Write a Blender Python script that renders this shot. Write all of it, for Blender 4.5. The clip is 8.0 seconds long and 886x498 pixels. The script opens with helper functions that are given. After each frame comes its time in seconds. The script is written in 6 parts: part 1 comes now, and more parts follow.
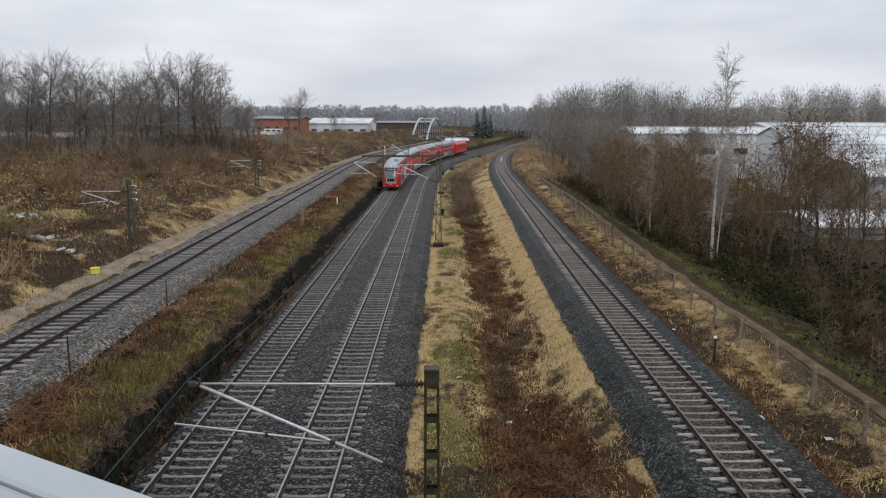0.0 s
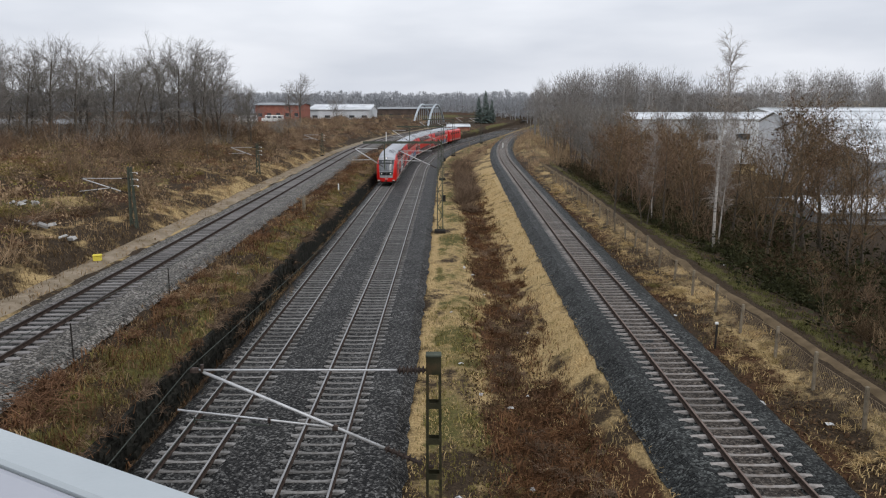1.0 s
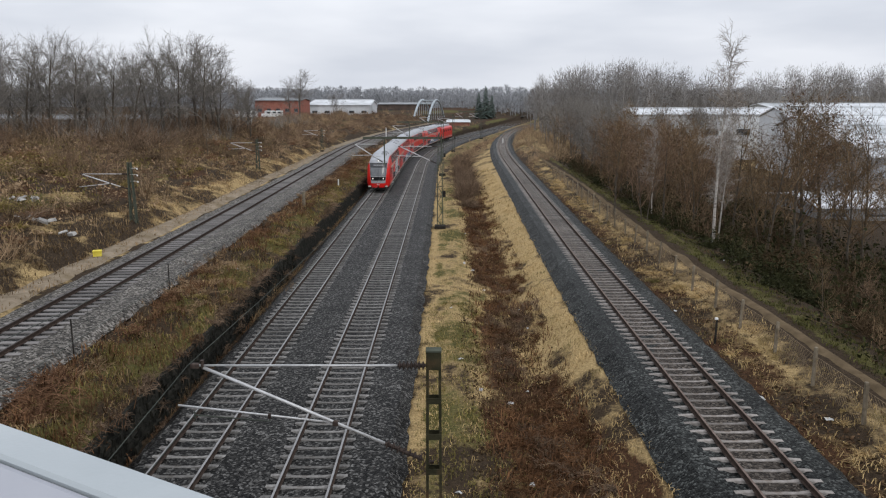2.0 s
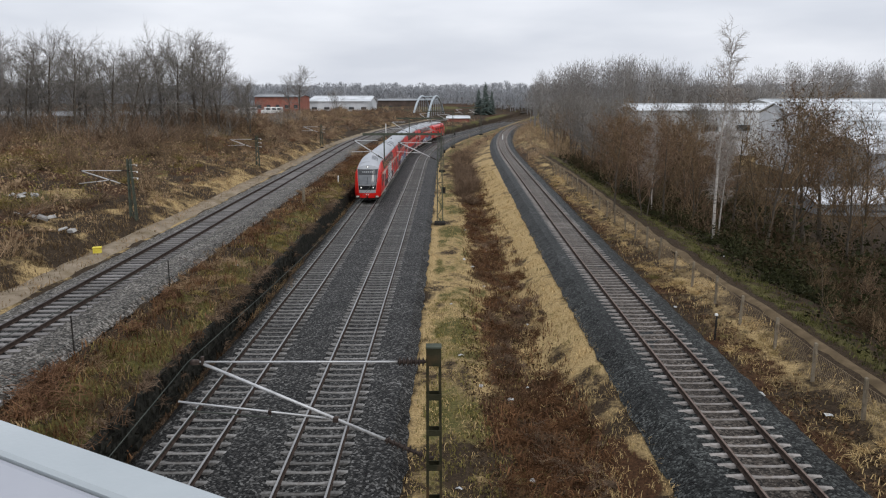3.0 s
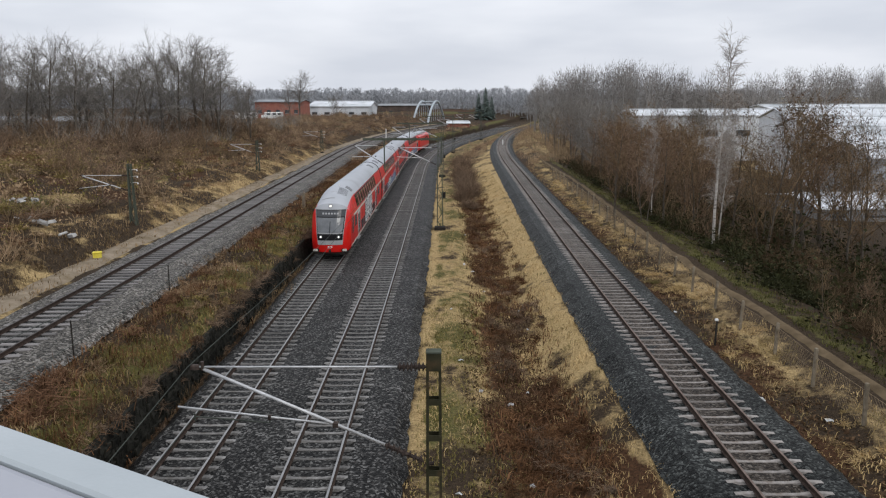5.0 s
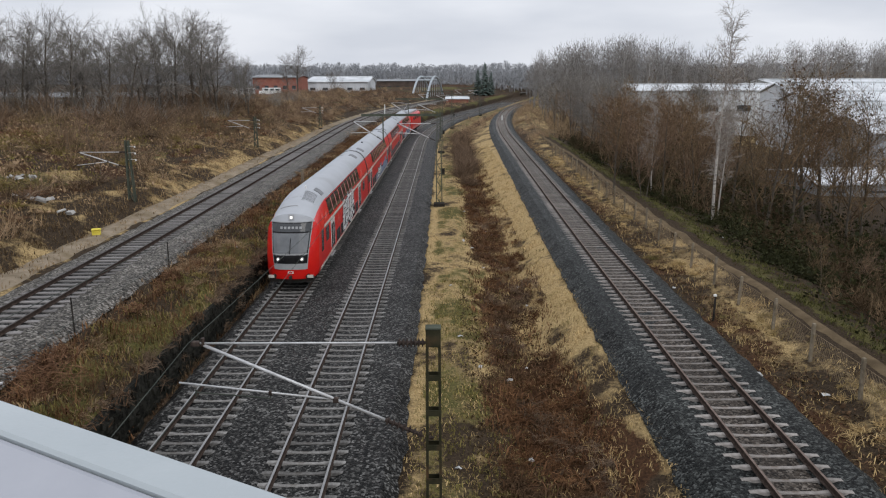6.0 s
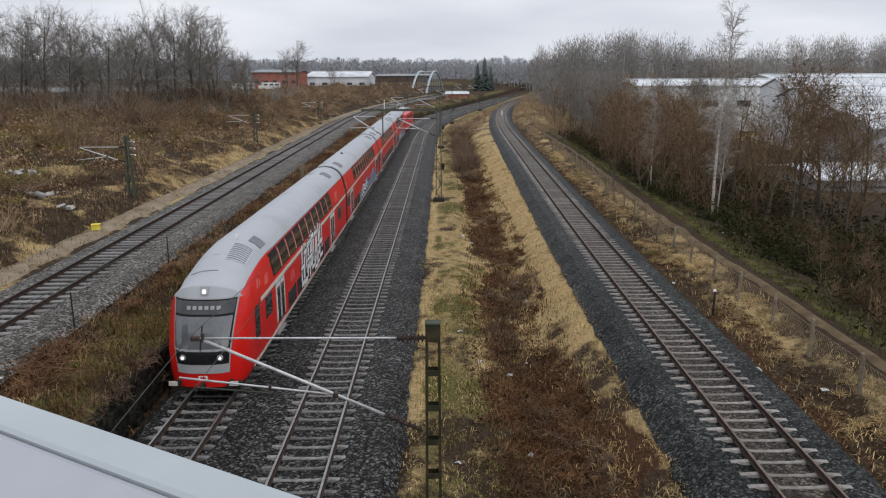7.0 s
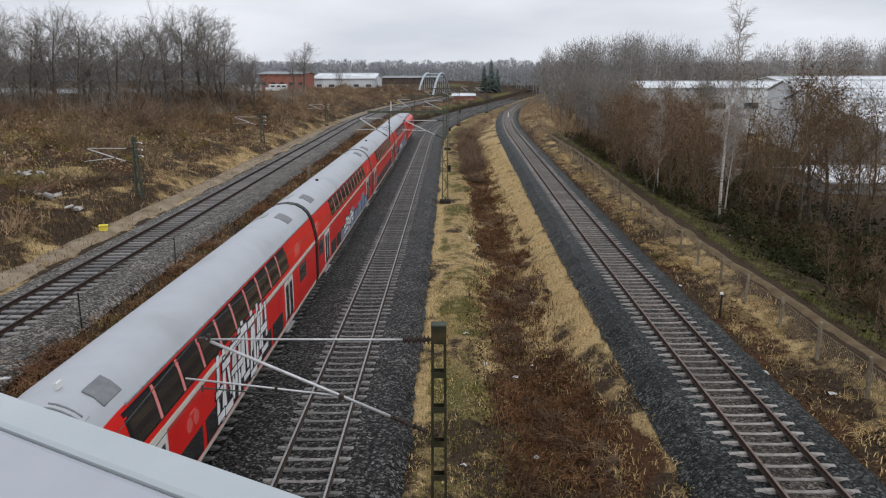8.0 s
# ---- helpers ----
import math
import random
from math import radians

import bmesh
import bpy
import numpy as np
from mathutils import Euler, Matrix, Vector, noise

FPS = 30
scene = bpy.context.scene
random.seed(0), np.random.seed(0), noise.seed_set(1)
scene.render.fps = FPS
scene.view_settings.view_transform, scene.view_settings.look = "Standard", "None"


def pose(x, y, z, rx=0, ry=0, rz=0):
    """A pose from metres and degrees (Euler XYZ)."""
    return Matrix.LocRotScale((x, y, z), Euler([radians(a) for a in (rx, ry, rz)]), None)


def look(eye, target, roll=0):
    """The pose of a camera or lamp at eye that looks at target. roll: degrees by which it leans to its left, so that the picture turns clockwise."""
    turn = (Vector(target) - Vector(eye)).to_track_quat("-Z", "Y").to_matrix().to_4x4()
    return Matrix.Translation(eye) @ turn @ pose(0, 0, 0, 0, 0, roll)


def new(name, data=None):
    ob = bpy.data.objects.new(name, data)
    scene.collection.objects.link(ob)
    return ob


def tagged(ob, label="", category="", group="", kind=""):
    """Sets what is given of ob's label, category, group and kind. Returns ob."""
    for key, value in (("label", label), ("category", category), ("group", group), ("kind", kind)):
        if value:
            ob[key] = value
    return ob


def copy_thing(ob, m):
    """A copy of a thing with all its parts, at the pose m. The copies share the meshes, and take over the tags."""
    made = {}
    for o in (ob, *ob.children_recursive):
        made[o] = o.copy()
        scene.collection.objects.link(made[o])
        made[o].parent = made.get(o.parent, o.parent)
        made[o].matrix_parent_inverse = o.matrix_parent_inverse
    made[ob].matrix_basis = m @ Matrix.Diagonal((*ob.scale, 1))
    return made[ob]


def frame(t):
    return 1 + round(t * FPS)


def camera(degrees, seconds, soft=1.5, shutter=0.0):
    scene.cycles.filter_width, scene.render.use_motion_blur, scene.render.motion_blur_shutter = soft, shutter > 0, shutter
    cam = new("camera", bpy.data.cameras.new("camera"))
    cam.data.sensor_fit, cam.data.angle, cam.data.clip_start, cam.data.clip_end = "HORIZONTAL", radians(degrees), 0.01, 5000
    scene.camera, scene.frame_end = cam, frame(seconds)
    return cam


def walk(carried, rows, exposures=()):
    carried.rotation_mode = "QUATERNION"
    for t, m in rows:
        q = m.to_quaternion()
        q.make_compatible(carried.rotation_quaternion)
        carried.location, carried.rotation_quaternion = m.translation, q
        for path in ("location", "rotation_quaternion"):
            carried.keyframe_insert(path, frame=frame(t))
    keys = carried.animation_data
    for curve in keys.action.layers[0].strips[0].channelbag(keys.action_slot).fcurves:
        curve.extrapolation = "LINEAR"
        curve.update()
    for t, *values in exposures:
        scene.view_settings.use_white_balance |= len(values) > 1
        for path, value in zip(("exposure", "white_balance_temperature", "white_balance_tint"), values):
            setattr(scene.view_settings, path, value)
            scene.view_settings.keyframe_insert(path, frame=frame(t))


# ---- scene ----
cam = camera(62.9, 8.0, soft=1.2)
EYE = (0.0, 0.0, 10.8)
# seconds, pitch, yaw, roll: the eye stays over the parapet and tilts down as the train nears
TURNS = [(0.0, -10.206, -0.100, -0.137), (0.5, -10.374, -0.048, -0.076), (1.0, -11.275, 0.006, -0.007), (1.5, -11.509, 0.0, 0.0), (1.7, -11.60, 0.0, 0.0), (2.8, -11.66, -0.01, 0.05),
         (3.0, -11.917, -0.016, 0.066), (3.5, -11.548, 0.041, 0.082), (4.0, -11.509, -0.005, -0.014), (4.2, -11.47, -0.01, 0.0), (5.3, -11.62, -0.029, 0.072), (5.4, -12.25, -0.05, 0.09),
         (5.5, -12.787, -0.077, 0.11), (6.0, -13.394, -0.09, 0.142), (6.5, -13.797, -0.12, 0.167), (7.0, -13.776, -0.111, 0.118),
         (7.5, -13.78, -0.124, 0.116), (8.0, -13.629, 0.4, 0.066)]
walk(cam, [(t, pose(*EYE, 90 + p, r, y)) for t, p, y, r in TURNS], [(0.0, 0.0), (0.5, 0.03), (1.5, 0.08), (4.2, 0.08), (5.5, 0.05), (6.5, 0.03), (8.0, 0.05)])

# ---- sky and sun: an overcast winter day ----
world = bpy.data.worlds.new("overcast_sky")
scene.world = world
world.use_nodes = True
wn, wl = world.node_tree.nodes, world.node_tree.links
sky = wn.new("ShaderNodeTexSky")
sky.sky_type, sky.sun_disc = "NISHITA", False
sky.sun_elevation, sky.sun_rotation = radians(24), radians(150)
sky.air_density, sky.dust_density = 1.5, 4.0
tame = wn.new("ShaderNodeHueSaturation")
tame.inputs["Saturation"].default_value = 0.35
tame.inputs["Value"].default_value = 0.12
wl.new(sky.outputs["Color"], tame.inputs["Color"])
wcoord = wn.new("ShaderNodeTexCoord")
wsep = wn.new("ShaderNodeSeparateXYZ")
wl.new(wcoord.outputs["Generated"], wsep.inputs[0])
wmap = wn.new("ShaderNodeMapping")
wmap.inputs["Scale"].default_value = (1.6, 1.6, 7.0)
wl.new(wcoord.outputs["Generated"], wmap.inputs[0])
cloud = wn.new("ShaderNodeTexNoise")
cloud.inputs["Scale"].default_value, cloud.inputs["Detail"].default_value, cloud.inputs["Roughness"].default_value = 1.7, 4.0, 0.5
wl.new(wmap.outputs[0], cloud.inputs["Vector"])
cramp = wn.new("ShaderNodeValToRGB")
cramp.color_ramp.elements[0].position, cramp.color_ramp.elements[0].color = 0.36, (0.66, 0.70, 0.785, 1)
cramp.color_ramp.elements[1].position, cramp.color_ramp.elements[1].color = 0.62, (0.84, 0.87, 0.94, 1)
wl.new(cloud.outputs["Fac"], cramp.inputs[0])
lift = wn.new("ShaderNodeMapRange")
lift.inputs["From Min"].default_value, lift.inputs["From Max"].default_value = 0.05, 1.0
lift.inputs["To Min"].default_value, lift.inputs["To Max"].default_value = 1.0, 1.55
wl.new(wsep.outputs["Z"], lift.inputs["Value"])
scaled = wn.new("ShaderNodeVectorMath")
scaled.operation = "SCALE"
wl.new(cramp.outputs["Color"], scaled.inputs[0])
wl.new(lift.outputs[0], scaled.inputs["Scale"])
wmix = wn.new("ShaderNodeMix")
wmix.data_type = "RGBA"
wmix.inputs["Factor"].default_value = 0.9
wl.new(tame.outputs["Color"], wmix.inputs["A"])
wl.new(scaled.outputs[0], wmix.inputs["B"])
wl.new(wmix.outputs["Result"], wn["Background"].inputs["Color"])
wn["Background"].inputs["Strength"].default_value = 1.0
sun = new("sun", bpy.data.lights.new("sun", "SUN"))
sun.data.energy, sun.data.angle, sun.data.color = 0.55, radians(25), (1.0, 0.96, 0.90)
sun.matrix_world = look((0, 0, 50), (-14, 24, 18))


# ---- materials ----
def rgb(r, g, b):
    return (r, g, b, 1.0)


def surface(name, dark, light, scale=4.0, rough=0.85, bump=0.3, fine=40.0, metal=0.0, spread=0.0, dirt=None, dirt_scale=0.6, dirt_at=0.58, bump_d=0.02, spec=0.032, stretch=(1, 1, 1)):
    """Two scales of mottling, optional stains, fine relief; spread varies objects or islands."""
    m = bpy.data.materials.new(name)
    m.use_nodes = True
    n, l = m.node_tree.nodes, m.node_tree.links
    b = n["Principled BSDF"]
    co = n.new("ShaderNodeTexCoord")
    mp = n.new("ShaderNodeMapping")
    mp.inputs["Scale"].default_value = stretch
    l.new(co.outputs["Object"], mp.inputs[0])
    n1 = n.new("ShaderNodeTexNoise")
    n1.inputs["Scale"].default_value, n1.inputs["Detail"].default_value, n1.inputs["Roughness"].default_value = scale, 5.0, 0.65
    l.new(mp.outputs[0], n1.inputs["Vector"])
    ramp = n.new("ShaderNodeValToRGB")
    ramp.color_ramp.elements[0].position, ramp.color_ramp.elements[0].color = 0.32, rgb(*dark)
    ramp.color_ramp.elements[1].position, ramp.color_ramp.elements[1].color = 0.68, rgb(*light)
    l.new(n1.outputs["Fac"], ramp.inputs[0])
    out = ramp.outputs["Color"]
    if dirt:
        n3 = n.new("ShaderNodeTexNoise")
        n3.inputs["Scale"].default_value, n3.inputs["Detail"].default_value = dirt_scale, 4.0
        l.new(mp.outputs[0], n3.inputs["Vector"])
        r3 = n.new("ShaderNodeValToRGB")
        r3.color_ramp.elements[0].position, r3.color_ramp.elements[1].position = dirt_at - 0.08, dirt_at + 0.12
        l.new(n3.outputs["Fac"], r3.inputs[0])
        mx = n.new("ShaderNodeMix")
        mx.data_type = "RGBA"
        l.new(r3.outputs["Color"], mx.inputs["Factor"])
        l.new(out, mx.inputs["A"])
        mx.inputs["B"].default_value = rgb(*dirt)
        out = mx.outputs["Result"]
    if spread:
        info = n.new("ShaderNodeObjectInfo")
        geo = n.new("ShaderNodeNewGeometry")
        add = n.new("ShaderNodeMath")
        add.operation = "ADD"
        l.new(info.outputs["Random"], add.inputs[0])
        l.new(geo.outputs["Random Per Island"], add.inputs[1])
        fr = n.new("ShaderNodeMath")
        fr.operation = "FRACT"
        l.new(add.outputs[0], fr.inputs[0])
        mr = n.new("ShaderNodeMapRange")
        mr.inputs["To Min"].default_value, mr.inputs["To Max"].default_value = 1 - spread, 1 + spread
        l.new(fr.outputs[0], mr.inputs["Value"])
        hs = n.new("ShaderNodeHueSaturation")
        l.new(mr.outputs[0], hs.inputs["Value"])
        l.new(out, hs.inputs["Color"])
        out = hs.outputs["Color"]
    l.new(out, b.inputs["Base Color"])
    b.inputs["Roughness"].default_value, b.inputs["Metallic"].default_value = rough, metal
    b.inputs["Specular IOR Level"].default_value = spec
    if bump:
        n2 = n.new("ShaderNodeTexNoise")
        n2.inputs["Scale"].default_value, n2.inputs["Detail"].default_value = fine, 4.0
        l.new(mp.outputs[0], n2.inputs["Vector"])
        bp = n.new("ShaderNodeBump")
        bp.inputs["Strength"].default_value, bp.inputs["Distance"].default_value = bump, bump_d
        l.new(n2.outputs["Fac"], bp.inputs["Height"])
        l.new(bp.outputs[0], b.inputs["Normal"])
    return m


def gravel(name, tones, size=0.055, rough=0.6, gloss=0.12):
    """Broken stone: one tone a stone, rounded relief, larger stains."""
    m = bpy.data.materials.new(name)
    m.use_nodes = True
    n, l = m.node_tree.nodes, m.node_tree.links
    b = n["Principled BSDF"]
    co = n.new("ShaderNodeTexCoord")
    v = n.new("ShaderNodeTexVoronoi")
    v.inputs["Scale"].default_value = 1.0 / size
    l.new(co.outputs["Object"], v.inputs["Vector"])
    bw = n.new("ShaderNodeSeparateColor")
    l.new(v.outputs["Color"], bw.inputs[0])
    ramp = n.new("ShaderNodeValToRGB")
    ramp.color_ramp.elements[0].color = rgb(*tones[0])
    ramp.color_ramp.elements[1].color = rgb(*tones[-1])
    for i, tone in enumerate(tones[1:-1]):
        e = ramp.color_ramp.elements.new((i + 1) / (len(tones) - 1))
        e.color = rgb(*tone)
    l.new(bw.outputs[0], ramp.inputs[0])
    big = n.new("ShaderNodeTexNoise")
    big.inputs["Scale"].default_value, big.inputs["Detail"].default_value = 0.5, 5.0
    l.new(co.outputs["Object"], big.inputs["Vector"])
    mr = n.new("ShaderNodeMapRange")
    mr.inputs["From Min"].default_value, mr.inputs["From Max"].default_value = 0.3, 0.7
    mr.inputs["To Min"].default_value, mr.inputs["To Max"].default_value = 0.65, 1.3
    l.new(big.outputs["Fac"], mr.inputs["Value"])
    hs = n.new("ShaderNodeHueSaturation")
    l.new(mr.outputs[0], hs.inputs["Value"])
    l.new(ramp.outputs["Color"], hs.inputs["Color"])
    l.new(hs.outputs["Color"], b.inputs["Base Color"])
    b.inputs["Roughness"].default_value = rough
    b.inputs["Specular IOR Level"].default_value = gloss
    bp = n.new("ShaderNodeBump")
    bp.inputs["Strength"].default_value, bp.inputs["Distance"].default_value = 1.0, size * 0.6
    bp.invert = True
    l.new(v.outputs["Distance"], bp.inputs["Height"])
    l.new(bp.outputs[0], b.inputs["Normal"])
    return m


def glow(name, colour, strength):
    m = surface(name, colour, colour, bump=0)
    b = m.node_tree.nodes["Principled BSDF"]
    b.inputs["Emission Color"].default_value = rgb(*colour)
    b.inputs["Emission Strength"].default_value = strength
    return m


def glossy(name, colour, rough=0.08, second=None):
    m = surface(name, colour, second or tuple(c * 1.5 for c in colour), scale=1.2, rough=rough, bump=0.01, fine=3, spec=0.35)
    return m


M_BALLAST = gravel("ballast_stone", [(0.0015, 0.0015, 0.0015), (0.006, 0.0058, 0.0054), (0.016, 0.0154, 0.0144), (0.044, 0.0424, 0.0395), (0.16, 0.156, 0.147)], 0.066)
M_BALLAST_DARK = gravel("ballast_fresh_stone", [(0.002, 0.002, 0.002), (0.008, 0.0086, 0.0082), (0.017, 0.0185, 0.0174), (0.036, 0.0385, 0.036), (0.11, 0.115, 0.108)], 0.066)
M_BALLAST_FOUL = gravel("ballast_rust_stained", [(0.010, 0.008, 0.006), (0.030, 0.023, 0.018), (0.062, 0.050, 0.040), (0.15, 0.13, 0.11)], 0.07)
M_CONCRETE_PALE = surface("sleeper_concrete_pale", (0.16, 0.145, 0.132), (0.33, 0.305, 0.285), scale=4, spread=0.25, dirt=(0.12, 0.095, 0.075), dirt_scale=2.2, dirt_at=0.62)
M_BALLAST_OLD = gravel("ballast_weathered", [(0.012, 0.0105, 0.009), (0.050, 0.045, 0.038), (0.115, 0.104, 0.089), (0.27, 0.25, 0.225)], 0.08)
M_CONCRETE = surface("sleeper_concrete", (0.115, 0.110, 0.104), (0.28, 0.27, 0.257), scale=4, spread=0.28, dirt=(0.08, 0.07, 0.06), dirt_scale=2.2, dirt_at=0.62)
M_TIMBER = surface("sleeper_timber", (0.12, 0.112, 0.108), (0.27, 0.255, 0.245), scale=5, spread=0.3, stretch=(0.4, 3, 3))
M_RAIL = surface("rail_rust", (0.035, 0.026, 0.022), (0.075, 0.055, 0.045), scale=8, rough=0.7)
M_RAIL_TOP = surface("rail_running_top", (0.24, 0.235, 0.23), (0.36, 0.355, 0.35), scale=3, rough=0.35, metal=0.8, bump=0.05)
M_RAIL_DULL = surface("rail_top_rusting", (0.13, 0.095, 0.078), (0.22, 0.17, 0.145), scale=5, rough=0.6, metal=0.3)
M_RAIL_DARK = surface("rail_top_dark", (0.05, 0.045, 0.042), (0.10, 0.09, 0.085), scale=5, rough=0.5, metal=0.3)
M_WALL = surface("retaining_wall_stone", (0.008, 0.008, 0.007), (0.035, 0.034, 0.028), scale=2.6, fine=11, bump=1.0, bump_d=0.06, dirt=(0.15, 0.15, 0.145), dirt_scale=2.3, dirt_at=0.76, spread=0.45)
M_GALV = surface("galvanised_steel", (0.30, 0.31, 0.32), (0.50, 0.51, 0.52), scale=7, rough=0.5, metal=0.6, bump=0.1)
M_ALU = surface("aluminium_tube", (0.46, 0.46, 0.46), (0.66, 0.66, 0.66), scale=5, rough=0.45, metal=0.4, bump=0.05)
M_MAST = surface("mast_steel_olive", (0.030, 0.030, 0.018), (0.060, 0.056, 0.034), scale=4, rough=0.75, dirt=(0.09, 0.055, 0.03), dirt_scale=2, dirt_at=0.62)
M_MASTGREY = surface("mast_lattice_grey_green", (0.055, 0.062, 0.048), (0.10, 0.11, 0.085), scale=4, rough=0.7)
M_INSUL = surface("insulator_glaze", (0.03, 0.022, 0.02), (0.09, 0.07, 0.06), scale=9, rough=0.25, bump=0)
M_WIRE = surface("copper_wire", (0.045, 0.05, 0.045), (0.09, 0.10, 0.085), scale=3, rough=0.6, metal=0.3, bump=0)
M_PARAPET = surface("parapet_painted_metal", (0.35, 0.385, 0.40), (0.40, 0.435, 0.45), scale=2.5, rough=0.42, spec=0.4, bump=0.05, fine=120, dirt=(0.24, 0.26, 0.27), dirt_scale=5, dirt_at=0.72)
M_PARAPET_IN = surface("parapet_inner_sheet", (0.34, 0.35, 0.385), (0.39, 0.40, 0.435), scale=2.0, rough=0.5, bump=0.04, fine=90)
M_FOOT = surface("concrete_footing", (0.10, 0.095, 0.085), (0.22, 0.21, 0.19), scale=6)
M_POST = surface("fence_post_concrete", (0.14, 0.115, 0.082), (0.28, 0.24, 0.18), scale=5, spread=0.25)
M_MESH = surface("fence_wire_rust", (0.17, 0.125, 0.08), (0.28, 0.215, 0.14), scale=3, rough=0.8, bump=0)
M_GRASS = surface("dry_grass", (0.33, 0.228, 0.104), (0.64, 0.465, 0.232), scale=0.9, spread=0.35, bump=0, rough=0.9, spec=0.03, dirt=(0.15, 0.125, 0.05), dirt_scale=0.45, dirt_at=0.56)
M_GREEN = surface("mossy_grass", (0.100, 0.086, 0.027), (0.26, 0.215, 0.074), scale=0.8, spread=0.35, bump=0, rough=0.9, spec=0.03)
# darker copy of mossy_grass, with the wood-edge shade put into its colour
M_GREEN_SHADE = surface("path_grass_shade_tone", (0.048, 0.050, 0.016), (0.125, 0.122, 0.042), scale=0.8, spread=0.35, bump=0, rough=0.9, spec=0.03)
M_BRACKEN = surface("dead_bracken", (0.048, 0.024, 0.013), (0.19, 0.100, 0.050), scale=0.8, spread=0.4, bump=0, rough=0.95, spec=0.02, dirt=(0.08, 0.05, 0.03), dirt_scale=0.3, dirt_at=0.56)
M_HEATH = surface("brown_heath", (0.175, 0.118, 0.062), (0.41, 0.285, 0.155), scale=0.7, spread=0.4, bump=0, rough=0.95, spec=0.02, dirt=(0.08, 0.055, 0.033), dirt_scale=0.25, dirt_at=0.55)
M_SHRUB_DARK = surface("shrub_dark_twigs", (0.075, 0.052, 0.036), (0.22, 0.155, 0.106), scale=0.5, bump=0, spread=0.4, rough=0.95, spec=0.02)
M_SHRUB_RUST = surface("shrub_rust_twigs", (0.080, 0.043, 0.026), (0.26, 0.147, 0.087), scale=0.5, bump=0, spread=0.4, rough=0.95, spec=0.02)
M_SHRUB_OLIVE = surface("shrub_olive_leaves", (0.125, 0.096, 0.036), (0.33, 0.255, 0.098), scale=0.5, bump=0, spread=0.4, rough=0.9, spec=0.03)
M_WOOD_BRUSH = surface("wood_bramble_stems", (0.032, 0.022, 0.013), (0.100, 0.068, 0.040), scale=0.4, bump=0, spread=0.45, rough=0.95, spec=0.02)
M_BARK = surface("grey_bark", (0.055, 0.047, 0.038), (0.145, 0.124, 0.10), scale=6, stretch=(3, 3, 0.6), fine=30, bump=0.5)
M_TWIG = surface("bare_twigs", (0.135, 0.124, 0.111), (0.255, 0.236, 0.213), scale=2, bump=0, spread=0.25, rough=0.95, spec=0.02)
M_TWIG_RED = surface("red_brown_twigs", (0.125, 0.083, 0.055), (0.265, 0.182, 0.125), scale=1, bump=0, spread=0.35, rough=0.95, spec=0.02)
# distance haze is painted into this pale blue-grey twig colour
M_TWIG_HAZE = surface("far_wood_twigs_hazed", (0.27, 0.28, 0.295), (0.34, 0.35, 0.365), scale=0.05, bump=0, spread=0.06, rough=1.0, spec=0.0)
M_TWIG_TAN = surface("tan_brush_twigs", (0.19, 0.130, 0.078), (0.39, 0.275, 0.17), scale=0.4, bump=0, spread=0.35, rough=0.95, spec=0.02)
M_SCRUB = surface("scrub_twigs", (0.095, 0.064, 0.038), (0.25, 0.172, 0.102), scale=0.5, bump=0, spread=0.4, rough=0.95, spec=0.02, dirt=(0.055, 0.052, 0.026), dirt_scale=0.2, dirt_at=0.56)
# twigs lightened in colour for the thinner haze of the middle distance
M_TWIG_MID_HAZE = surface("mid_wood_twigs_hazed", (0.20, 0.188, 0.176), (0.30, 0.285, 0.27), scale=0.05, bump=0, spread=0.2, rough=1.0, spec=0.0)
M_BIRCH = surface("birch_bark", (0.30, 0.27, 0.24), (0.62, 0.58, 0.53), scale=5, stretch=(1, 1, 3), dirt=(0.07, 0.06, 0.055), dirt_scale=4, dirt_at=0.6)
M_BIRCH_TWIG = surface("birch_twigs", (0.22, 0.19, 0.165), (0.40, 0.36, 0.32), scale=2, bump=0, spread=0.25, rough=0.95, spec=0.02)
M_LEAF = surface("withered_leaves", (0.075, 0.046, 0.028), (0.175, 0.110, 0.064), scale=2, bump=0, spread=0.35, rough=0.9, spec=0.03)
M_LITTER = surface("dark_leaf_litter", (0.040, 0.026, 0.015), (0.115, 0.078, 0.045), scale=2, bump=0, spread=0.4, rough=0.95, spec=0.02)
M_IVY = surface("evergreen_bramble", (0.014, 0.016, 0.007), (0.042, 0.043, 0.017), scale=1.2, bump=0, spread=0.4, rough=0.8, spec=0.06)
M_CONIFER = surface("conifer_needles", (0.07, 0.095, 0.085), (0.12, 0.15, 0.13), scale=0.3, bump=0, spread=0.25, rough=0.9, spec=0.03)
M_RED = surface("train_red_paint", (0.58, 0.010, 0.008), (0.66, 0.016, 0.011), scale=0.8, rough=0.30, bump=0.01, fine=2, spec=0.3, dirt=(0.36, 0.015, 0.015), dirt_scale=0.7, dirt_at=0.66)
# pale red for reflections painted on the sides; the bicycle symbol shares it
M_RED_SHEEN_PRINT = surface("train_red_sheen_and_print", (0.56, 0.08, 0.07), (0.62, 0.13, 0.11), scale=1.5, rough=0.4, bump=0.02, fine=4)
M_PILLAR = surface("train_pillar_pink", (0.56, 0.13, 0.12), (0.66, 0.30, 0.28), scale=1.1, rough=0.4, bump=0.0)
M_ROOF = surface("train_roof_grey", (0.385, 0.40, 0.425), (0.42, 0.435, 0.46), scale=1.0, rough=0.5, bump=0.0, fine=6, dirt=(0.35, 0.36, 0.375), dirt_scale=0.5, dirt_at=0.62)
M_MASK = surface("train_front_grey", (0.30, 0.305, 0.31), (0.36, 0.365, 0.37), scale=2, rough=0.4, bump=0.02)
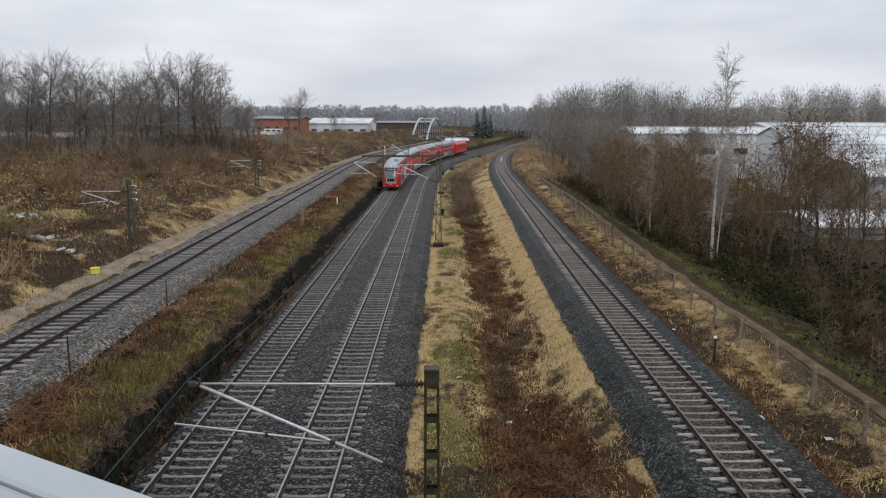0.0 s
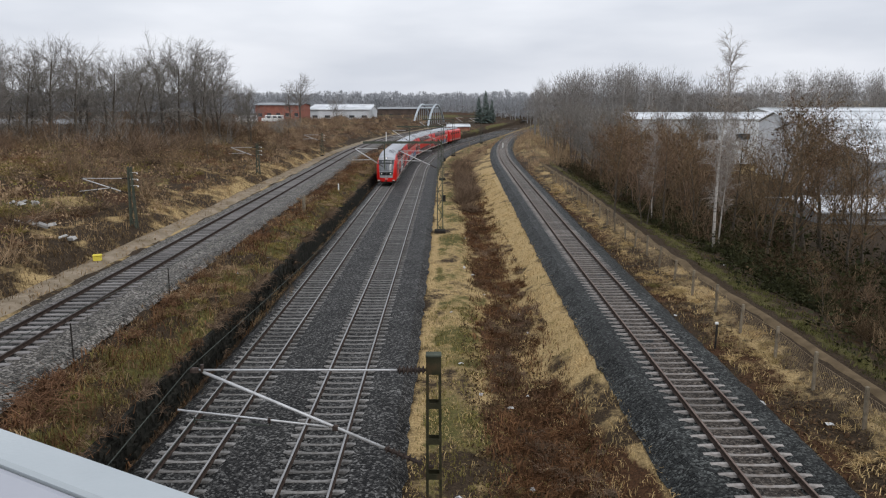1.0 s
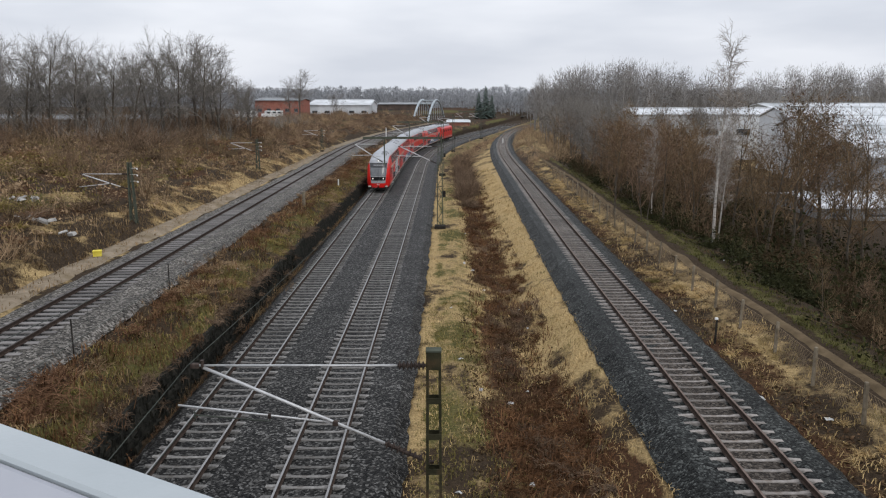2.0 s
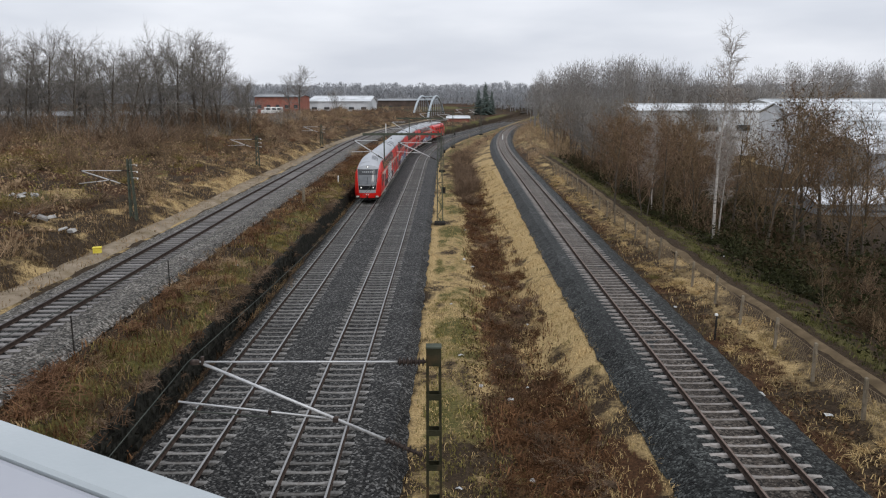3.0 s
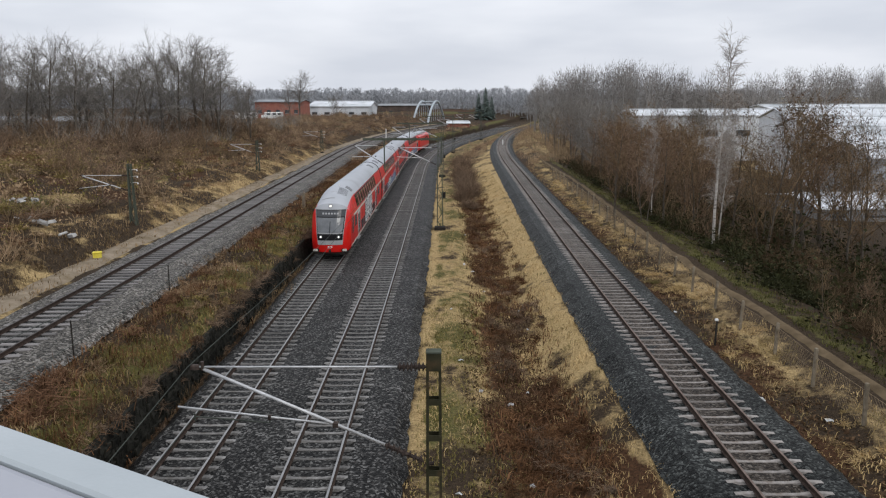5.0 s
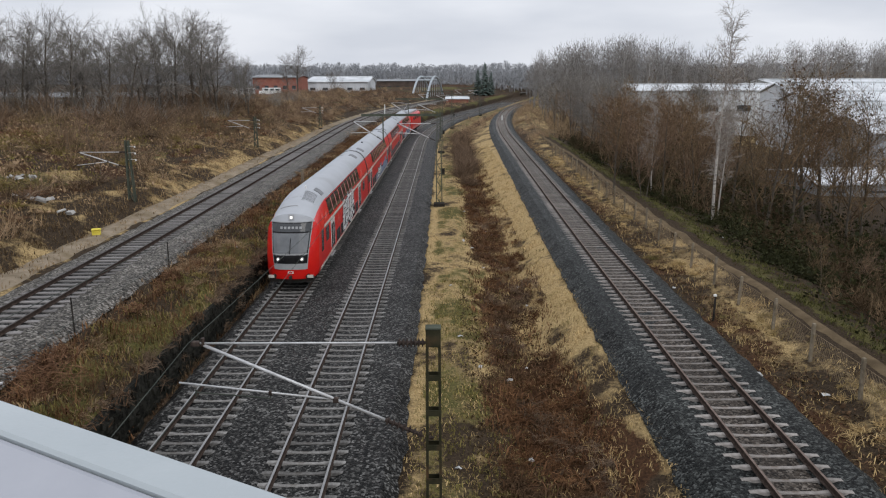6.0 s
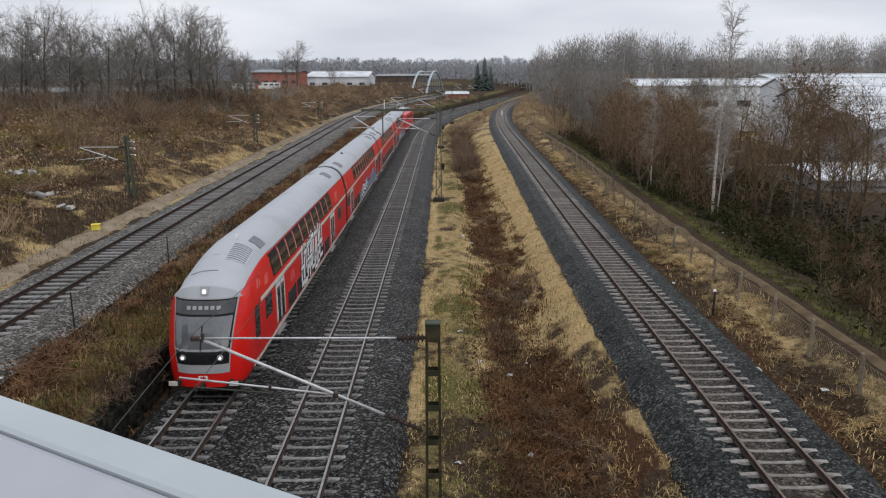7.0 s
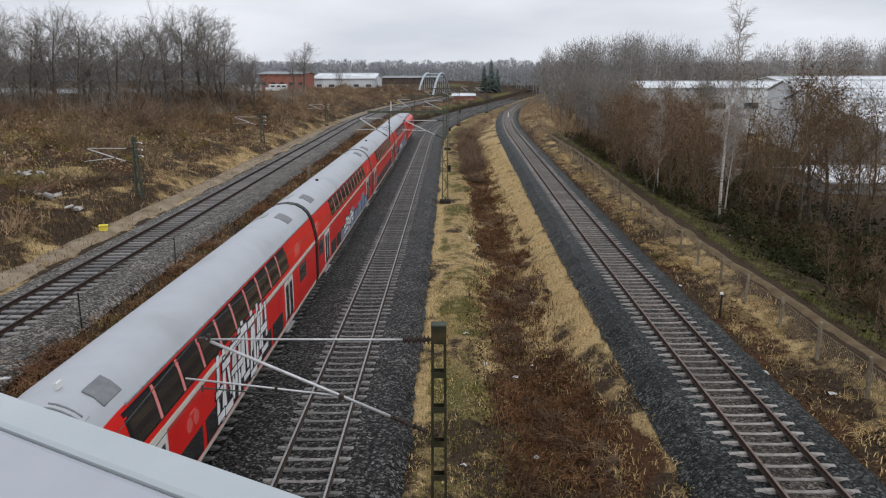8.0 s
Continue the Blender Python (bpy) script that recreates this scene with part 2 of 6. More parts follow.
M_HATCH = surface("roof_hatch_grey", (0.16, 0.165, 0.175), (0.22, 0.225, 0.235), scale=3, rough=0.5, bump=0.02)
M_TBLACK = surface("train_black_panel", (0.012, 0.012, 0.013), (0.025, 0.025, 0.026), scale=2, rough=0.3, bump=0)
M_TGLASS = glossy("train_window_glass", (0.020, 0.018, 0.018), 0.07)
# base colour lifted to stand in for sky reflected in the sloping glass
M_SCREEN = glossy("windscreen_glass", (0.085, 0.09, 0.095), 0.06)
M_SCREEN.node_tree.nodes["Principled BSDF"].inputs["Specular IOR Level"].default_value = 0.8
M_PANEL = glossy("destination_glass", (0.045, 0.047, 0.05), 0.12)
M_CREAM = surface("train_light_stripe", (0.50, 0.46, 0.40), (0.62, 0.58, 0.52), scale=2, rough=0.45, bump=0.02)
M_DOOR = surface("train_door_white", (0.56, 0.53, 0.50), (0.68, 0.65, 0.62), scale=2, rough=0.4, bump=0.02, dirt=(0.44, 0.40, 0.36), dirt_scale=2, dirt_at=0.6)
M_UNDER = surface("train_underframe", (0.018, 0.016, 0.015), (0.05, 0.045, 0.04), scale=5, rough=0.85)
M_SPRAY = surface("spray_silver", (0.58, 0.58, 0.58), (0.78, 0.78, 0.78), scale=4, rough=0.5, bump=0)
M_SPRAYDARK = surface("spray_black", (0.02, 0.02, 0.022), (0.05, 0.05, 0.055), scale=4, rough=0.5, bump=0)
M_SPRAYBLUE = surface("spray_blue_grey", (0.13, 0.16, 0.24), (0.26, 0.30, 0.38), scale=2, rough=0.5, bump=0)
M_LAMP = glow("headlight_lit", (1.0, 0.97, 0.90), 0.9)
M_WHITE = surface("white_enamel", (0.66, 0.66, 0.64), (0.8, 0.8, 0.78), scale=3, rough=0.4, bump=0)
M_YELLOW = surface("yellow_plastic", (0.62, 0.50, 0.06), (0.78, 0.66, 0.12), scale=4, rough=0.5, bump=0)
M_BRICK = surface("red_brick_wall", (0.26, 0.10, 0.075), (0.38, 0.17, 0.13), scale=1.2, fine=9, bump=0.3)
M_HALL = surface("pale_sheet_roof", (0.52, 0.54, 0.56), (0.70, 0.72, 0.74), scale=0.35, rough=0.5, bump=0.05, dirt=(0.38, 0.40, 0.41), dirt_scale=0.12, dirt_at=0.58)
M_HALLWALL = surface("hall_wall_sheet", (0.22, 0.23, 0.24), (0.34, 0.35, 0.36), scale=0.4, rough=0.7, stretch=(1, 1, 0.3))
M_DARKGLASS = glossy("hall_dark_windows", (0.045, 0.05, 0.055), 0.2)
M_BROWNHALL = surface("brown_hall_sheet", (0.075, 0.058, 0.05), (0.13, 0.10, 0.085), scale=0.5, rough=0.8)
M_ARCH = surface("arch_painted_steel", (0.34, 0.38, 0.41), (0.46, 0.50, 0.53), scale=1.0, rough=0.5, bump=0.03)
M_PATH = surface("trodden_path", (0.085, 0.062, 0.037), (0.16, 0.118, 0.072), scale=1.5, fine=18, bump=0.5)
M_PALEPATH = surface("pale_gravel_path", (0.165, 0.130, 0.090), (0.30, 0.245, 0.180), scale=1.2, fine=25, bump=0.4, dirt=(0.17, 0.13, 0.08), dirt_scale=0.5, dirt_at=0.6)
M_PAPER = surface("litter_paper", (0.36, 0.36, 0.35), (0.56, 0.56, 0.55), scale=8, rough=0.8, bump=0.2)
M_RUBBLE = surface("concrete_rubble", (0.26, 0.25, 0.235), (0.46, 0.45, 0.43), scale=4, spread=0.25)


def zoned():
    """The open ground: soil, dry grass, bracken and moss by the zones stored in the mesh."""
    m = bpy.data.materials.new("ground_zones")
    m.use_nodes = True
    n, l = m.node_tree.nodes, m.node_tree.links
    b = n["Principled BSDF"]
    co = n.new("ShaderNodeTexCoord")
    att = n.new("ShaderNodeAttribute")
    att.attribute_name = "zone"
    sep = n.new("ShaderNodeSeparateColor")
    l.new(att.outputs["Color"], sep.inputs[0])
    nz = n.new("ShaderNodeTexNoise")
    nz.inputs["Scale"].default_value, nz.inputs["Detail"].default_value, nz.inputs["Roughness"].default_value = 1.1, 7.0, 0.7
    l.new(co.outputs["Object"], nz.inputs["Vector"])
    fine = n.new("ShaderNodeTexNoise")
    fine.inputs["Scale"].default_value, fine.inputs["Detail"].default_value, fine.inputs["Roughness"].default_value = 9.0, 6.0, 0.75
    l.new(co.outputs["Object"], fine.inputs["Vector"])

    def tone(dark, light):
        r = n.new("ShaderNodeValToRGB")
        r.color_ramp.elements[0].position, r.color_ramp.elements[0].color = 0.33, rgb(*dark)
        r.color_ramp.elements[1].position, r.color_ramp.elements[1].color = 0.67, rgb(*light)
        l.new(fine.outputs["Fac"], r.inputs[0])
        return r.outputs["Color"]

    out = tone((0.014, 0.010, 0.007), (0.075, 0.052, 0.032))
    for k, (dark, light) in enumerate((((0.215, 0.149, 0.067), (0.54, 0.395, 0.195)), ((0.016, 0.008, 0.005), (0.105, 0.053, 0.026)), ((0.042, 0.040, 0.014), (0.14, 0.125, 0.043)))):
        add = n.new("ShaderNodeMath")
        add.operation = "ADD"
        l.new(sep.outputs[k], add.inputs[0])
        l.new(nz.outputs["Fac"], add.inputs[1])
        r = n.new("ShaderNodeMapRange")
        r.inputs["From Min"].default_value, r.inputs["From Max"].default_value = 0.92, 1.12
        l.new(add.outputs[0], r.inputs["Value"])
        mx = n.new("ShaderNodeMix")
        mx.data_type = "RGBA"
        l.new(r.outputs[0], mx.inputs["Factor"])
        l.new(out, mx.inputs["A"])
        l.new(tone(dark, light), mx.inputs["B"])
        out = mx.outputs["Result"]
    l.new(out, b.inputs["Base Color"])
    b.inputs["Roughness"].default_value = 0.95
    b.inputs["Specular IOR Level"].default_value = 0.1
    bp = n.new("ShaderNodeBump")
    bp.inputs["Strength"].default_value, bp.inputs["Distance"].default_value = 0.8, 0.08
    l.new(fine.outputs["Fac"], bp.inputs["Height"])
    l.new(bp.outputs[0], b.inputs["Normal"])
    return m


M_GROUND = zoned()


# ---- building helpers ----
class Shape:
    """Gathers vertices and faces of one part."""

    def __init__(self):
        self.v, self.f = [], []

    def add(self, verts, faces):
        k = len(self.v)
        self.v += [tuple(p) for p in verts]
        self.f += [tuple(i + k for i in f) for f in faces]
        return self

    def box(self, c, s, turn=None, taper=1.0, bevel=0.0):
        x, y, z = s[0] / 2, s[1] / 2, s[2] / 2
        e = min(bevel, 0.45 * min(s))
        if e <= 0:
            vs = [(-x, -y, -z), (x, -y, -z), (x, y, -z), (-x, y, -z), (-x * taper, -y * taper, z), (x * taper, -y * taper, z), (x * taper, y * taper, z), (-x * taper, y * taper, z)]
            fs = [(3, 2, 1, 0), (4, 5, 6, 7), (0, 1, 5, 4), (1, 2, 6, 5), (2, 3, 7, 6), (3, 0, 4, 7)]
        else:
            vs = [(-x, -y, -z), (x, -y, -z), (x, y, -z), (-x, y, -z)]
            vs += [(-x * taper, -y * taper, z - e), (x * taper, -y * taper, z - e), (x * taper, y * taper, z - e), (-x * taper, y * taper, z - e)]
            vs += [(-x * taper + e, -y * taper + e, z), (x * taper - e, -y * taper + e, z), (x * taper - e, y * taper - e, z), (-x * taper + e, y * taper - e, z)]
            fs = [(3, 2, 1, 0), (8, 9, 10, 11)]
            for b in (0, 4):
                fs += [(b + i, b + (i + 1) % 4, b + 4 + (i + 1) % 4, b + 4 + i) for i in range(4)]
        m = turn if turn is not None else Matrix.Identity(3)
        return self.add([Vector(c) + m @ Vector(p) for p in vs], fs)

    def tube(self, a, b, r0, r1=None, n=6, cap=True):
        a, b = Vector(a), Vector(b)
        r1 = r0 if r1 is None else r1
        d = (b - a).normalized()
        u = d.orthogonal().normalized()
        w = d.cross(u)
        ring = [(math.cos(2 * math.pi * i / n), math.sin(2 * math.pi * i / n)) for i in range(n)]
        vs = [a + (u * c + w * s) * r0 for c, s in ring] + [b + (u * c + w * s) * r1 for c, s in ring]
        fs = [(i, (i + 1) % n, n + (i + 1) % n, n + i) for i in range(n)]
        if cap:
            fs += [tuple(reversed(range(n))), tuple(range(n, 2 * n))]
        return self.add(vs, fs)

    def sweep(self, pts, profile, closed=True):
        """profile (across, up) carried along level-ish pts."""
        k, n = len(self.v), len(profile)
        for i, p in enumerate(pts):
            a, b = pts[max(i - 1, 0)], pts[min(i + 1, len(pts) - 1)]
            d = Vector((b[0] - a[0], b[1] - a[1], 0)).normalized()
            r = Vector((d.y, -d.x, 0))
            self.v += [tuple(Vector(p) + r * q[0] + Vector((0, 0, q[1]))) for q in profile]
        m = n if closed else n - 1
        for i in range(len(pts) - 1):
            for j in range(m):
                j2 = (j + 1) % n
                self.f.append((k + i * n + j, k + i * n + j2, k + (i + 1) * n + j2, k + (i + 1) * n + j))
        if closed:
            self.f.append(tuple(k + j for j in range(n)))
            self.f.append(tuple(k + (len(pts) - 1) * n + j for j in reversed(range(n))))
        return self

    def pipe(self, pts, r, n=4):
        """One unbroken wire through pts."""
        k = len(self.v)
        for i, p in enumerate(pts):
            d = (Vector(pts[min(i + 1, len(pts) - 1)]) - Vector(pts[max(i - 1, 0)])).normalized()
            u = d.cross(Vector((0, 0, 1)))
            u = u.normalized() if u.length > 1e-4 else Vector((1, 0, 0))
            w = d.cross(u)
            self.v += [tuple(Vector(p) + (u * math.cos(2 * math.pi * j / n) + w * math.sin(2 * math.pi * j / n)) * r) for j in range(n)]
        self.f += [(k + i * n + j, k + i * n + (j + 1) % n, k + (i + 1) * n + (j + 1) % n, k + (i + 1) * n + j) for i in range(len(pts) - 1) for j in range(n)]
        return self

    def limb(self, pts, radii, n):
        """One tapering limb through pts."""
        k = len(self.v)
        for i, p in enumerate(pts):
            d = (Vector(pts[min(i + 1, len(pts) - 1)]) - Vector(pts[max(i - 1, 0)])).normalized()
            u = (Vector((1, 0.3, 0)) - d * d.dot(Vector((1, 0.3, 0)))).normalized()
            w = d.cross(u)
            self.v += [tuple(Vector(p) + (u * math.cos(2 * math.pi * j / n) + w * math.sin(2 * math.pi * j / n)) * radii[i]) for j in range(n)]
        self.f += [(k + i * n + j, k + i * n + (j + 1) % n, k + (i + 1) * n + (j + 1) % n, k + (i + 1) * n + j) for i in range(len(pts) - 1) for j in range(n)]
        return self

    def mesh(self, name, material, smooth=False):
        me = bpy.data.meshes.new(name)
        me.from_pydata(self.v, [], self.f)
        me.materials.append(material)
        if smooth:
            me.polygons.foreach_set("use_smooth", [True] * len(me.polygons))
        me.update()
        return me


def part(name, shape, material, parent=None, label="", smooth=False):
    ob = new(name, shape.mesh(name, material, smooth) if isinstance(shape, Shape) else shape)
    if parent is not None:
        ob.parent = parent
    if label:
        ob["label"] = label
    return ob


def thing(name, m, label, category, group="", kind=""):
    ob = new(name)
    ob.matrix_world = m
    return tagged(ob, label, category, group, kind)


def blades(name, material, pts, rng, h=(0.15, 0.4), w=0.02, lean=0.6, label="", category="grass"):
    """A stuff object of bent three-sided blades rooted at pts (an n x 3 array)."""
    n = len(pts)
    ang, hh = rng.uniform(0, 2 * np.pi, n), rng.uniform(h[0], h[1], n)
    tilt = rng.uniform(0.1, 1.0, n) * lean
    d = np.stack([np.cos(ang), np.sin(ang), np.zeros(n)], 1)
    side = np.stack([-np.sin(ang), np.cos(ang), np.zeros(n)], 1) * (w * rng.uniform(0.6, 1.4, n))[:, None]
    up = np.array([0, 0, 1.0])
    p1 = pts + d * (0.35 * hh * tilt)[:, None] + up * (hh * 0.6)[:, None]
    p2 = pts + d * (hh * tilt)[:, None] + up * (hh * np.clip(1.05 - 0.45 * tilt, 0.25, 1))[:, None]
    v = np.stack([pts - side, pts + side, p1 - side * 0.7, p1 + side * 0.7, p2], 1).reshape(-1, 3)
    tri = np.array([[0, 1, 3], [0, 3, 2], [2, 3, 4]])
    f = (np.arange(n)[:, None, None] * 5 + tri[None]).reshape(-1, 3)
    return stuff(name, v, f, material, label, category)


def stuff(name, v, f, material, label, category):
    me = bpy.data.meshes.new(name)
    me.vertices.add(len(v))
    me.vertices.foreach_set("co", np.asarray(v, float).ravel())
    me.loops.add(f.size)
    me.loops.foreach_set("vertex_index", f.ravel().astype(np.int32))
    me.polygons.add(len(f))
    me.polygons.foreach_set("loop_start", np.arange(0, f.size, f.shape[1], dtype=np.int32))
    me.polygons.foreach_set("loop_total", np.full(len(f), f.shape[1], dtype=np.int32))
    me.materials.append(material)
    me.update(calc_edges=True)
    return tagged(new(name, me), label, category, kind="stuff")


# ---- the plan: four tracks that run ahead and bend away ----
BEND_Y, BEND_R, BEND_END = 120.0, 440.0, 215.0


def x_c(y):
    u, e = max(0.0, min(y, BEND_END) - BEND_Y), max(0.0, y - BEND_END)
    return -4.06 + 0.0125 * (math.hypot(y - 32, 20) + y - 32) / 2 - 0.010 * (math.hypot(y - 45, 10) + y - 45) / 2 + u * u / (2 * BEND_R) + e * (BEND_END - BEND_Y) / BEND_R


def x_b(y):
    return x_c(y) - 4.0


def x_d(y):
    return 8.98 + 0.010 * (y - 18) + 0.014 * (math.hypot(y - 42, 10) + y - 42) / 2 + max(0.0, y - 120) ** 2 / (2 * 860.0)


def x_a(y):
    return -16.05 - 0.013 * (y - 25) + max(0.0, y - 125) ** 2 / (2 * 640.0)


Z_A, Z_D = 2.3, 0.85
NEAR = -40.0


def knots(y):
    a, b, c, d = x_a(y), x_b(y), x_c(y), x_d(y)
    far = min(1.0, max(0.0, (y - 140) / 120))
    hump = 1.0 + 0.35 * math.sin(y * 0.11) + 0.2 * math.sin(y * 0.31 + 1)
    return [(-3000, 12.0), (a - 150, 7.5), (a - 60, 5.2), (a - 32, 5.3 + 0.4 * hump), (a - 18, 4.6 + 0.6 * hump), (a - 9.5, 3.4 + 0.3 * hump), (a - 5.4, 2.55), (a - 4.2, Z_A - 0.45), (a - 2.2, Z_A - 0.55),
            (a + 2.4, Z_A - 0.55), (a + 3.6, Z_A - 0.60), (b - 3.6, 1.55), (b - 2.75, 1.12), (b - 2.3, 0.92), (b - 2.2, -0.62), (b - 1.0, -0.62), (c + 2.9, -0.66), (c + 5.0, -0.62),
            (c + 6.2, -0.95), (c + 7.6, -1.25), (c + 8.6, -1.05), (d - 3.2, -0.08 - 0.4 * far), (d - 2.4, 0.12), (d + 2.4, 0.15), (d + 3.6, 0.32), (d + 4.6, 0.50), (d + 6.2, 0.78), (d + 7.6, 0.80),
            (d + 9.5, 0.45), (d + 13, -0.6), (d + 24, -2.6), (d + 60, -3.6), (3000, 2.0)]


def ground_z(x, y):
    k = knots(y)
    xs, zs = np.maximum.accumulate([p[0] for p in k]), [p[1] for p in k]
    z = float(np.interp(x, xs, zs))
    off = min(abs(x - x_b(y)), abs(x - x_c(y)), abs(x - x_d(y)), abs(x - x_a(y)))
    rough = min(1.0, max(0.0, (off - 2.4) / 2.0))
    if x_b(y) - 2.6 < x < x_b(y) - 1.5:
        rough = 0.0
    if x_a(y) + 2.6 < x < x_b(y) - 2.6:
        z += 0.42 * min(1, (x_b(y) - 2.6 - x) / 0.5) * noise.noise((x * 0.9, y * 0.6, 20)) + 0.10 * noise.noise((x * 2.3, y * 2.0, 21))
    z += rough * (0.16 * noise.noise((x * 0.55, y * 0.45, 0)) + 0.09 * noise.noise((x * 1.7, y * 1.5, 3)))
    if x < x_a(y) - 6:
        z += 0.55 * noise.noise((x * 0.12, y * 0.10, 7)) * min(1, (x_a(y) - 6 - x) / 6)
    if y > 240:
        z += (y - 240) * 0.006
    return z


def soft(v, a, b):
    """1 between a and b, falling off over 0.6 m."""
    return max(0.0, min(1.0, min(v - a, b - v) / 0.6 + 0.5))


def zone(x, y):
    """Shares of dry grass, bracken and moss."""
    a, b, c, d = x_a(y), x_b(y), x_c(y), x_d(y)
    w = 0.75 * noise.noise((y * 0.13, 0, 11)) + 0.7 * noise.noise((x * 0.5, y * 0.5, 12))
    n2 = noise.noise((x * 0.35, y * 0.22, 31)) + 0.6 * noise.noise((x * 0.9, y * 0.6, 32))
    near = max(0.0, min(1.0, (34 - y) / 12))
    away = max(0.0, min(1.0, (y - 95) / 60))
    dry = max((0.66 - 0.2 * near + 0.42 * n2) * soft(x, c + 2.6, c + 6.5 + w), (0.74 - 0.3 * near + 0.40 * n2) * soft(x, c + 8.3 + w, d - 2.0), (0.42 - 0.25 * near - 0.45 * n2) * soft(x, c + 4.6, c + 9.0), (0.54 + 0.45 * n2) * soft(x, d + 2.8, d + 5.8), (0.50 + 0.45 * n2) * soft(x, a - 7.0 + 2.6 * w, a - 2.4), (0.22 + 0.6 * n2) * soft(x, a - 50, a - 7))
    dry = max(dry * (1 - 0.3 * away), (0.55 + 0.3 * n2) * away * (1.0 if x > c + 2.5 else 0.25))
    brown = max((0.66 + 0.55 * n2) * soft(x, c + 5.9 + w - 0.6 * near, c + 8.7 + w + 1.2 * near), 0.26 * soft(x, c + 2.8, d - 2.2) + 0.2 * n2, 0.25 * away, (0.5 + 0.4 * n2) * soft(x, d + 1.8, d + 4.4), (0.5 - 0.5 * n2) * soft(x, a - 55, a - 8 + w), 0.9 * soft(x, a + 3.2, b - 3.6 + 0.8 * w) * (0.55 + 0.8 * noise.noise((x * 0.3, y * 0.12, 5))))
    moss = max((0.55 + 0.8 * n2) * soft(x, b - 4.6 + w, b - 2.2), 0.62 * soft(x, d + 6.9, d + 8.2), (0.50 + 0.55 * n2) * soft(x, c + 3.2, c + 6.0 + w), (0.3 + 0.7 * noise.noise((x * 0.16, y * 0.13, 41))) * soft(x, a - 50, a - 9))
    return dry, brown, moss


def build_ground():
    ys = list(np.arange(-60, 10, 5.0)) + list(np.arange(10, 70, 0.8)) + list(np.arange(70, 150, 1.6)) + list(np.arange(150, 300, 5.0)) + list(np.arange(300, 700, 25.0)) + [800, 1000, 1400, 2000, 3000]
    us = [-2600, -1500, -800, -400, -250, -160, -120, -95, -80] + list(np.arange(-70, -30, 2.5)) + list(np.arange(-30, 14, 0.4)) + list(np.arange(14, 30, 0.8)) + list(np.arange(30, 60, 3.0)) + [70, 90, 120, 160, 250, 400, 800, 1500, 2600]
    # columns follow the bend so that edges stay crisp; the wall's foot and head get columns of their own
    us = sorted(us + [-10.16, -10.12, -10.24, -10.5])
    verts, cols = [], []
    for y in ys:
        shift = x_c(min(y, 420)) + 4.0
        for u in us:
            x = u + shift
            verts.append((x, y, ground_z(x, y)))
            cols.append(zone(x, y))
    n, m = len(us), len(ys)
    idx = np.arange(n * m).reshape(m, n)
    f = np.stack([idx[:-1, :-1], idx[:-1, 1:], idx[1:, 1:], idx[1:, :-1]], -1).reshape(-1, 4)
    me = bpy.data.meshes.new("ground")
    me.from_pydata(verts, [], f.tolist())
    att = me.color_attributes.new("zone", "FLOAT_COLOR", "POINT")
    att.data.foreach_set("color", np.array([(*c, 1.0) for c in cols], float).ravel())
    me.materials.append(M_GROUND)
    me.polygons.foreach_set("use_smooth", [True] * len(me.polygons))
    tagged(new("ground", me), "rough winter ground of dry grass, brown bracken and moss", "ground", kind="structure")


build_ground()


def line(fx, z, y0, y1, step=3.0):
    return [(fx(y), y, z) for y in np.arange(y0, y1 + step / 2, step)]


def ballast_bed(name, path, half_l, half_r, drop, material, label, top=-0.235, tracks=(0.0,), heap=-0.168):
    """Crushed stone heaped over the sleeper ends and lower between the rails of each track."""
    prof = [(-half_l - drop * 1.3, heap - drop), (-half_l, heap - 0.02)]
    for c in tracks:
        prof += [(c - 1.16, heap + 0.004), (c - 0.98, top), (c - 0.45, top + 0.012), (c + 0.45, top + 0.012), (c + 0.98, top), (c + 1.16, heap + 0.004)]
    prof += [(half_r, heap - 0.02), (half_r + drop * 1.3, heap - drop)]
    s = Shape().sweep(path, prof, closed=False)
    n = len(prof)
    for i, p in enumerate(s.v):
        edge = 1.0 if i % n in (0, 1, n - 2, n - 1) else 0.35
        s.v[i] = (p[0] + edge * (0.16 * noise.noise((p[0] * 0.6, p[1] * 1.1, 1)) + 0.08 * noise.noise((p[0], p[1] * 2.9, 6))), p[1], p[2] + 0.02 * noise.noise((p[0] * 2, p[1] * 1.7, 2)))
    return tagged(part(name, s, material, smooth=False), label, "ballast", kind="structure")


mid = [(x_c(y) - 2.0, y, 0.0) for y in np.arange(NEAR, 420, 0.6)]
ballast_bed("ballast_main", mid, 3.45, 4.35, 0.35, M_BALLAST, "dark grey crushed stone ballast under the double track", tracks=(-2.0, 2.0))
ballast_bed("ballast_right", line(x_d, Z_D, NEAR, 420, 0.6), 1.95, 1.95, 0.55, M_BALLAST_DARK, "blue-black fresh crushed stone ballast under a single track", top=-0.24, heap=-0.19)
tagged(part("ballast_stained", Shape().sweep(line(x_d, Z_D, NEAR, 420, 3.0), [(-0.64, -0.236), (-0.60, -0.222), (0.60, -0.222), (0.64, -0.236)], closed=False), M_BALLAST_FOUL), "rust-stained stone between the rails of the single track", "ballast", kind="structure")
ballast_bed("ballast_left", line(x_a, Z_A, NEAR, 420, 0.6), 2.0, 2.55, 0.28, M_BALLAST_OLD, "pale weathered ballast under the raised track", top=-0.225, heap=-0.20)
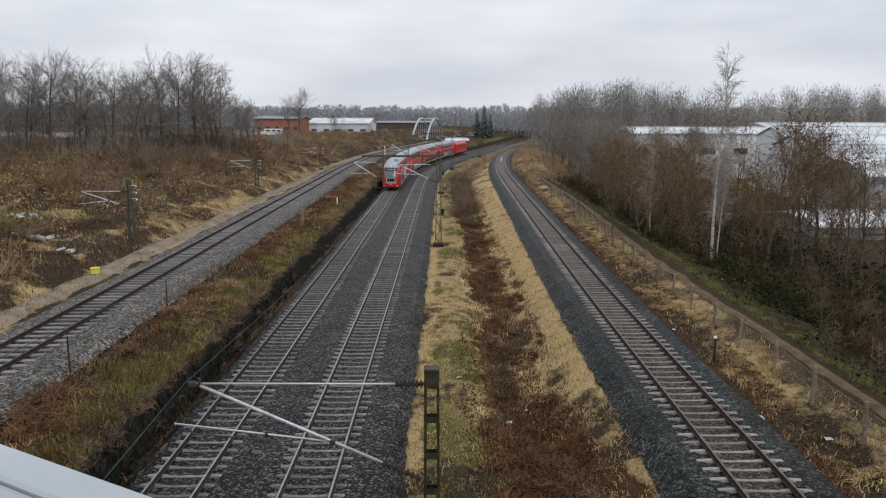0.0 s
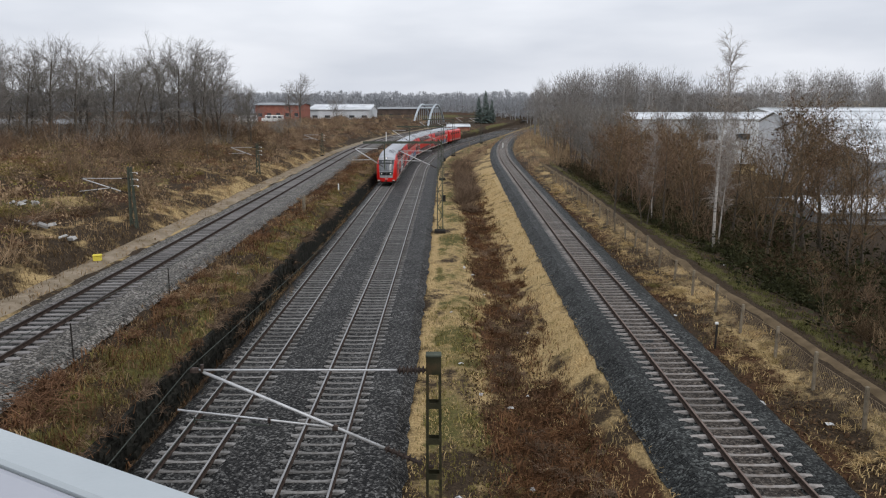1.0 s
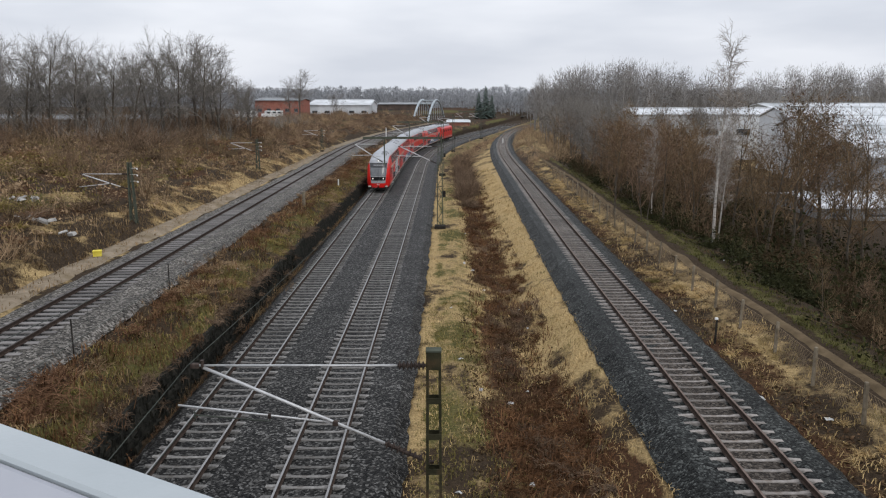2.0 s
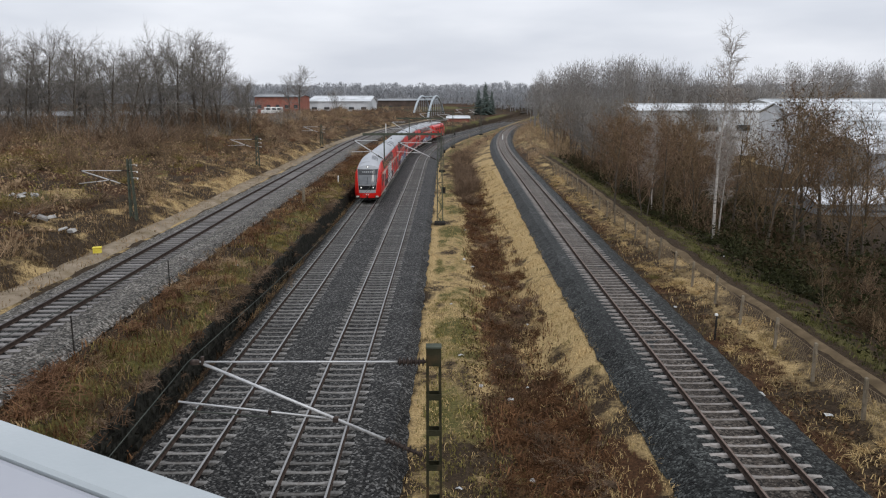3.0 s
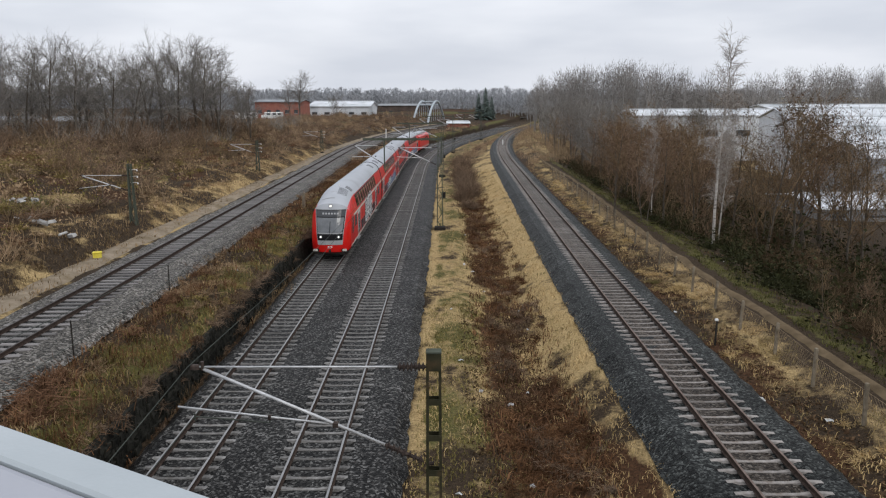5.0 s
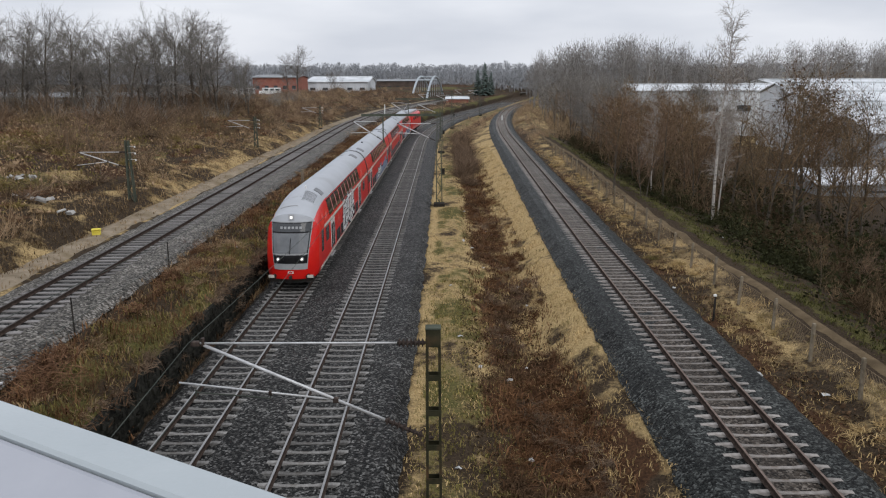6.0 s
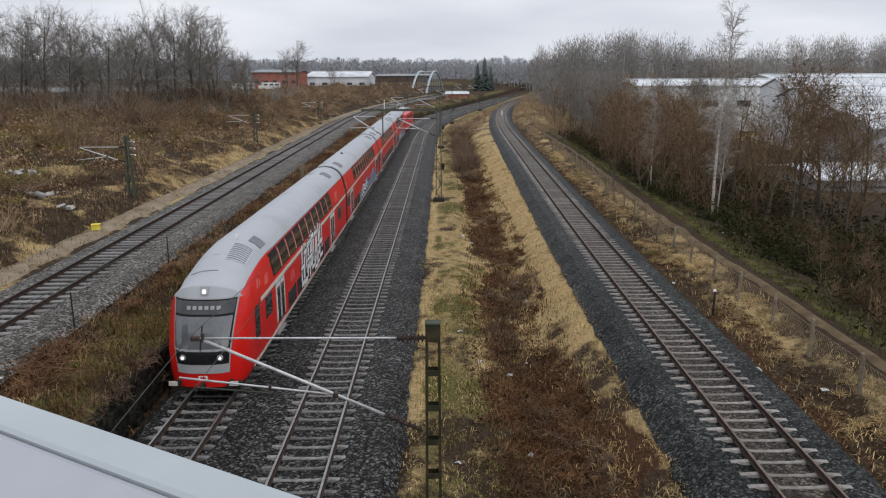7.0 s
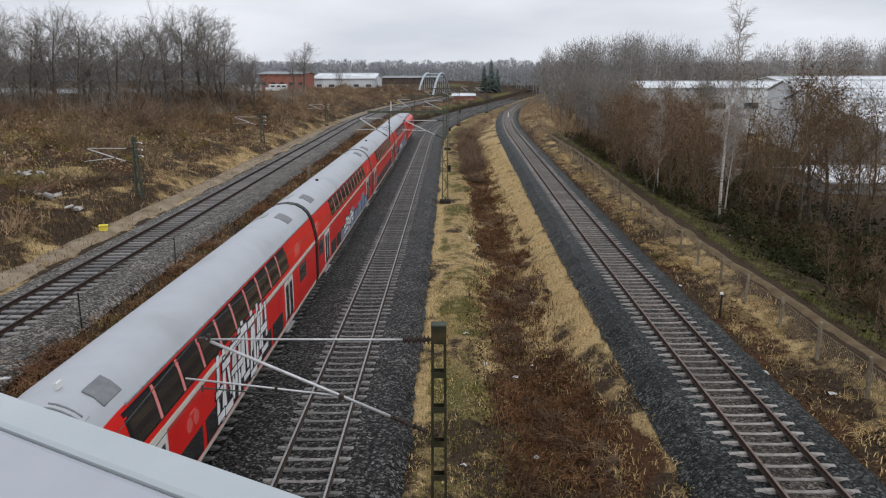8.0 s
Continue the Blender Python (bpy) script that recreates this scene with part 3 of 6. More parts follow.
tagged(part("ballast_oiled", Shape().sweep(line(x_a, Z_A, NEAR, 420, 3.0), [(-0.98, -0.225), (-0.9, -0.206), (0.9, -0.206), (0.98, -0.225)], closed=False), M_BALLAST), "dark oily stone between the rails of the raised track", "ballast", kind="structure")

# trodden service strip beside the raised track, and the footpath behind the fence
s = Shape().sweep([(x_a(y) - 3.75 + 0.12 * math.sin(y * 0.13), y, ground_z(x_a(y) - 3.75, y) + 0.09) for y in np.arange(NEAR, 300, 2.0)], [(-0.95, -0.16), (-0.5, 0.02), (0, 0.03), (0.5, 0.02), (0.95, -0.16)], closed=False)
tagged(part("service_path", s, M_PALEPATH, smooth=True), "pale trodden gravel strip along the raised track", "path", kind="structure")
s = Shape().sweep([(x_d(y) + 6.3 + 0.25 * math.sin(y * 0.09), y, ground_z(x_d(y) + 6.3, y) + 0.05) for y in np.arange(NEAR, 200, 1.5)], [(-0.32, -0.12), (-0.14, 0.01), (0.14, 0.01), (0.32, -0.12)], closed=False)
tagged(part("footpath", s, M_PATH, smooth=True), "narrow trodden earth footpath behind the fence", "path", kind="structure")

RAIL = [(-0.07, -0.172), (0.07, -0.172), (0.07, -0.158), (0.012, -0.14), (0.012, -0.045), (0.036, -0.035), (0.036, -0.006), (-0.036, -0.006), (-0.036, -0.035), (-0.012, -0.045), (-0.012, -0.14), (-0.07, -0.158)]
HEAD = [(-0.034, -0.005), (0.034, -0.005), (0.030, 0.0), (-0.030, 0.0)]


def sleeper_concrete():
    s = Shape()
    xs, zt, wb = [-1.3, -1.0, -0.75, -0.4, 0.4, 0.75, 1.0, 1.3], [-0.178, -0.162, -0.156, -0.205, -0.205, -0.156, -0.162, -0.178], [0.13, 0.14, 0.14, 0.115, 0.115, 0.14, 0.14, 0.13]
    vs, fs = [], []
    for x, z, w in zip(xs, zt, wb):
        vs += [(x, -w, -0.36), (x, -w * 0.52, z), (x, w * 0.52, z), (x, w, -0.36)]
    for i in range(len(xs) - 1):
        k = 4 * i
        fs += [(k + j, k + j + 1, k + j + 5, k + j + 4) for j in range(3)]
    fs += [(3, 2, 1, 0), tuple(4 * (len(xs) - 1) + j for j in range(4))]
    return s.add(vs, fs)


def track(name, label, fx, z, sleeper_shape, mat_sleeper, top_mat, y0=6.0, y_parts=150.0, gap=0.60):
    root = thing(name, pose(0, 0, 0), label, "railway track", "railway tracks", "structure")
    for side in (-0.7535, 0.7535):
        pts = [(fx(y) + side, y, z) for y in np.arange(NEAR, 420, 2.0)]
        rail = part("rail", Shape().sweep(pts, RAIL), M_RAIL, root, "rust-brown steel rail")
        part("running_surface", Shape().sweep(pts, HEAD), top_mat, rail, "worn rail head")
    me = sleeper_shape.mesh("sleeper", mat_sleeper)
    r = random.Random(name)
    ys = np.arange(y0, y_parts, gap)
    for y in ys:
        ob = part("sleeper", me, mat_sleeper, root)
        a = -math.atan2(fx(y + 1) - fx(y - 1), 2.0)
        ob.matrix_world = Matrix.Translation((fx(y) + r.uniform(-0.015, 0.015), y + r.uniform(-0.02, 0.02), z + r.uniform(-0.006, 0.004))) @ Matrix.Rotation(a + r.uniform(-0.012, 0.012), 4, "Z")
    rest = Shape()
    for y in list(np.arange(NEAR, y0, gap)) + list(np.arange(ys[-1] + gap, 330, gap)):
        rest.add([(p[0] + fx(y), p[1] + y, p[2] + z) for p in sleeper_shape.v], sleeper_shape.f)
    tagged(part("far_sleepers", rest, mat_sleeper, root), kind="stuff")
    return root


# ---- bridge on which the camera stands ----
def bridge_here():
    d = Vector((0.49, -0.264, 0)).normalized()
    out = Vector((0.264, 0.49, 0)).normalized()
    root = thing("bridge_parapet", pose(0, 0, 0), "pale grey painted metal bridge parapet", "parapet")
    e = Vector((-0.842, 1.283, 10.2))

    def strip(profile, material, name, label=""):
        s = Shape()
        for k in (-14.0, 16.0):
            for o, z in profile:
                s.v.append(tuple(e + d * k + out * o + Vector((0, 0, z))))
        n = len(profile)
        s.f += [(j, (j + 1) % n, n + (j + 1) % n, n + j) for j in range(n)]
        s.f += [tuple(range(n)), tuple(range(2 * n - 1, n - 1, -1))]
        return part(name, s, material, root, label)

    strip([(0.0, -0.012), (-0.004, 0.0), (-0.074, 0.0), (-0.080, -0.006), (-0.080, -0.06), (0.0, -0.06)], M_PARAPET, "cap", "pale blue-grey cap rail")
    strip([(-0.010, -0.06), (-0.0842, -0.06), (-0.0842, -0.010), (-0.096, -0.006), (-0.30, -0.085), (-0.30, -0.12), (-0.10, -0.10), (-0.09, -1.15), (-0.010, -1.15)], M_PARAPET_IN, "inner_sheet", "lilac-grey inner sheet")
    deck = Shape()
    for k in (-40.0, 40.0):
        for o, z in ((0.15, -1.15), (-9, -1.15), (-9, -2.0), (0.15, -2.0)):
            deck.v.append(tuple(e + d * k + out * o + Vector((0, 0, z))))
    deck.f += [(j, (j + 1) % 4, 4 + (j + 1) % 4, 4 + j) for j in range(4)] + [(3, 2, 1, 0), (4, 5, 6, 7)]
    tagged(part("bridge_deck", deck, M_FOOT), "grey concrete road bridge deck", "bridge", kind="structure")


bridge_here()


# ---- retaining wall between the raised track and the double track ----
def wall_profile(y):
    return x_b(y) - 2.22


def retaining_wall():
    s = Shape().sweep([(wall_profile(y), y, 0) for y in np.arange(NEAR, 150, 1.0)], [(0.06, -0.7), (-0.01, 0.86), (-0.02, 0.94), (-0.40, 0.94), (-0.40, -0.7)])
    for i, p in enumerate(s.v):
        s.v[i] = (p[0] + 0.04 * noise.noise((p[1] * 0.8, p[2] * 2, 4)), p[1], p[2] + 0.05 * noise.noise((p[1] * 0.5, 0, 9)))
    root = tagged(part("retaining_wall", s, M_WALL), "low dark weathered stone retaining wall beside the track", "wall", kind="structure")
    return root


WALL = retaining_wall()


# ---- overhead line ----
def insulator(shape, a, b, r=0.075, n=7):
    a, b = Vector(a), Vector(b)
    d = (b - a).normalized() * 0.02
    pts, rad = [a], [0.03]
    for i in range(n):
        c = a.lerp(b, (i + 0.5) / n)
        pts += [c - d * 1.1, c - d * 0.2, c + d * 0.3, c + d * 0.8]
        rad += [0.032, r, r * 0.9, 0.032]
    shape.limb(pts + [b], rad + [0.03], 10)


def cantilever(root, mx, y, track_x, z_top, z_foot, tube=0.022, z_reg=5.95, reach=0.1, foot_x=None):
    """Top tube, raking tube, steady arm and two insulators; from a mast at mx to above track_x."""
    sgn = 1 if track_x > mx else -1
    tip = track_x + sgn * reach
    foot = mx if foot_x is None else foot_x
    part("top_tube", Shape().tube((mx + sgn * 0.55, y, z_top), (tip, y, z_top), tube * 0.8, n=8), M_ALU, root, "bright aluminium top tube", True)
    a, b = Vector((foot + sgn * 0.08, y, z_foot)), Vector((tip - sgn * 0.12, y, z_top - 0.03))
    q = a.lerp(b, 0.2)
    part("raking_tube", Shape().tube(q, b, tube * 1.25, n=8), M_ALU, root, "bright aluminium raking tube", True)
    s = Shape()
    insulator(s, (mx + sgn * 0.14, y, z_top), (mx + sgn * 0.58, y, z_top))
    part("insulator", s, M_INSUL, root, "dark brown ribbed insulator")
    s = Shape()
    insulator(s, a.lerp(b, 0.03), q)
    part("insulator", s, M_INSUL, root, "dark brown ribbed insulator")
    r0 = a.lerp(b, 0.42)
    r1 = Vector((track_x + sgn * 0.28, y, z_reg))
    part("registration_tube", Shape().tube(r0, r1, tube * 0.8, n=8), M_ALU, root, "bright registration tube", True)
    h = r0.lerp(r1, 0.42)
    s = Shape().tube(h, h - Vector((0, 0, 0.10)), 0.014).tube(h - Vector((0, 0, 0.10)), (track_x + sgn * 0.02, y, z_reg - 0.17), 0.013).tube((track_x + sgn * 0.02, y, z_reg - 0.12), (track_x + sgn * 0.02, y, z_reg - 0.24), 0.014)
    part("steady_arm", s, M_WIRE, root, "thin dark steady arm")
    for c, size in (((tip, y, z_top), (0.14, 0.07, 0.08)), (r0, (0.09, 0.08, 0.09)), (h, (0.05, 0.06, 0.08))):
        part("clamp", Shape().box(c, size, bevel=0.02), M_INSUL, root, "dark cast clamp")
    part("wire_saddle", Shape().tube((tip - sgn * 0.12, y, z_top - 0.05), (tip - sgn * 0.12, y, z_top + 0.09), 0.03, n=8), M_INSUL, root, "dark cast wire saddle")
    part("hinge", Shape().tube((mx, y, z_top), (mx + sgn * 0.15, y, z_top), 0.025), M_INSUL, root, "dark hinge pin")
    part("hinge", Shape().tube((foot, y, z_foot), a, 0.03), M_INSUL, root, "dark hinge pin")


def flat_mast():
    """The near mast: two channels tied by batten plates, a flat cap."""
    y, x = 11.0, -0.15
    root = thing("overhead_line_mast", pose(0, 0, 0), "olive-brown riveted steel mast with bright cantilever", "overhead mast", "overhead line masts")
    zb, zt = -0.6, 6.88
    for sx in (-1, 1):
        s = Shape()
        for (za, zc) in ((zb, zt),):
            wa, wc = 0.135, 0.098
            s.add([(x + sx * wa - 0.022, y - 0.09, za), (x + sx * wa + 0.022, y - 0.09, za), (x + sx * wa + 0.022, y + 0.09, za), (x + sx * wa - 0.022, y + 0.09, za),
                   (x + sx * wc - 0.022, y - 0.07, zc), (x + sx * wc + 0.022, y - 0.07, zc), (x + sx * wc + 0.022, y + 0.07, zc), (x + sx * wc - 0.022, y + 0.07, zc)],
                  [(3, 2, 1, 0), (4, 5, 6, 7), (0, 1, 5, 4), (1, 2, 6, 5), (2, 3, 7, 6), (3, 0, 4, 7)])
        part("channel", s, M_MAST, root)
    z = zt - 0.83
    while z > zb + 0.4:
        w = 0.098 + (zt - z) / (zt - zb) * 0.037
        for sy in (-0.075, 0.075):
            part("batten_plate", Shape().box((x, y + sy, z), (2 * w + 0.035, 0.016, 0.10)), M_MAST, root)
        z -= 0.62
    for sy in (-0.072, 0.072):
        part("head_plate", Shape().box((x, y + sy, zt - 0.15), (0.225, 0.014, 0.3)), M_MAST, root)
    part("cap", Shape().box((x, y, zt + 0.015), (0.25, 0.19, 0.03), bevel=0.008), M_MASTGREY, root)
    part("footing", Shape().box((x, y, -0.75), (0.8, 0.8, 0.5), bevel=0.04), M_FOOT, root, "grey concrete footing")
    cantilever(root, x, y, x_c(y), 6.63, 4.95, reach=-0.04)


flat_mast()


def lattice_mast(x, y, z0, height, name_label, w0=0.26, w1=0.15, foot=1.0):
    root = thing("overhead_line_mast", pose(0, 0, 0), name_label, "overhead mast", "overhead line masts")
    top = z0 + height
    for sx in (-1, 1):
        for sy in (-1, 1):
            part("leg", Shape().tube((x + sx * w0, y + sy * w0 * 0.7, z0), (x + sx * w1, y + sy * w1 * 0.7, top), 0.055, n=4), M_MASTGREY, root)
    s = Shape()
    n = int(height / 0.75)
    for i in range(n):
        a, b = z0 + height * i / n, z0 + height * (i + 1) / n
        wa, wb = w0 + (w1 - w0) * i / n, w0 + (w1 - w0) * (i + 1) / n
        k = 1 if i % 2 else -1
        for sy in (-1, 1):
            s.tube((x - k * wa, y + sy * wa * 0.7, a), (x + k * wb, y + sy * wb * 0.7, b), 0.026, n=4)
        for sx in (-1, 1):
            s.tube((x + sx * wa, y - k * wa * 0.7, a), (x + sx * wb, y + k * wb * 0.7, b), 0.026, n=4)
    part("lacing", s, M_MASTGREY, root, "steel lattice lacing")
    part("footing", Shape().box((x, y, z0 - 0.1 - 0.5 * (foot < 1)), (1.0 * foot, 0.9 * foot, 0.7), bevel=0.05), M_UNDER, root, "dark concrete footing")
    return root


def double_mast(x, y, z0, height=8.4):
    """Mast right of the double track: a cantilever for one track and a beam with a drop post for the other."""
    root = lattice_mast(x, y, z0, height, "grey-green lattice mast with a long cross beam")
    top = z0 + height
    b = x_b(y)
    part("cross_beam", Shape().box(((x + b + 0.9) / 2, y, top - 0.3), (x - b - 0.5, 0.16, 0.20)), M_MASTGREY, root, "long steel cross beam")
    px = b + 2.6
    part("drop_post", Shape().tube((px, y, top - 0.3), (px, y, 5.1), 0.06, n=6), M_MASTGREY, root, "hanging drop post")
    cantilever(root, x - 0.15, y, x_c(y), 6.75, 5.2, tube=0.036)
    cantilever(root, px, y, b, 6.95, 5.3, tube=0.036)
    part("weight", Shape().box((x + 0.36, y, z0 + 3.1), (0.30, 0.28, 0.55), bevel=0.03), M_UNDER, root, "dark tension weight")
    return root


double_mast(x_c(65) + 3.55, 65, -0.6)
double_mast(x_c(112) + 3.6, 112, -0.6)
double_mast(x_c(165) + 3.6, 165, -0.6)
double_mast(x_c(220) + 3.6, 220, -0.6)


def single_mast(x, y, z0, height, track_x, z_top, z_foot, z_reg, label):
    root = lattice_mast(x, y, z0, height, label, w0=0.2, w1=0.1, foot=0.55)
    cantilever(root, x, y, track_x, z_top, z_foot, z_reg=z_reg, tube=0.030)
    for k in range(3):
        part("insulator", Shape().tube((x + 0.5, y, z0 + height - 0.4 - 0.45 * k), (x + 0.5, y, z0 + height - 0.50 - 0.45 * k), 0.05, n=8).tube((x, y, z0 + height - 0.4 - 0.45 * k), (x + 0.5, y, z0 + height - 0.4 - 0.45 * k), 0.015), M_WHITE, root, "small white insulator")


# mast left of the near double track, mostly hidden by the parapet
single_mast(-11.6, 11.0, 0.4, 7.2, x_b(11) + 0.55, 6.6, 5.0, 5.95, "grey lattice mast with a short cantilever")
# masts of a further line on the left
single_mast(-21.6, 50.0, 2.3, 4.3, -24.9, 5.8, 4.7, 4.9, "slim dark lattice mast in the brush")
single_mast(-22.4, 88.0, 2.4, 3.8, -25.6, 5.75, 4.6, 5.0, "slim dark lattice mast in the brush")
single_mast(-21.2, 128.0, 2.4, 3.6, -24.3, 5.6, 4.5, 4.9, "slim dark lattice mast in the brush")


def overhead_wires(fx, ends, z_hi, z_lo, sag):
    root = thing("overhead_wires", pose(0, 0, 0), "thin dark catenary and contact wires", "overhead wire", "overhead wires")
    for a, b in zip(ends, ends[1:]):
        hi, lo = [], []
        for i in range(13):
            k = i / 12
            y = a + (b - a) * k
            hi.append((fx(y), y, z_hi - sag * 4 * k * (1 - k)))
            lo.append((fx(y), y, z_lo))
        part("catenary_wire", Shape().pipe(hi, 0.008), M_WIRE, root)
        part("contact_wire", Shape().pipe(lo, 0.008), M_WIRE, root)
        for p, q in list(zip(hi, lo))[1:-1:2]:
            part("dropper", Shape().pipe([p, q], 0.004, 3), M_WIRE, root)


overhead_wires(lambda y: x_c(y) - 0.08, [-35, 11, 65, 112, 165, 220], 6.63, 5.72, 0.7)
overhead_wires(lambda y: x_b(y) + 0.1, [-35, 11, 65, 112, 165, 220], 6.63, 5.72, 0.7)


# ---- the train ----
HALF = [(1.15, 0.50), (1.33, 0.62), (1.387, 0.95), (1.387, 1.6), (1.387, 2.3), (1.387, 2.75), (1.36, 3.0), (1.29, 3.35), (1.20, 3.72), (1.11, 3.95), (0.98, 4.18), (0.78, 4.38), (0.45, 4.56), (0.0, 4.63)]
CUT = 9  # above this point of the outline the skin is roof


def half_width(z):
    return float(np.interp(z, [p[1] for p in HALF], [p[0] for p in HALF]))


def nose_y(x, z):
    """How far back the cab front lies at that width and height."""
    return 0.10 * max(0.0, 1.0 - z) + 0.46 * max(0.0, z - 1.75) ** 1.15 * 0.9 + 0.85 * (abs(x) / 1.387) ** 3.4


def squash(z, y):
    """The cab roof slopes down towards the front."""
    k = min(1.0, max(0.0, (y - 0.6) / 4.2))
    k = 0.50 + 0.50 * (k * k * (3 - 2 * k)) ** 0.8
    return z if z < 3.0 else 3.0 + (z - 3.0) * k


def side_patch(s, y0, y1, z0, z1, side, off, cab=False, lean=0.0):
    zs = list(np.linspace(z0, z1, 5))
    vs = []
    for z in zs:
        w = half_width(z)
        zz = squash(z, (y0 + y1) / 2) if cab else z
        k = (z - z0) * lean
        vs += [(side * (w + off), y0 + k, zz), (side * (w + off), y1 + k, zz)]
    n = len(vs)
    vs += [(p[0] - side * 0.03, p[1], p[2]) for p in vs]
    fs = []
    for i in range(len(zs) - 1):
        fs.append((2 * i, 2 * i + 1, 2 * i + 3, 2 * i + 2))
    fs += [(0, n, n + 1, 1), (n - 2, n - 1, 2 * n - 1, 2 * n - 2)]
    for e in (0, 1):
        fs += [(2 * i + e, 2 * i + 2 + e, n + 2 * i + 2 + e, n + 2 * i + e) for i in range(len(zs) - 1)]
    s.add(vs, fs)
    return s


def roof_z(x, y, cab):
    top = HALF[CUT - 1:]
    z = float(np.interp(abs(x), [p[0] for p in reversed(top)], [p[1] for p in reversed(top)]))
    return squash(z, y) if cab else z


def roof_patch(s, x0, x1, y0, y1, off, cab):
    """A plate that lies on the roof, with an edge all round."""
    vs, nx, ny = [], 4, 4
    for j in range(ny + 1):
        for i in range(nx + 1):
            x, y = x0 + (x1 - x0) * i / nx, y0 + (y1 - y0) * j / ny
            vs.append((x, y, roof_z(x, y, cab) + off))
    c = nx + 1
    fs = [(j * c + i, j * c + i + 1, (j + 1) * c + i + 1, (j + 1) * c + i) for j in range(ny) for i in range(nx)]
    n = len(vs)
    vs += [(p[0], p[1], p[2] - off - 0.02) for p in vs]
    rim = list(range(c)) + [j * c + nx for j in range(1, ny + 1)] + [ny * c + i for i in range(nx - 1, -1, -1)] + [j * c for j in range(ny - 1, 0, -1)]
    fs += [(rim[k], n + rim[k], n + rim[(k + 1) % len(rim)], rim[(k + 1) % len(rim)]) for k in range(len(rim))]
    return s.add(vs, fs)


def coach_skin(root, length, cab):
    blend = [0.0, 0.12, 0.28, 0.5, 0.75, 1.0]
    if cab:
        ys = [0, 0.25, 0.5, 1.0, 1.5, 2.1, 2.6, 3.2, 3.9, 4.8, 6.0] + list(np.linspace(8, length, 8))
    else:
        ys = list(np.linspace(0.25, length, 9))
    full = [(-x, z) for x, z in HALF] + [(x, z) for x, z in reversed(HALF[:-1])]
    rings = []
    for j, y in enumerate(ys):
        ring = []
        for x, z in full:
            if cab and j < len(blend):
                k = blend[j]
                zz = squash(z, 2.1 * k)
                front = nose_y(x * 0.985, min(zz, 3.9))
                ring.append((x * (0.985 + 0.015 * k), front + (2.1 - front) * k, zz))
            elif cab:
                ring.append((x, y, squash(z, y)))
            else:
                ring.append((x, y, z))
        rings.append(ring)
    n = len(full)
    lower, upper = Shape(), Shape()
    for j in range(len(ys) - 1):
        for i in range(n - 1):
            quad = [rings[j][i], rings[j][i + 1], rings[j + 1][i + 1], rings[j + 1][i]]
            t = upper if CUT <= i < n - 1 - CUT else lower
            t.add(quad, [(0, 1, 2, 3)])
    # front and rear ends, in strips across
    for ring, flip in ((rings[0], False), (rings[-1], True)):
        m = len(HALF)
        for i in range(m - 1):
            row = []
            for k in (i, i + 1):
                a, b = ring[k], ring[n - 1 - k]
                pts = []
                for u in np.linspace(0, 1, 9):
                    x = a[0] + (b[0] - a[0]) * u
                    y = nose_y(x, min(a[2], 3.9)) if cab and not flip else a[1]
                    pts.append((x, y, a[2]))
                row.append(pts)
            for u in range(8):
                t = upper if cab and i >= CUT - 1 and not flip else lower
                t.add([row[0][u], row[0][u + 1], row[1][u + 1], row[1][u]], [(3, 2, 1, 0) if flip else (0, 1, 2, 3)])
    for sh, nm, mt, lb in ((lower, "body_shell", M_RED, "bright red painted side walls"), (upper, "roof", M_ROOF, "light grey rounded roof")):
        ob = part(nm, sh, mt, root, lb)
        bm = bmesh.new()
        bm.from_mesh(ob.data)
        bmesh.ops.remove_doubles(bm, verts=bm.verts, dist=0.002)
        bmesh.ops.recalc_face_normals(bm, faces=bm.faces)
        bm.to_mesh(ob.data)
        bm.free()
        ob.data.polygons.foreach_set("use_smooth", [True] * len(ob.data.polygons))
        try:
            ob.data.set_sharp_from_angle(angle=radians(48))
        except AttributeError:
            pass
    return root


def front_patch(s, x0, x1, z0, z1, off, x0t=None, x1t=None, cols=8, rows=6):
    """A panel on the cab front that follows its shape; x0t, x1t at its top."""
    x0t, x1t = (x0 if x0t is None else x0t), (x1 if x1t is None else x1t)
    vs = []
    for j in range(rows + 1):
        z = z0 + (z1 - z0) * j / rows
        a, b = x0 + (x0t - x0) * j / rows, x1 + (x1t - x1) * j / rows
        for i in range(cols + 1):
            x = a + (b - a) * i / cols
            vs.append((x, nose_y(x, z) - off, z))
    c = cols + 1
    fs = [(j * c + i, j * c + i + 1, (j + 1) * c + i + 1, (j + 1) * c + i) for j in range(rows) for i in range(cols)]
    n = len(vs)
    vs += [(p[0], p[1] + off + 0.02, p[2]) for p in vs]
    rim = [i for i in range(c)] + [j * c + cols for j in range(1, rows + 1)] + [rows * c + i for i in range(cols - 1, -1, -1)] + [j * c for j in range(rows - 1, 0, -1)]
    fs += [(rim[(k + 1) % len(rim)], rim[k], n + rim[k], n + rim[(k + 1) % len(rim)]) for k in range(len(rim))]
    return s.add(vs, fs)


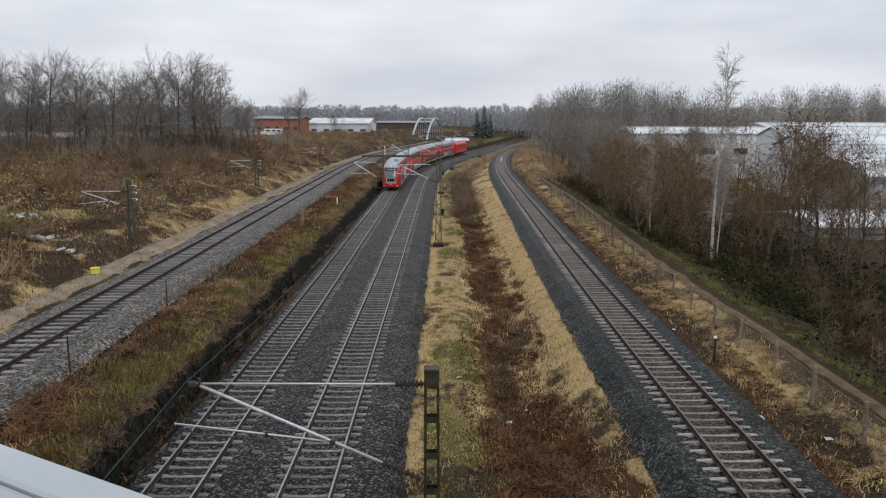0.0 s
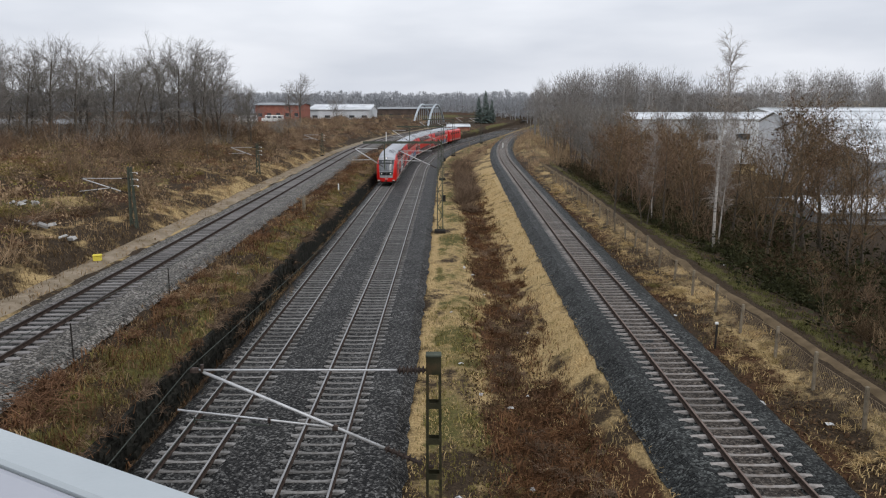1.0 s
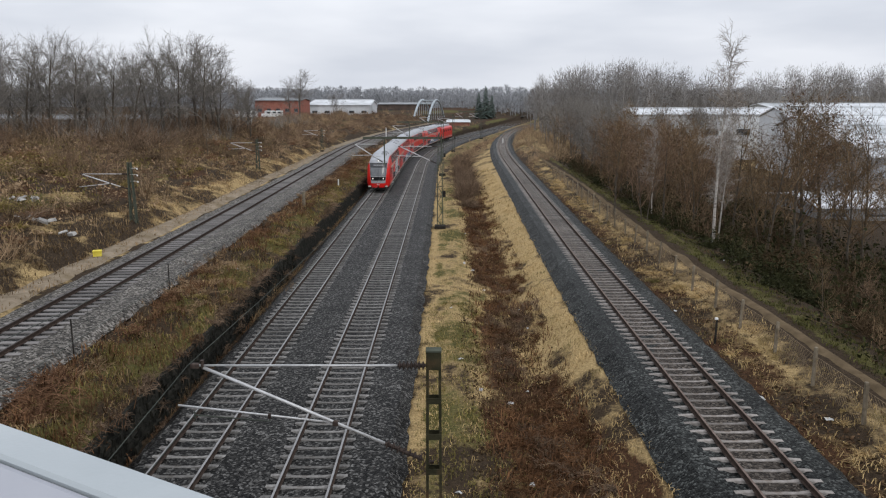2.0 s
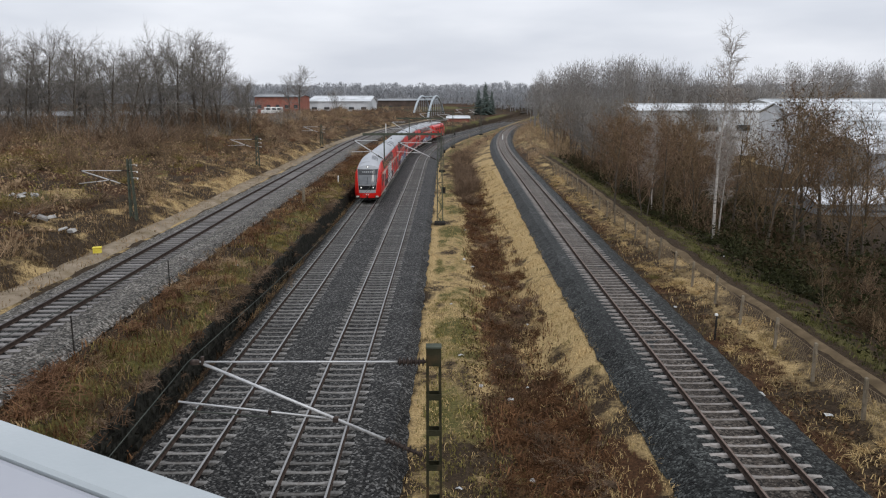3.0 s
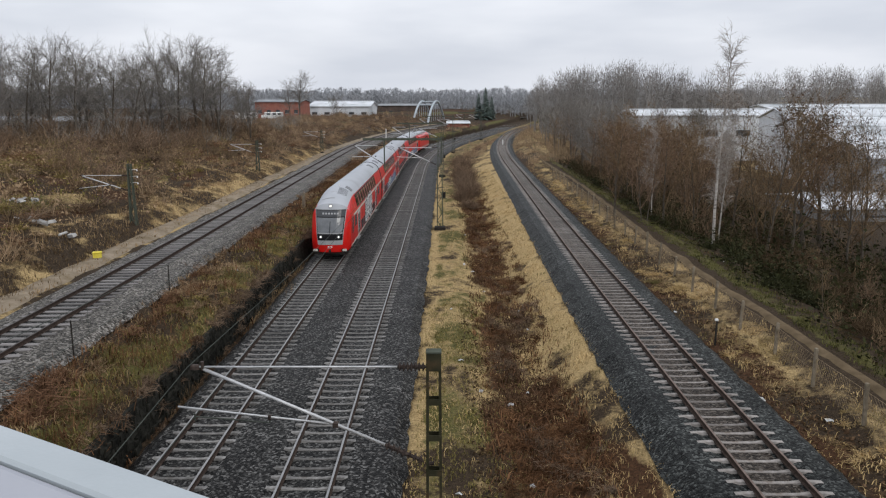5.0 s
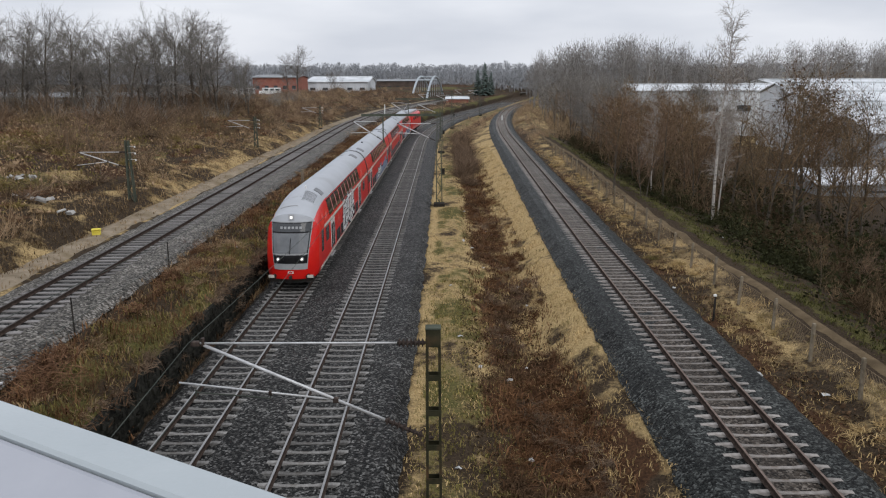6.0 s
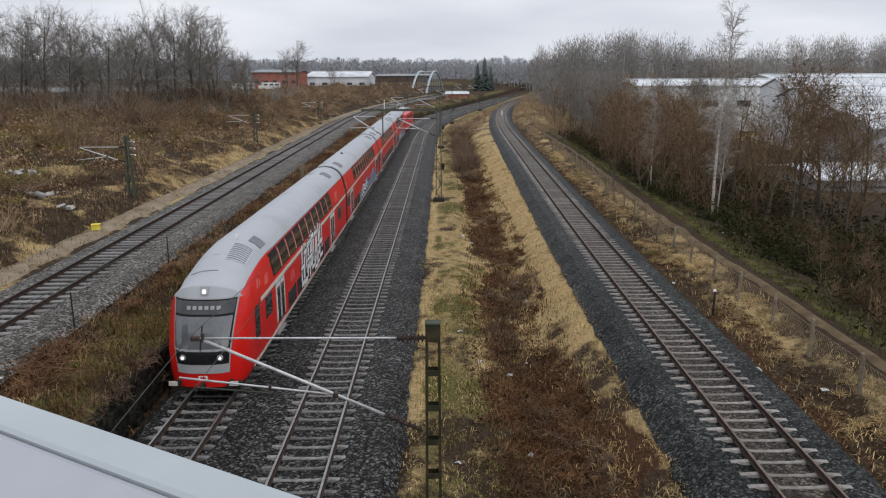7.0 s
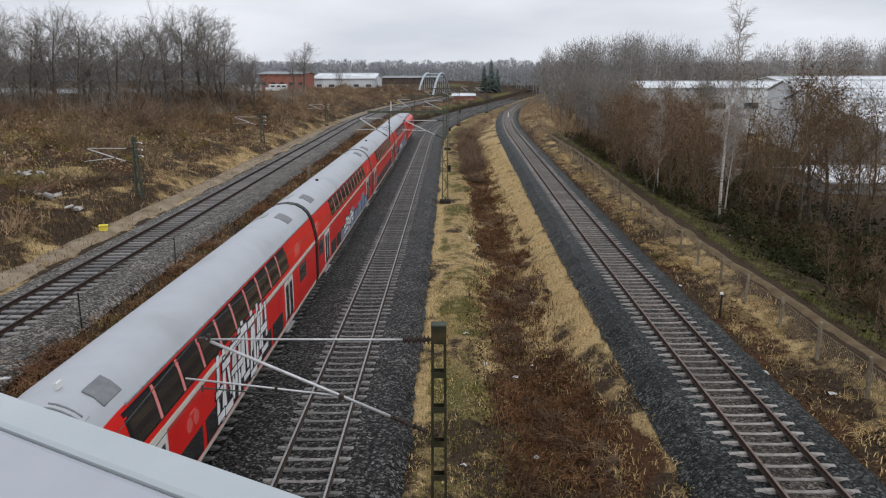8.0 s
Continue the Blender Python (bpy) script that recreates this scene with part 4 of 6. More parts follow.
def bogie(root, y):
    b = part("bogie", Shape().box((0, y, 0.52), (2.2, 3.3, 0.28), bevel=0.05).box((-1.02, y, 0.55), (0.14, 3.2, 0.34)).box((1.02, y, 0.55), (0.14, 3.2, 0.34)), M_UNDER, root, "dark bogie frame")
    for dy in (-1.25, 1.25):
        for sx in (-0.75, 0.75):
            s = Shape().tube((sx - 0.065, y + dy, 0.46), (sx + 0.065, y + dy, 0.46), 0.46, n=20).tube((sx - 0.09 * (1 if sx > 0 else -1), y + dy, 0.46), (sx, y + dy, 0.46), 0.485, n=20)
            part("wheel", s, M_UNDER, b)


def coach_details(root, length, cab, rng, tagged_side):
    part("underframe", Shape().box((0, length / 2 + 0.3, 0.62), (2.3, length - 1.6, 0.36)).box((0.0, length / 2, 0.42), (1.9, length * 0.42, 0.36), bevel=0.05), M_UNDER, root, "dark underframe boxes")
    bogie(root, 4.2)
    bogie(root, length - 4.2)
    first = 6.9 if cab else 4.4
    doors = [5.0, 18.9] if cab else [3.0, length - 4.6]
    if not cab:
        doors = [2.2, length - 4.0]
    for side in (-1, 1):
        s = Shape()
        side_patch(s, 1.5 if cab else 0.3, length - 0.02, 0.60, 0.80, side, 0.012)
        part("sill_stripe", s, M_CREAM, root, "dirty pale grey sill stripe")
        s = Shape()
        side_patch(s, 2.7 if cab else 0.4, length - 0.1, 2.67, 2.82 if cab else 2.78, side, 0.010)
        part("waist_stripe", s, M_CREAM, root, "thin cream stripe between the decks")
        # upper deck band, with a pane and a red pillar in turn
        u0, u1 = (4.9 if cab else 5.0), (20.0 if cab else length - 4.4)
        part("window_band", side_patch(Shape(), u0, u1, 2.98, 3.86, side, 0.006), M_TBLACK, root, "dark upper window band")
        k = max(1, round((u1 - u0) / 1.5))
        step = (u1 - u0) / k
        for i in range(k):
            part("upper_window", side_patch(Shape(), u0 + i * step + 0.13, u0 + (i + 1) * step - 0.13, 3.04, 3.78, side, 0.014), M_TGLASS, root, "dark upper deck window")
            if i:
                part("window_pillar", side_patch(Shape(), u0 + i * step - 0.07, u0 + i * step + 0.06, 3.02, 3.84, side, 0.018), M_PILLAR, root, "pale pink window pillar")
        l0, l1 = doors[0] + 2.0, doors[1] - 0.4
        k = max(1, round((l1 - l0) / 2.0))
        step = (l1 - l0) / k
        for i in range(k):
            part("lower_window", side_patch(Shape(), l0 + i * step + 0.14, l0 + (i + 1) * step - 0.14, 0.88, 1.62, side, 0.010), M_TGLASS, root, "dark lower deck window")
        for dy in doors:
            door = part("door", side_patch(Shape(), dy, dy + 1.5, 0.66, 2.66, side, 0.016), M_DOOR, root, "off-white double leaf door")
            for q in (0.16, 0.86):
                part("door_window", side_patch(Shape(), dy + q, dy + q + 0.46, 1.0, 2.42, side, 0.024), M_TGLASS, door, "tall narrow dark door window")
            part("door_seam", side_patch(Shape(), dy + 0.735, dy + 0.765, 0.7, 2.62, side, 0.022), M_TBLACK, door)
            part("door_step", Shape().box((side * 1.30, dy + 0.75, 0.52), (0.24, 1.4, 0.06)), M_GALV, root)
        ends = [(21.9, 23.3)] if cab else [(0.55, 1.75), (length - 2.3, length - 1.0)]
        for a, b in ends:
            part("end_window", side_patch(Shape(), a, b, 1.75, 2.5, side, 0.010), M_TGLASS, root, "dark end window")
            # slanted pale patch that paints in a reflection near the roof edge
            part("roof_edge_mark", side_patch(Shape(), a - 0.6, a + 0.3, 3.05, 3.5, side, 0.010, lean=0.9), M_RED_SHEEN_PRINT, root, "pale reflection painted near the roof edge")
    # roof edge lines and vents
    for side in (-1, 1):
        part("rain_gutter", Shape().box((side * 1.125, length / 2 + (2.4 if cab else 0), 3.955), (0.05, length - (5.6 if cab else 0.9), 0.05)), M_GALV, root, "narrow roof gutter")
    for a, b in (((length - 3.4, length - 2.4),) if cab else ((1.6, 2.7), (length - 2.8, length - 1.7))):
        for x0, x1 in ((0.25, 0.85), (-0.75, -0.2)):
            part("roof_hatch", roof_patch(Shape(), x0, x1, a, b, 0.03, cab), M_HATCH if x0 > 0 else M_MASK, root, "darker grey roof hatch")
    if not cab:
        part("roof_vent", Shape().tube((0.1, length * 0.3, 4.6), (0.1, length * 0.3, 4.72), 0.09, n=10), M_TBLACK, root, "small dark roof vent")
    if not cab:
        s = Shape()
        outline = [(-x * 1.012, z + 0.02) for x, z in HALF] + [(x * 1.012, z + 0.02) for x, z in reversed(HALF[:-1])]
        n = len(outline)
        s.v += [(x, y, z) for y in (-0.20, 0.24) for x, z in outline]
        s.f += [(i, i + 1, n + i + 1, n + i) for i in range(n - 1)] + [(n - 1, 0, n, 2 * n - 1), tuple(range(n)), tuple(reversed(range(n, 2 * n)))]
        part("gangway", s, M_TBLACK, root, "black rubber gangway bellows")


def graffiti(root, y0, y1, z0, z1, side, seed):
    """Sprayed lettering that cannot be read: crowded angular bars, each with a dark edge."""
    r = random.Random(seed)

    def bar(ya, yb, za, zb, lean, lift):
        part("sprayed_edge", side_patch(Shape(), ya - 0.05, yb + 0.05, za - 0.05, zb + 0.05, side, 0.020 + lift, lean=lean), M_SPRAYDARK, root)
        part("sprayed_bar", side_patch(Shape(), ya, yb, za, zb, side, 0.024 + lift, lean=lean), M_SPRAY, root, "silver sprayed bar")

    y, i = y0, 0
    while y < y1:
        w = r.uniform(0.62, 0.95)
        a, b = z0 + r.uniform(0, 0.35), z1 - r.uniform(0.0, 0.45)
        lean = r.uniform(0.05, 0.28)
        t = r.uniform(0.17, 0.26)
        lift = 0.002 * (i % 2)
        bar(y, y + t, a, b, lean, lift)
        bar(y + w - t, y + w, a + r.uniform(-0.1, 0.5), b - r.uniform(0, 0.3), r.uniform(-0.15, 0.3), lift)
        for q in r.sample((0.02, 0.42, 0.80), 2):
            c = a + (b - a) * q
            bar(y + 0.04, y + w - 0.02, c, c + r.uniform(0.16, 0.26), lean, lift + 0.008)
        part("sprayed_edge", side_patch(Shape(), y + t + 0.04, y + w - t - 0.03, a + 0.32 * (b - a), a + 0.40 * (b - a), side, 0.041, lean=lean), M_SPRAYDARK, root)
        y += w + r.uniform(-0.05, 0.06)
        i += 1


L_CAR = 25.6
L_GAP = 0.25


def cab_car():
    L = 25.8
    root = thing("train_control_car", pose(0, 0, 0), "red double-deck control car with grey roof and graffiti", "train car", "train cars")
    coach_skin(root, L, True)
    rng = random.Random(5)
    coach_details(root, L, True, rng, 1)
    # cab front
    part("front_mask", front_patch(Shape(), -0.86, 0.86, 1.02, 3.42, 0.014, -1.10, 1.10), M_MASK, root, "mid grey windscreen surround")
    part("destination_panel", front_patch(Shape(), -0.98, 0.98, 2.93, 3.34, 0.034, -1.03, 1.03), M_PANEL, root, "grey glazed destination panel")
    for j in range(6):
        part("destination_text", front_patch(Shape(), -0.55 + 0.2 * j, -0.42 + 0.2 * j, 3.08, 3.19, 0.044, cols=2, rows=2), M_MASK, root, "unreadable pale bar")
    part("windscreen_frame", front_patch(Shape(), -0.86, 0.86, 1.34, 3.38, 0.024, -1.05, 1.05), M_TBLACK, root, "black windscreen frame")
    part("windscreen", front_patch(Shape(), -0.86, 0.86, 1.88, 2.86, 0.036, -0.96, 0.96), M_SCREEN, root, "dark reflecting windscreen")
    part("wiper", Shape().tube((0.0, nose_y(0, 1.85) - 0.07, 1.85), (0.02, nose_y(0, 2.6) - 0.06, 2.62), 0.018, n=5), M_TBLACK, root, "black wiper arm")
    for sx in (-0.62, 0.62):
        lamp = part("headlight", Shape().tube((sx, nose_y(sx, 1.55) - 0.07, 1.58), (sx, nose_y(sx, 1.55), 1.58), 0.10, n=14), M_MASK, root, "round headlight")
        part("lens", Shape().tube((sx, nose_y(sx, 1.55) - 0.085, 1.58), (sx, nose_y(sx, 1.55) - 0.071, 1.58), 0.052, n=14), M_LAMP, lamp, "lit white lens")
        part("tail_light", Shape().tube((sx * 0.6, nose_y(sx, 1.5) - 0.10, 1.56), (sx * 0.6, nose_y(sx, 1.5), 1.56), 0.05, n=10), M_TBLACK, root, "unlit dark tail light")
    part("top_light_housing", front_patch(Shape(), -0.13, 0.13, 3.52, 3.78, 0.05, -0.15, 0.15, cols=2, rows=2), M_MASK, root, "grey top light housing")
    part("top_light", front_patch(Shape(), -0.06, 0.06, 3.58, 3.69, 0.065, cols=2, rows=2), M_LAMP, root, "lit white top light")
    part("emblem", front_patch(Shape(), -0.15, 0.15, 0.80, 0.93, 0.016, cols=2, rows=2), M_WHITE, root, "small white emblem plate")
    part("emblem_mark", front_patch(Shape(), -0.09, 0.09, 0.83, 0.90, 0.024, cols=2, rows=2), M_RED, root, "red emblem bars")
    # lower apron, buffers and coupling
    part("apron", Shape().box((0, 0.55, 0.46), (2.3, 0.7, 0.30), bevel=0.06), M_UNDER, root, "black lower apron")
    for sx in (-0.88, 0.88):
        buf = part("buffer", Shape().tube((sx, 0.25, 0.64), (sx, 0.0, 0.64), 0.10, n=12), M_UNDER, root, "dark buffer")
        part("buffer_plate", Shape().box((sx * 1.15, 0.02, 0.66), (0.30, 0.05, 0.15), bevel=0.01), M_CREAM, buf, "pale buffer plate")
    part("coupling_hook", Shape().box((0, -0.05, 0.62), (0.12, 0.4, 0.18), bevel=0.02), M_UNDER, root)
    for side in (-1, 1):
        part("cab_side_window", side_patch(Shape(), 1.75, 2.35, 1.55, 2.72, side, 0.010, lean=0.10), M_TGLASS, root, "dark cab side window")
        part("compartment_window", side_patch(Shape(), 3.3, 4.3, 1.78, 2.58, side, 0.010), M_TGLASS, root, "dark compartment window")
        # two slanted pale patches imitate sky reflected in the cab's side paint
        for j, (a, z) in enumerate(((2.5, 3.25), (3.5, 3.05))):
            part("worn_patch", side_patch(Shape(), a, a + 0.5, z, z + 0.35, side, 0.008, True, lean=0.9), M_RED_SHEEN_PRINT, root, "pale red painted reflection")
        part("bicycle_mark", Shape().tube((side * 1.39, 7.9, 2.05), (side * 1.40, 7.9, 2.05), 0.2, n=16).tube((side * 1.39, 8.4, 2.05), (side * 1.40, 8.4, 2.05), 0.2, n=16).box((side * 1.395, 8.15, 2.3), (0.012, 0.45, 0.06)), M_RED_SHEEN_PRINT, root, "pale bicycle symbol")
    grille = part("roof_grille", roof_patch(Shape(), 0.18, 0.92, 2.7, 4.1, 0.025, True), M_ROOF, root, "ribbed grey roof grille")
    for j in range(9):
        part("grille_bar", roof_patch(Shape(), 0.22, 0.86, 2.78 + 0.145 * j, 2.82 + 0.145 * j, 0.040, True), M_HATCH, grille)
    part("roof_hatch", roof_patch(Shape(), 0.55, 0.98, 4.6, 5.4, 0.03, True), M_HATCH, root, "darker grey roof hatch")
    for y in (1.95, 3.05):
        part("roof_seam", roof_patch(Shape(), -0.8, 0.16, y, y + 0.035, 0.008, True), M_MASK, root, "thin roof seam")
    part("aerial", Shape().box((0.12, 4.55, roof_z(0.12, 4.55, True) + 0.08), (0.05, 0.2, 0.16), bevel=0.02), M_WHITE, root, "small white roof aerial")
    graffiti(root, 9.9, 15.6, 0.78, 3.1, 1, 3)
    return root, L


def coach(seed, spray):
    root = thing("train_coach", pose(0, 0, 0), "red double-deck coach with grey roof" + (" and sprayed side" if spray else ""), "train car", "train cars")
    coach_skin(root, L_CAR, False)
    coach_details(root, L_CAR, False, random.Random(seed), 1)
    if spray:
        for k in range(7):
            part("sprayed_haze", side_patch(Shape(), 8.0 + 2.0 * k, 9.7 + 2.0 * k, 0.82, 1.5 + 0.25 * (k % 3), 1, 0.019, lean=0.3), M_SPRAYBLUE, root, "blue-grey sprayed ground")
        graffiti(root, 9.0, 13.0, 0.85, 1.9, 1, seed)
    return root


def locomotive():
    root = thing("locomotive", pose(0, 0, 0), "red electric locomotive pushing at the rear", "locomotive")
    L = 18.9
    s = Shape()
    prof = [(-1.4, 0.75), (-1.48, 1.2), (-1.48, 2.5), (-1.35, 3.4), (-1.05, 3.75), (1.05, 3.75), (1.35, 3.4), (1.48, 2.5), (1.48, 1.2), (1.4, 0.75)]
    rings = []
    for y, dz in ((0.3, 0), (1.2, 0), (L - 1.2, 0), (L - 0.3, 0)):
        inset = 1.0 if 1 < y < L - 1 else 0.9
        rings.append([(x * inset, y + (0.5 if y < 1 and z > 2.4 else -0.5 if y > L - 1 and z > 2.4 else 0), z) for x, z in prof])
    n = len(prof)
    for j in range(3):
        for i in range(n):
            s.add([rings[j][i], rings[j][(i + 1) % n], rings[j + 1][(i + 1) % n], rings[j + 1][i]], [(0, 1, 2, 3)])
    s.add(rings[0], [tuple(range(n))]).add(rings[-1], [tuple(reversed(range(n)))])
    part("body_shell", s, M_RED, root)
    part("roof_equipment", Shape().box((0, L / 2, 3.95), (1.6, L - 5, 0.4), bevel=0.08), M_ROOF, root, "grey roof equipment")
    for y in (0.7, L - 0.7):
        part("cab_window", Shape().box((0, y, 2.85), (2.0, 0.9, 0.6), bevel=0.05), M_TGLASS, root, "dark cab window")
    for side in (-1, 1):
        part("side_stripe", Shape().box((side * 1.49, L / 2, 1.1), (0.03, L - 2.6, 0.12)), M_CREAM, root, "pale side stripe")
        for j in range(4):
            part("side_grille", Shape().box((side * 1.45, 4.5 + 3.2 * j, 2.75), (0.1, 1.5, 0.5)), M_TBLACK, root)
    part("underframe", Shape().box((0, L / 2, 0.6), (2.4, L - 2, 0.4)), M_UNDER, root)
    bogie(root, 4.6)
    bogie(root, L - 4.6)
    part("pantograph", Shape().tube((-0.6, 3.5, 4.15), (-0.2, 5.0, 5.0), 0.04).tube((0.6, 3.5, 4.15), (0.2, 5.0, 5.0), 0.04).tube((0, 5.0, 5.0), (0, 3.8, 5.68), 0.04).tube((-0.9, 3.8, 5.70), (0.9, 3.8, 5.70), 0.03), M_GALV, root, "raised pantograph")
    return root


CARS = []
lead, lead_len = cab_car()
CARS.append((lead, 0.0, lead_len))
at_y = lead_len + L_GAP
for seed, spray in ((11, True), (12, False), (13, True)):
    CARS.append((coach(seed, spray), at_y, L_CAR))
    at_y += L_CAR + L_GAP
CARS.append((locomotive(), at_y, 18.9))
# seconds and the distance of the leading end along the track
FRONT = [(0.0, 110.6), (0.5, 104.7), (1.0, 98.7), (1.5, 92.7), (2.2, 84.2), (3.0, 74.4), (3.5, 68.1), (4.0, 61.7), (4.7, 53.0), (5.5, 43.2), (6.0, 36.5), (6.5, 29.5), (7.0, 22.5), (7.5, 15.6), (8.0, 9.0)]


def motions():
    for car, back, length in CARS:
        rows = []
        for t, y in FRONT:
            p, q = y + back + 4.2, y + back + length - 4.2
            d = Vector((x_b(q) - x_b(p), q - p, 0)).normalized()
            o = Vector((x_b(p), p, 0)) - d * 4.2
            rows.append((t, pose(o.x, o.y, 0.0, 0, 0, math.degrees(-math.atan2(d.x, d.y)))))
        walk(car, rows)


# ---- trees and brush ----
def grow(seed, height, trunk_r, spread=0.5, limbs=9, twigs=5, fine=5, start=0.25, droop=0.0, limb_r=0.42, stems=1, reach=1.0, upright=0.10, twig_r=0.013):
    """A bare tree: trunk and limbs as tapered tubes, and a crown of fine twigs. Returns two meshes' data."""
    r = random.Random(seed)
    trunk, crown = Shape(), Shape()

    def rand_dir(base, amount):
        v = Vector((r.gauss(0, 1), r.gauss(0, 1), r.gauss(0, 1))).normalized()
        return (base + v * amount).normalized()

    def branch(p, d, length, radius, level):
        seg = 5 if level == 0 else 3 if level == 1 else 2 if level == 2 else 1
        pts, rad = [p], [radius]
        for i in range(seg):
            d = rand_dir(d, 0.10 if level == 0 else 0.28)
            d = (d + Vector((0, 0, (upright if level == 0 else 0.10) - droop * level * 0.25))).normalized()
            p = p + d * (length / seg)
            pts.append(p)
            rad.append(radius * (1 - 0.85 * (i + 1) / seg))
        tgt = trunk if level == 0 else crown
        if level == 3:
            u = d.orthogonal().normalized() * radius
            w = d.cross(u)
            tgt.add([pts[0] + u, pts[0] - u * 0.5 + w * 0.87, pts[0] - u * 0.5 - w * 0.87, pts[-1]], [(0, 1, 3), (1, 2, 3), (2, 0, 3)])
            return
        tgt.limb(pts, [max(q, 0.008) for q in rad], 7 if level == 0 else 4 if level == 1 else 3)
        count = limbs if level == 0 else twigs if level == 1 else fine
        for i in range(count):
            k = start + (1 - start) * (i + r.random()) / count if level == 0 else 0.2 + 0.8 * (i + r.random()) / count
            j = min(int(k * seg), seg - 1)
            q = pts[j].lerp(pts[j + 1], k * seg - j)
            az = r.uniform(0, 2 * math.pi)
            out = Vector((math.cos(az), math.sin(az), 0))
            if level == 0:
                dd = (Vector((0, 0, 1)) * (0.75 + 0.5 * k) + out * spread * 1.6).normalized()
                ll = height * reach * (0.42 - 0.20 * k) * r.uniform(0.7, 1.2)
                rr = trunk_r * limb_r * (1.1 - 0.7 * k)
            else:
                dd = rand_dir(d, 0.95)
                ll = length * r.uniform(0.38, 0.7)
                rr = max(radius * 0.45, twig_r)
            branch(q, dd, ll, rr, level + 1)

    for k in range(stems):
        a = 2 * math.pi * k / max(stems, 1)
        off = Vector((math.cos(a), math.sin(a), 0)) * (0.0 if stems == 1 else 0.25)
        branch(off, (Vector((0, 0, 1)) + off * 0.55 + Vector((r.gauss(0, 0.04), r.gauss(0, 0.04), 0))).normalized(), height * (0.85 if stems == 1 else r.uniform(0.7, 0.9)), trunk_r * (1 if stems == 1 else 0.6), 0)
    return trunk, crown


def tree_kind(name, label, seed, bark, twig, leaf=0, leaf_mat=None, **kw):
    root = thing(name, pose(0, 0, -50), label, "tree", "bare trees")
    tr, cr = grow(seed, **kw)
    part("trunk", tr, bark, root, smooth=True)
    part("crown", cr, twig, root)
    if leaf:
        r = np.random.RandomState(seed)
        v = np.array(cr.v)
        pts = v[r.randint(0, len(v), leaf)] + r.normal(0, 0.12, (leaf, 3))
        a, b = r.normal(0, 0.042, (leaf, 3)), r.normal(0, 0.042, (leaf, 3))
        s = Shape()
        for p, q, w in zip(pts, a, b):
            s.add([p - q, p + w, p + q, p - w * 0.6 + np.array([0, 0, 0.02])], [(0, 1, 2), (0, 2, 3)])
        part("leaves", s, leaf_mat or M_LEAF, root, "withered leaves")
    return root


def place(kind, spots, rng, sink=0.15):
    """Copies of the kinds at spots (x, y, scale, ...)."""
    for i, sp in enumerate(spots):
        x, y, k = sp[:3]
        src = kind[sp[3] % len(kind)] if len(sp) > 3 else kind[i % len(kind)]
        copy = copy_thing(src, pose(x, y, ground_z(x, y) - sink, rng.uniform(-3, 3), rng.uniform(-3, 3), rng.uniform(0, 360)))
        copy.scale = (k * rng.uniform(0.9, 1.1),) * 2 + (k,)


def remove(kinds):
    for k in kinds:
        for o in (*k.children_recursive, k):
            bpy.data.objects.remove(o)


rng = random.Random(21)
TALL = [tree_kind("bare_tree", "tall bare grey-brown deciduous tree on the embankment", 100 + i, M_BARK, M_TWIG, height=13.5, trunk_r=0.25, spread=0.72, limbs=(17, 10)[i % 2], twigs=9, fine=10, start=0.24, stems=1 + i % 2, twig_r=0.0125, upright=0.04) for i in range(5)]
spots = []
r2 = random.Random(4)
# the row on the left embankment
for row, back, n in ((0, 0.0, 13), (1, 8.0, 11), (2, 18.0, 9)):
    for i in range(n):
        k = (i + 0.5) / n
        y = 84 + 34 * k + back + r2.uniform(-2.5, 2.5)
        x = (-0.65 + 0.40 * k) * y + r2.uniform(-1.0, 1.0)
        tall = 0.93 + 0.20 * math.exp(-((k - 0.78) / 0.10) ** 2) - 0.06 * (0.35 < k < 0.6) - 0.45 * max(0.0, k - 0.90) / 0.10
        spots.append((x, y, tall * r2.uniform(0.86, 1.05), r2.randrange(5)))
spots += [(-40, 205, 0.98, 0), (-43, 208, 0.8, 2), (-33, 225, 0.6, 3)]
place(TALL, spots, rng)
# trees over the right-hand woods
spots = []
for i in range(34):
    y = r2.uniform(105, 215)
    spots.append((x_d(y) + r2.uniform(10, 26) + (y - 95) * 0.05, y, r2.uniform(0.62, 1.0) * (0.75 + (y - 105) / 300), i))
place(TALL, spots, rng)

BROWN = [tree_kind("young_tree", "young red-brown twiggy tree in the scrub", 200 + i, M_BARK, M_TWIG_RED if i % 2 else M_SCRUB, leaf=500 if i % 2 else 160, height=8.0, trunk_r=0.09, spread=0.36, limbs=12, twigs=5, fine=4, start=0.12, stems=1 + i % 2) for i in range(5)]
spots = []
for i in range(120):
    y = 22 + 150 * (i / 120) ** 1.25 + r2.uniform(-2, 2)
    x = x_d(y) + r2.uniform(10.0, 30)
    # lower growth where the wood opens before the factory
    low = 0.45 if x > 0.36 * y and 28 < y < 85 else 1.0
    if low < 1 and i % 2:
        continue
    spots.append((x, y, low * (r2.uniform(0.5, 0.85) + 0.25 * min(1, max(0, (y - 45) / 40))), i))
place(BROWN, spots, rng)
spots = []
for i in range(26):
    y = r2.uniform(85, 165)
    spots.append((x_d(y) + r2.uniform(12, 26), y, r2.uniform(0.85, 1.2), i))
place(BROWN, spots, rng)
# taller growth before the near hall
spots = []
for i in range(22):
    y = r2.uniform(58, 104)
    spots.append((y * r2.uniform(0.225, 0.355), y, r2.uniform(0.95, 1.3), i))
place(BROWN, spots, rng)
# bushes on the left slope and along its crest
spots = []
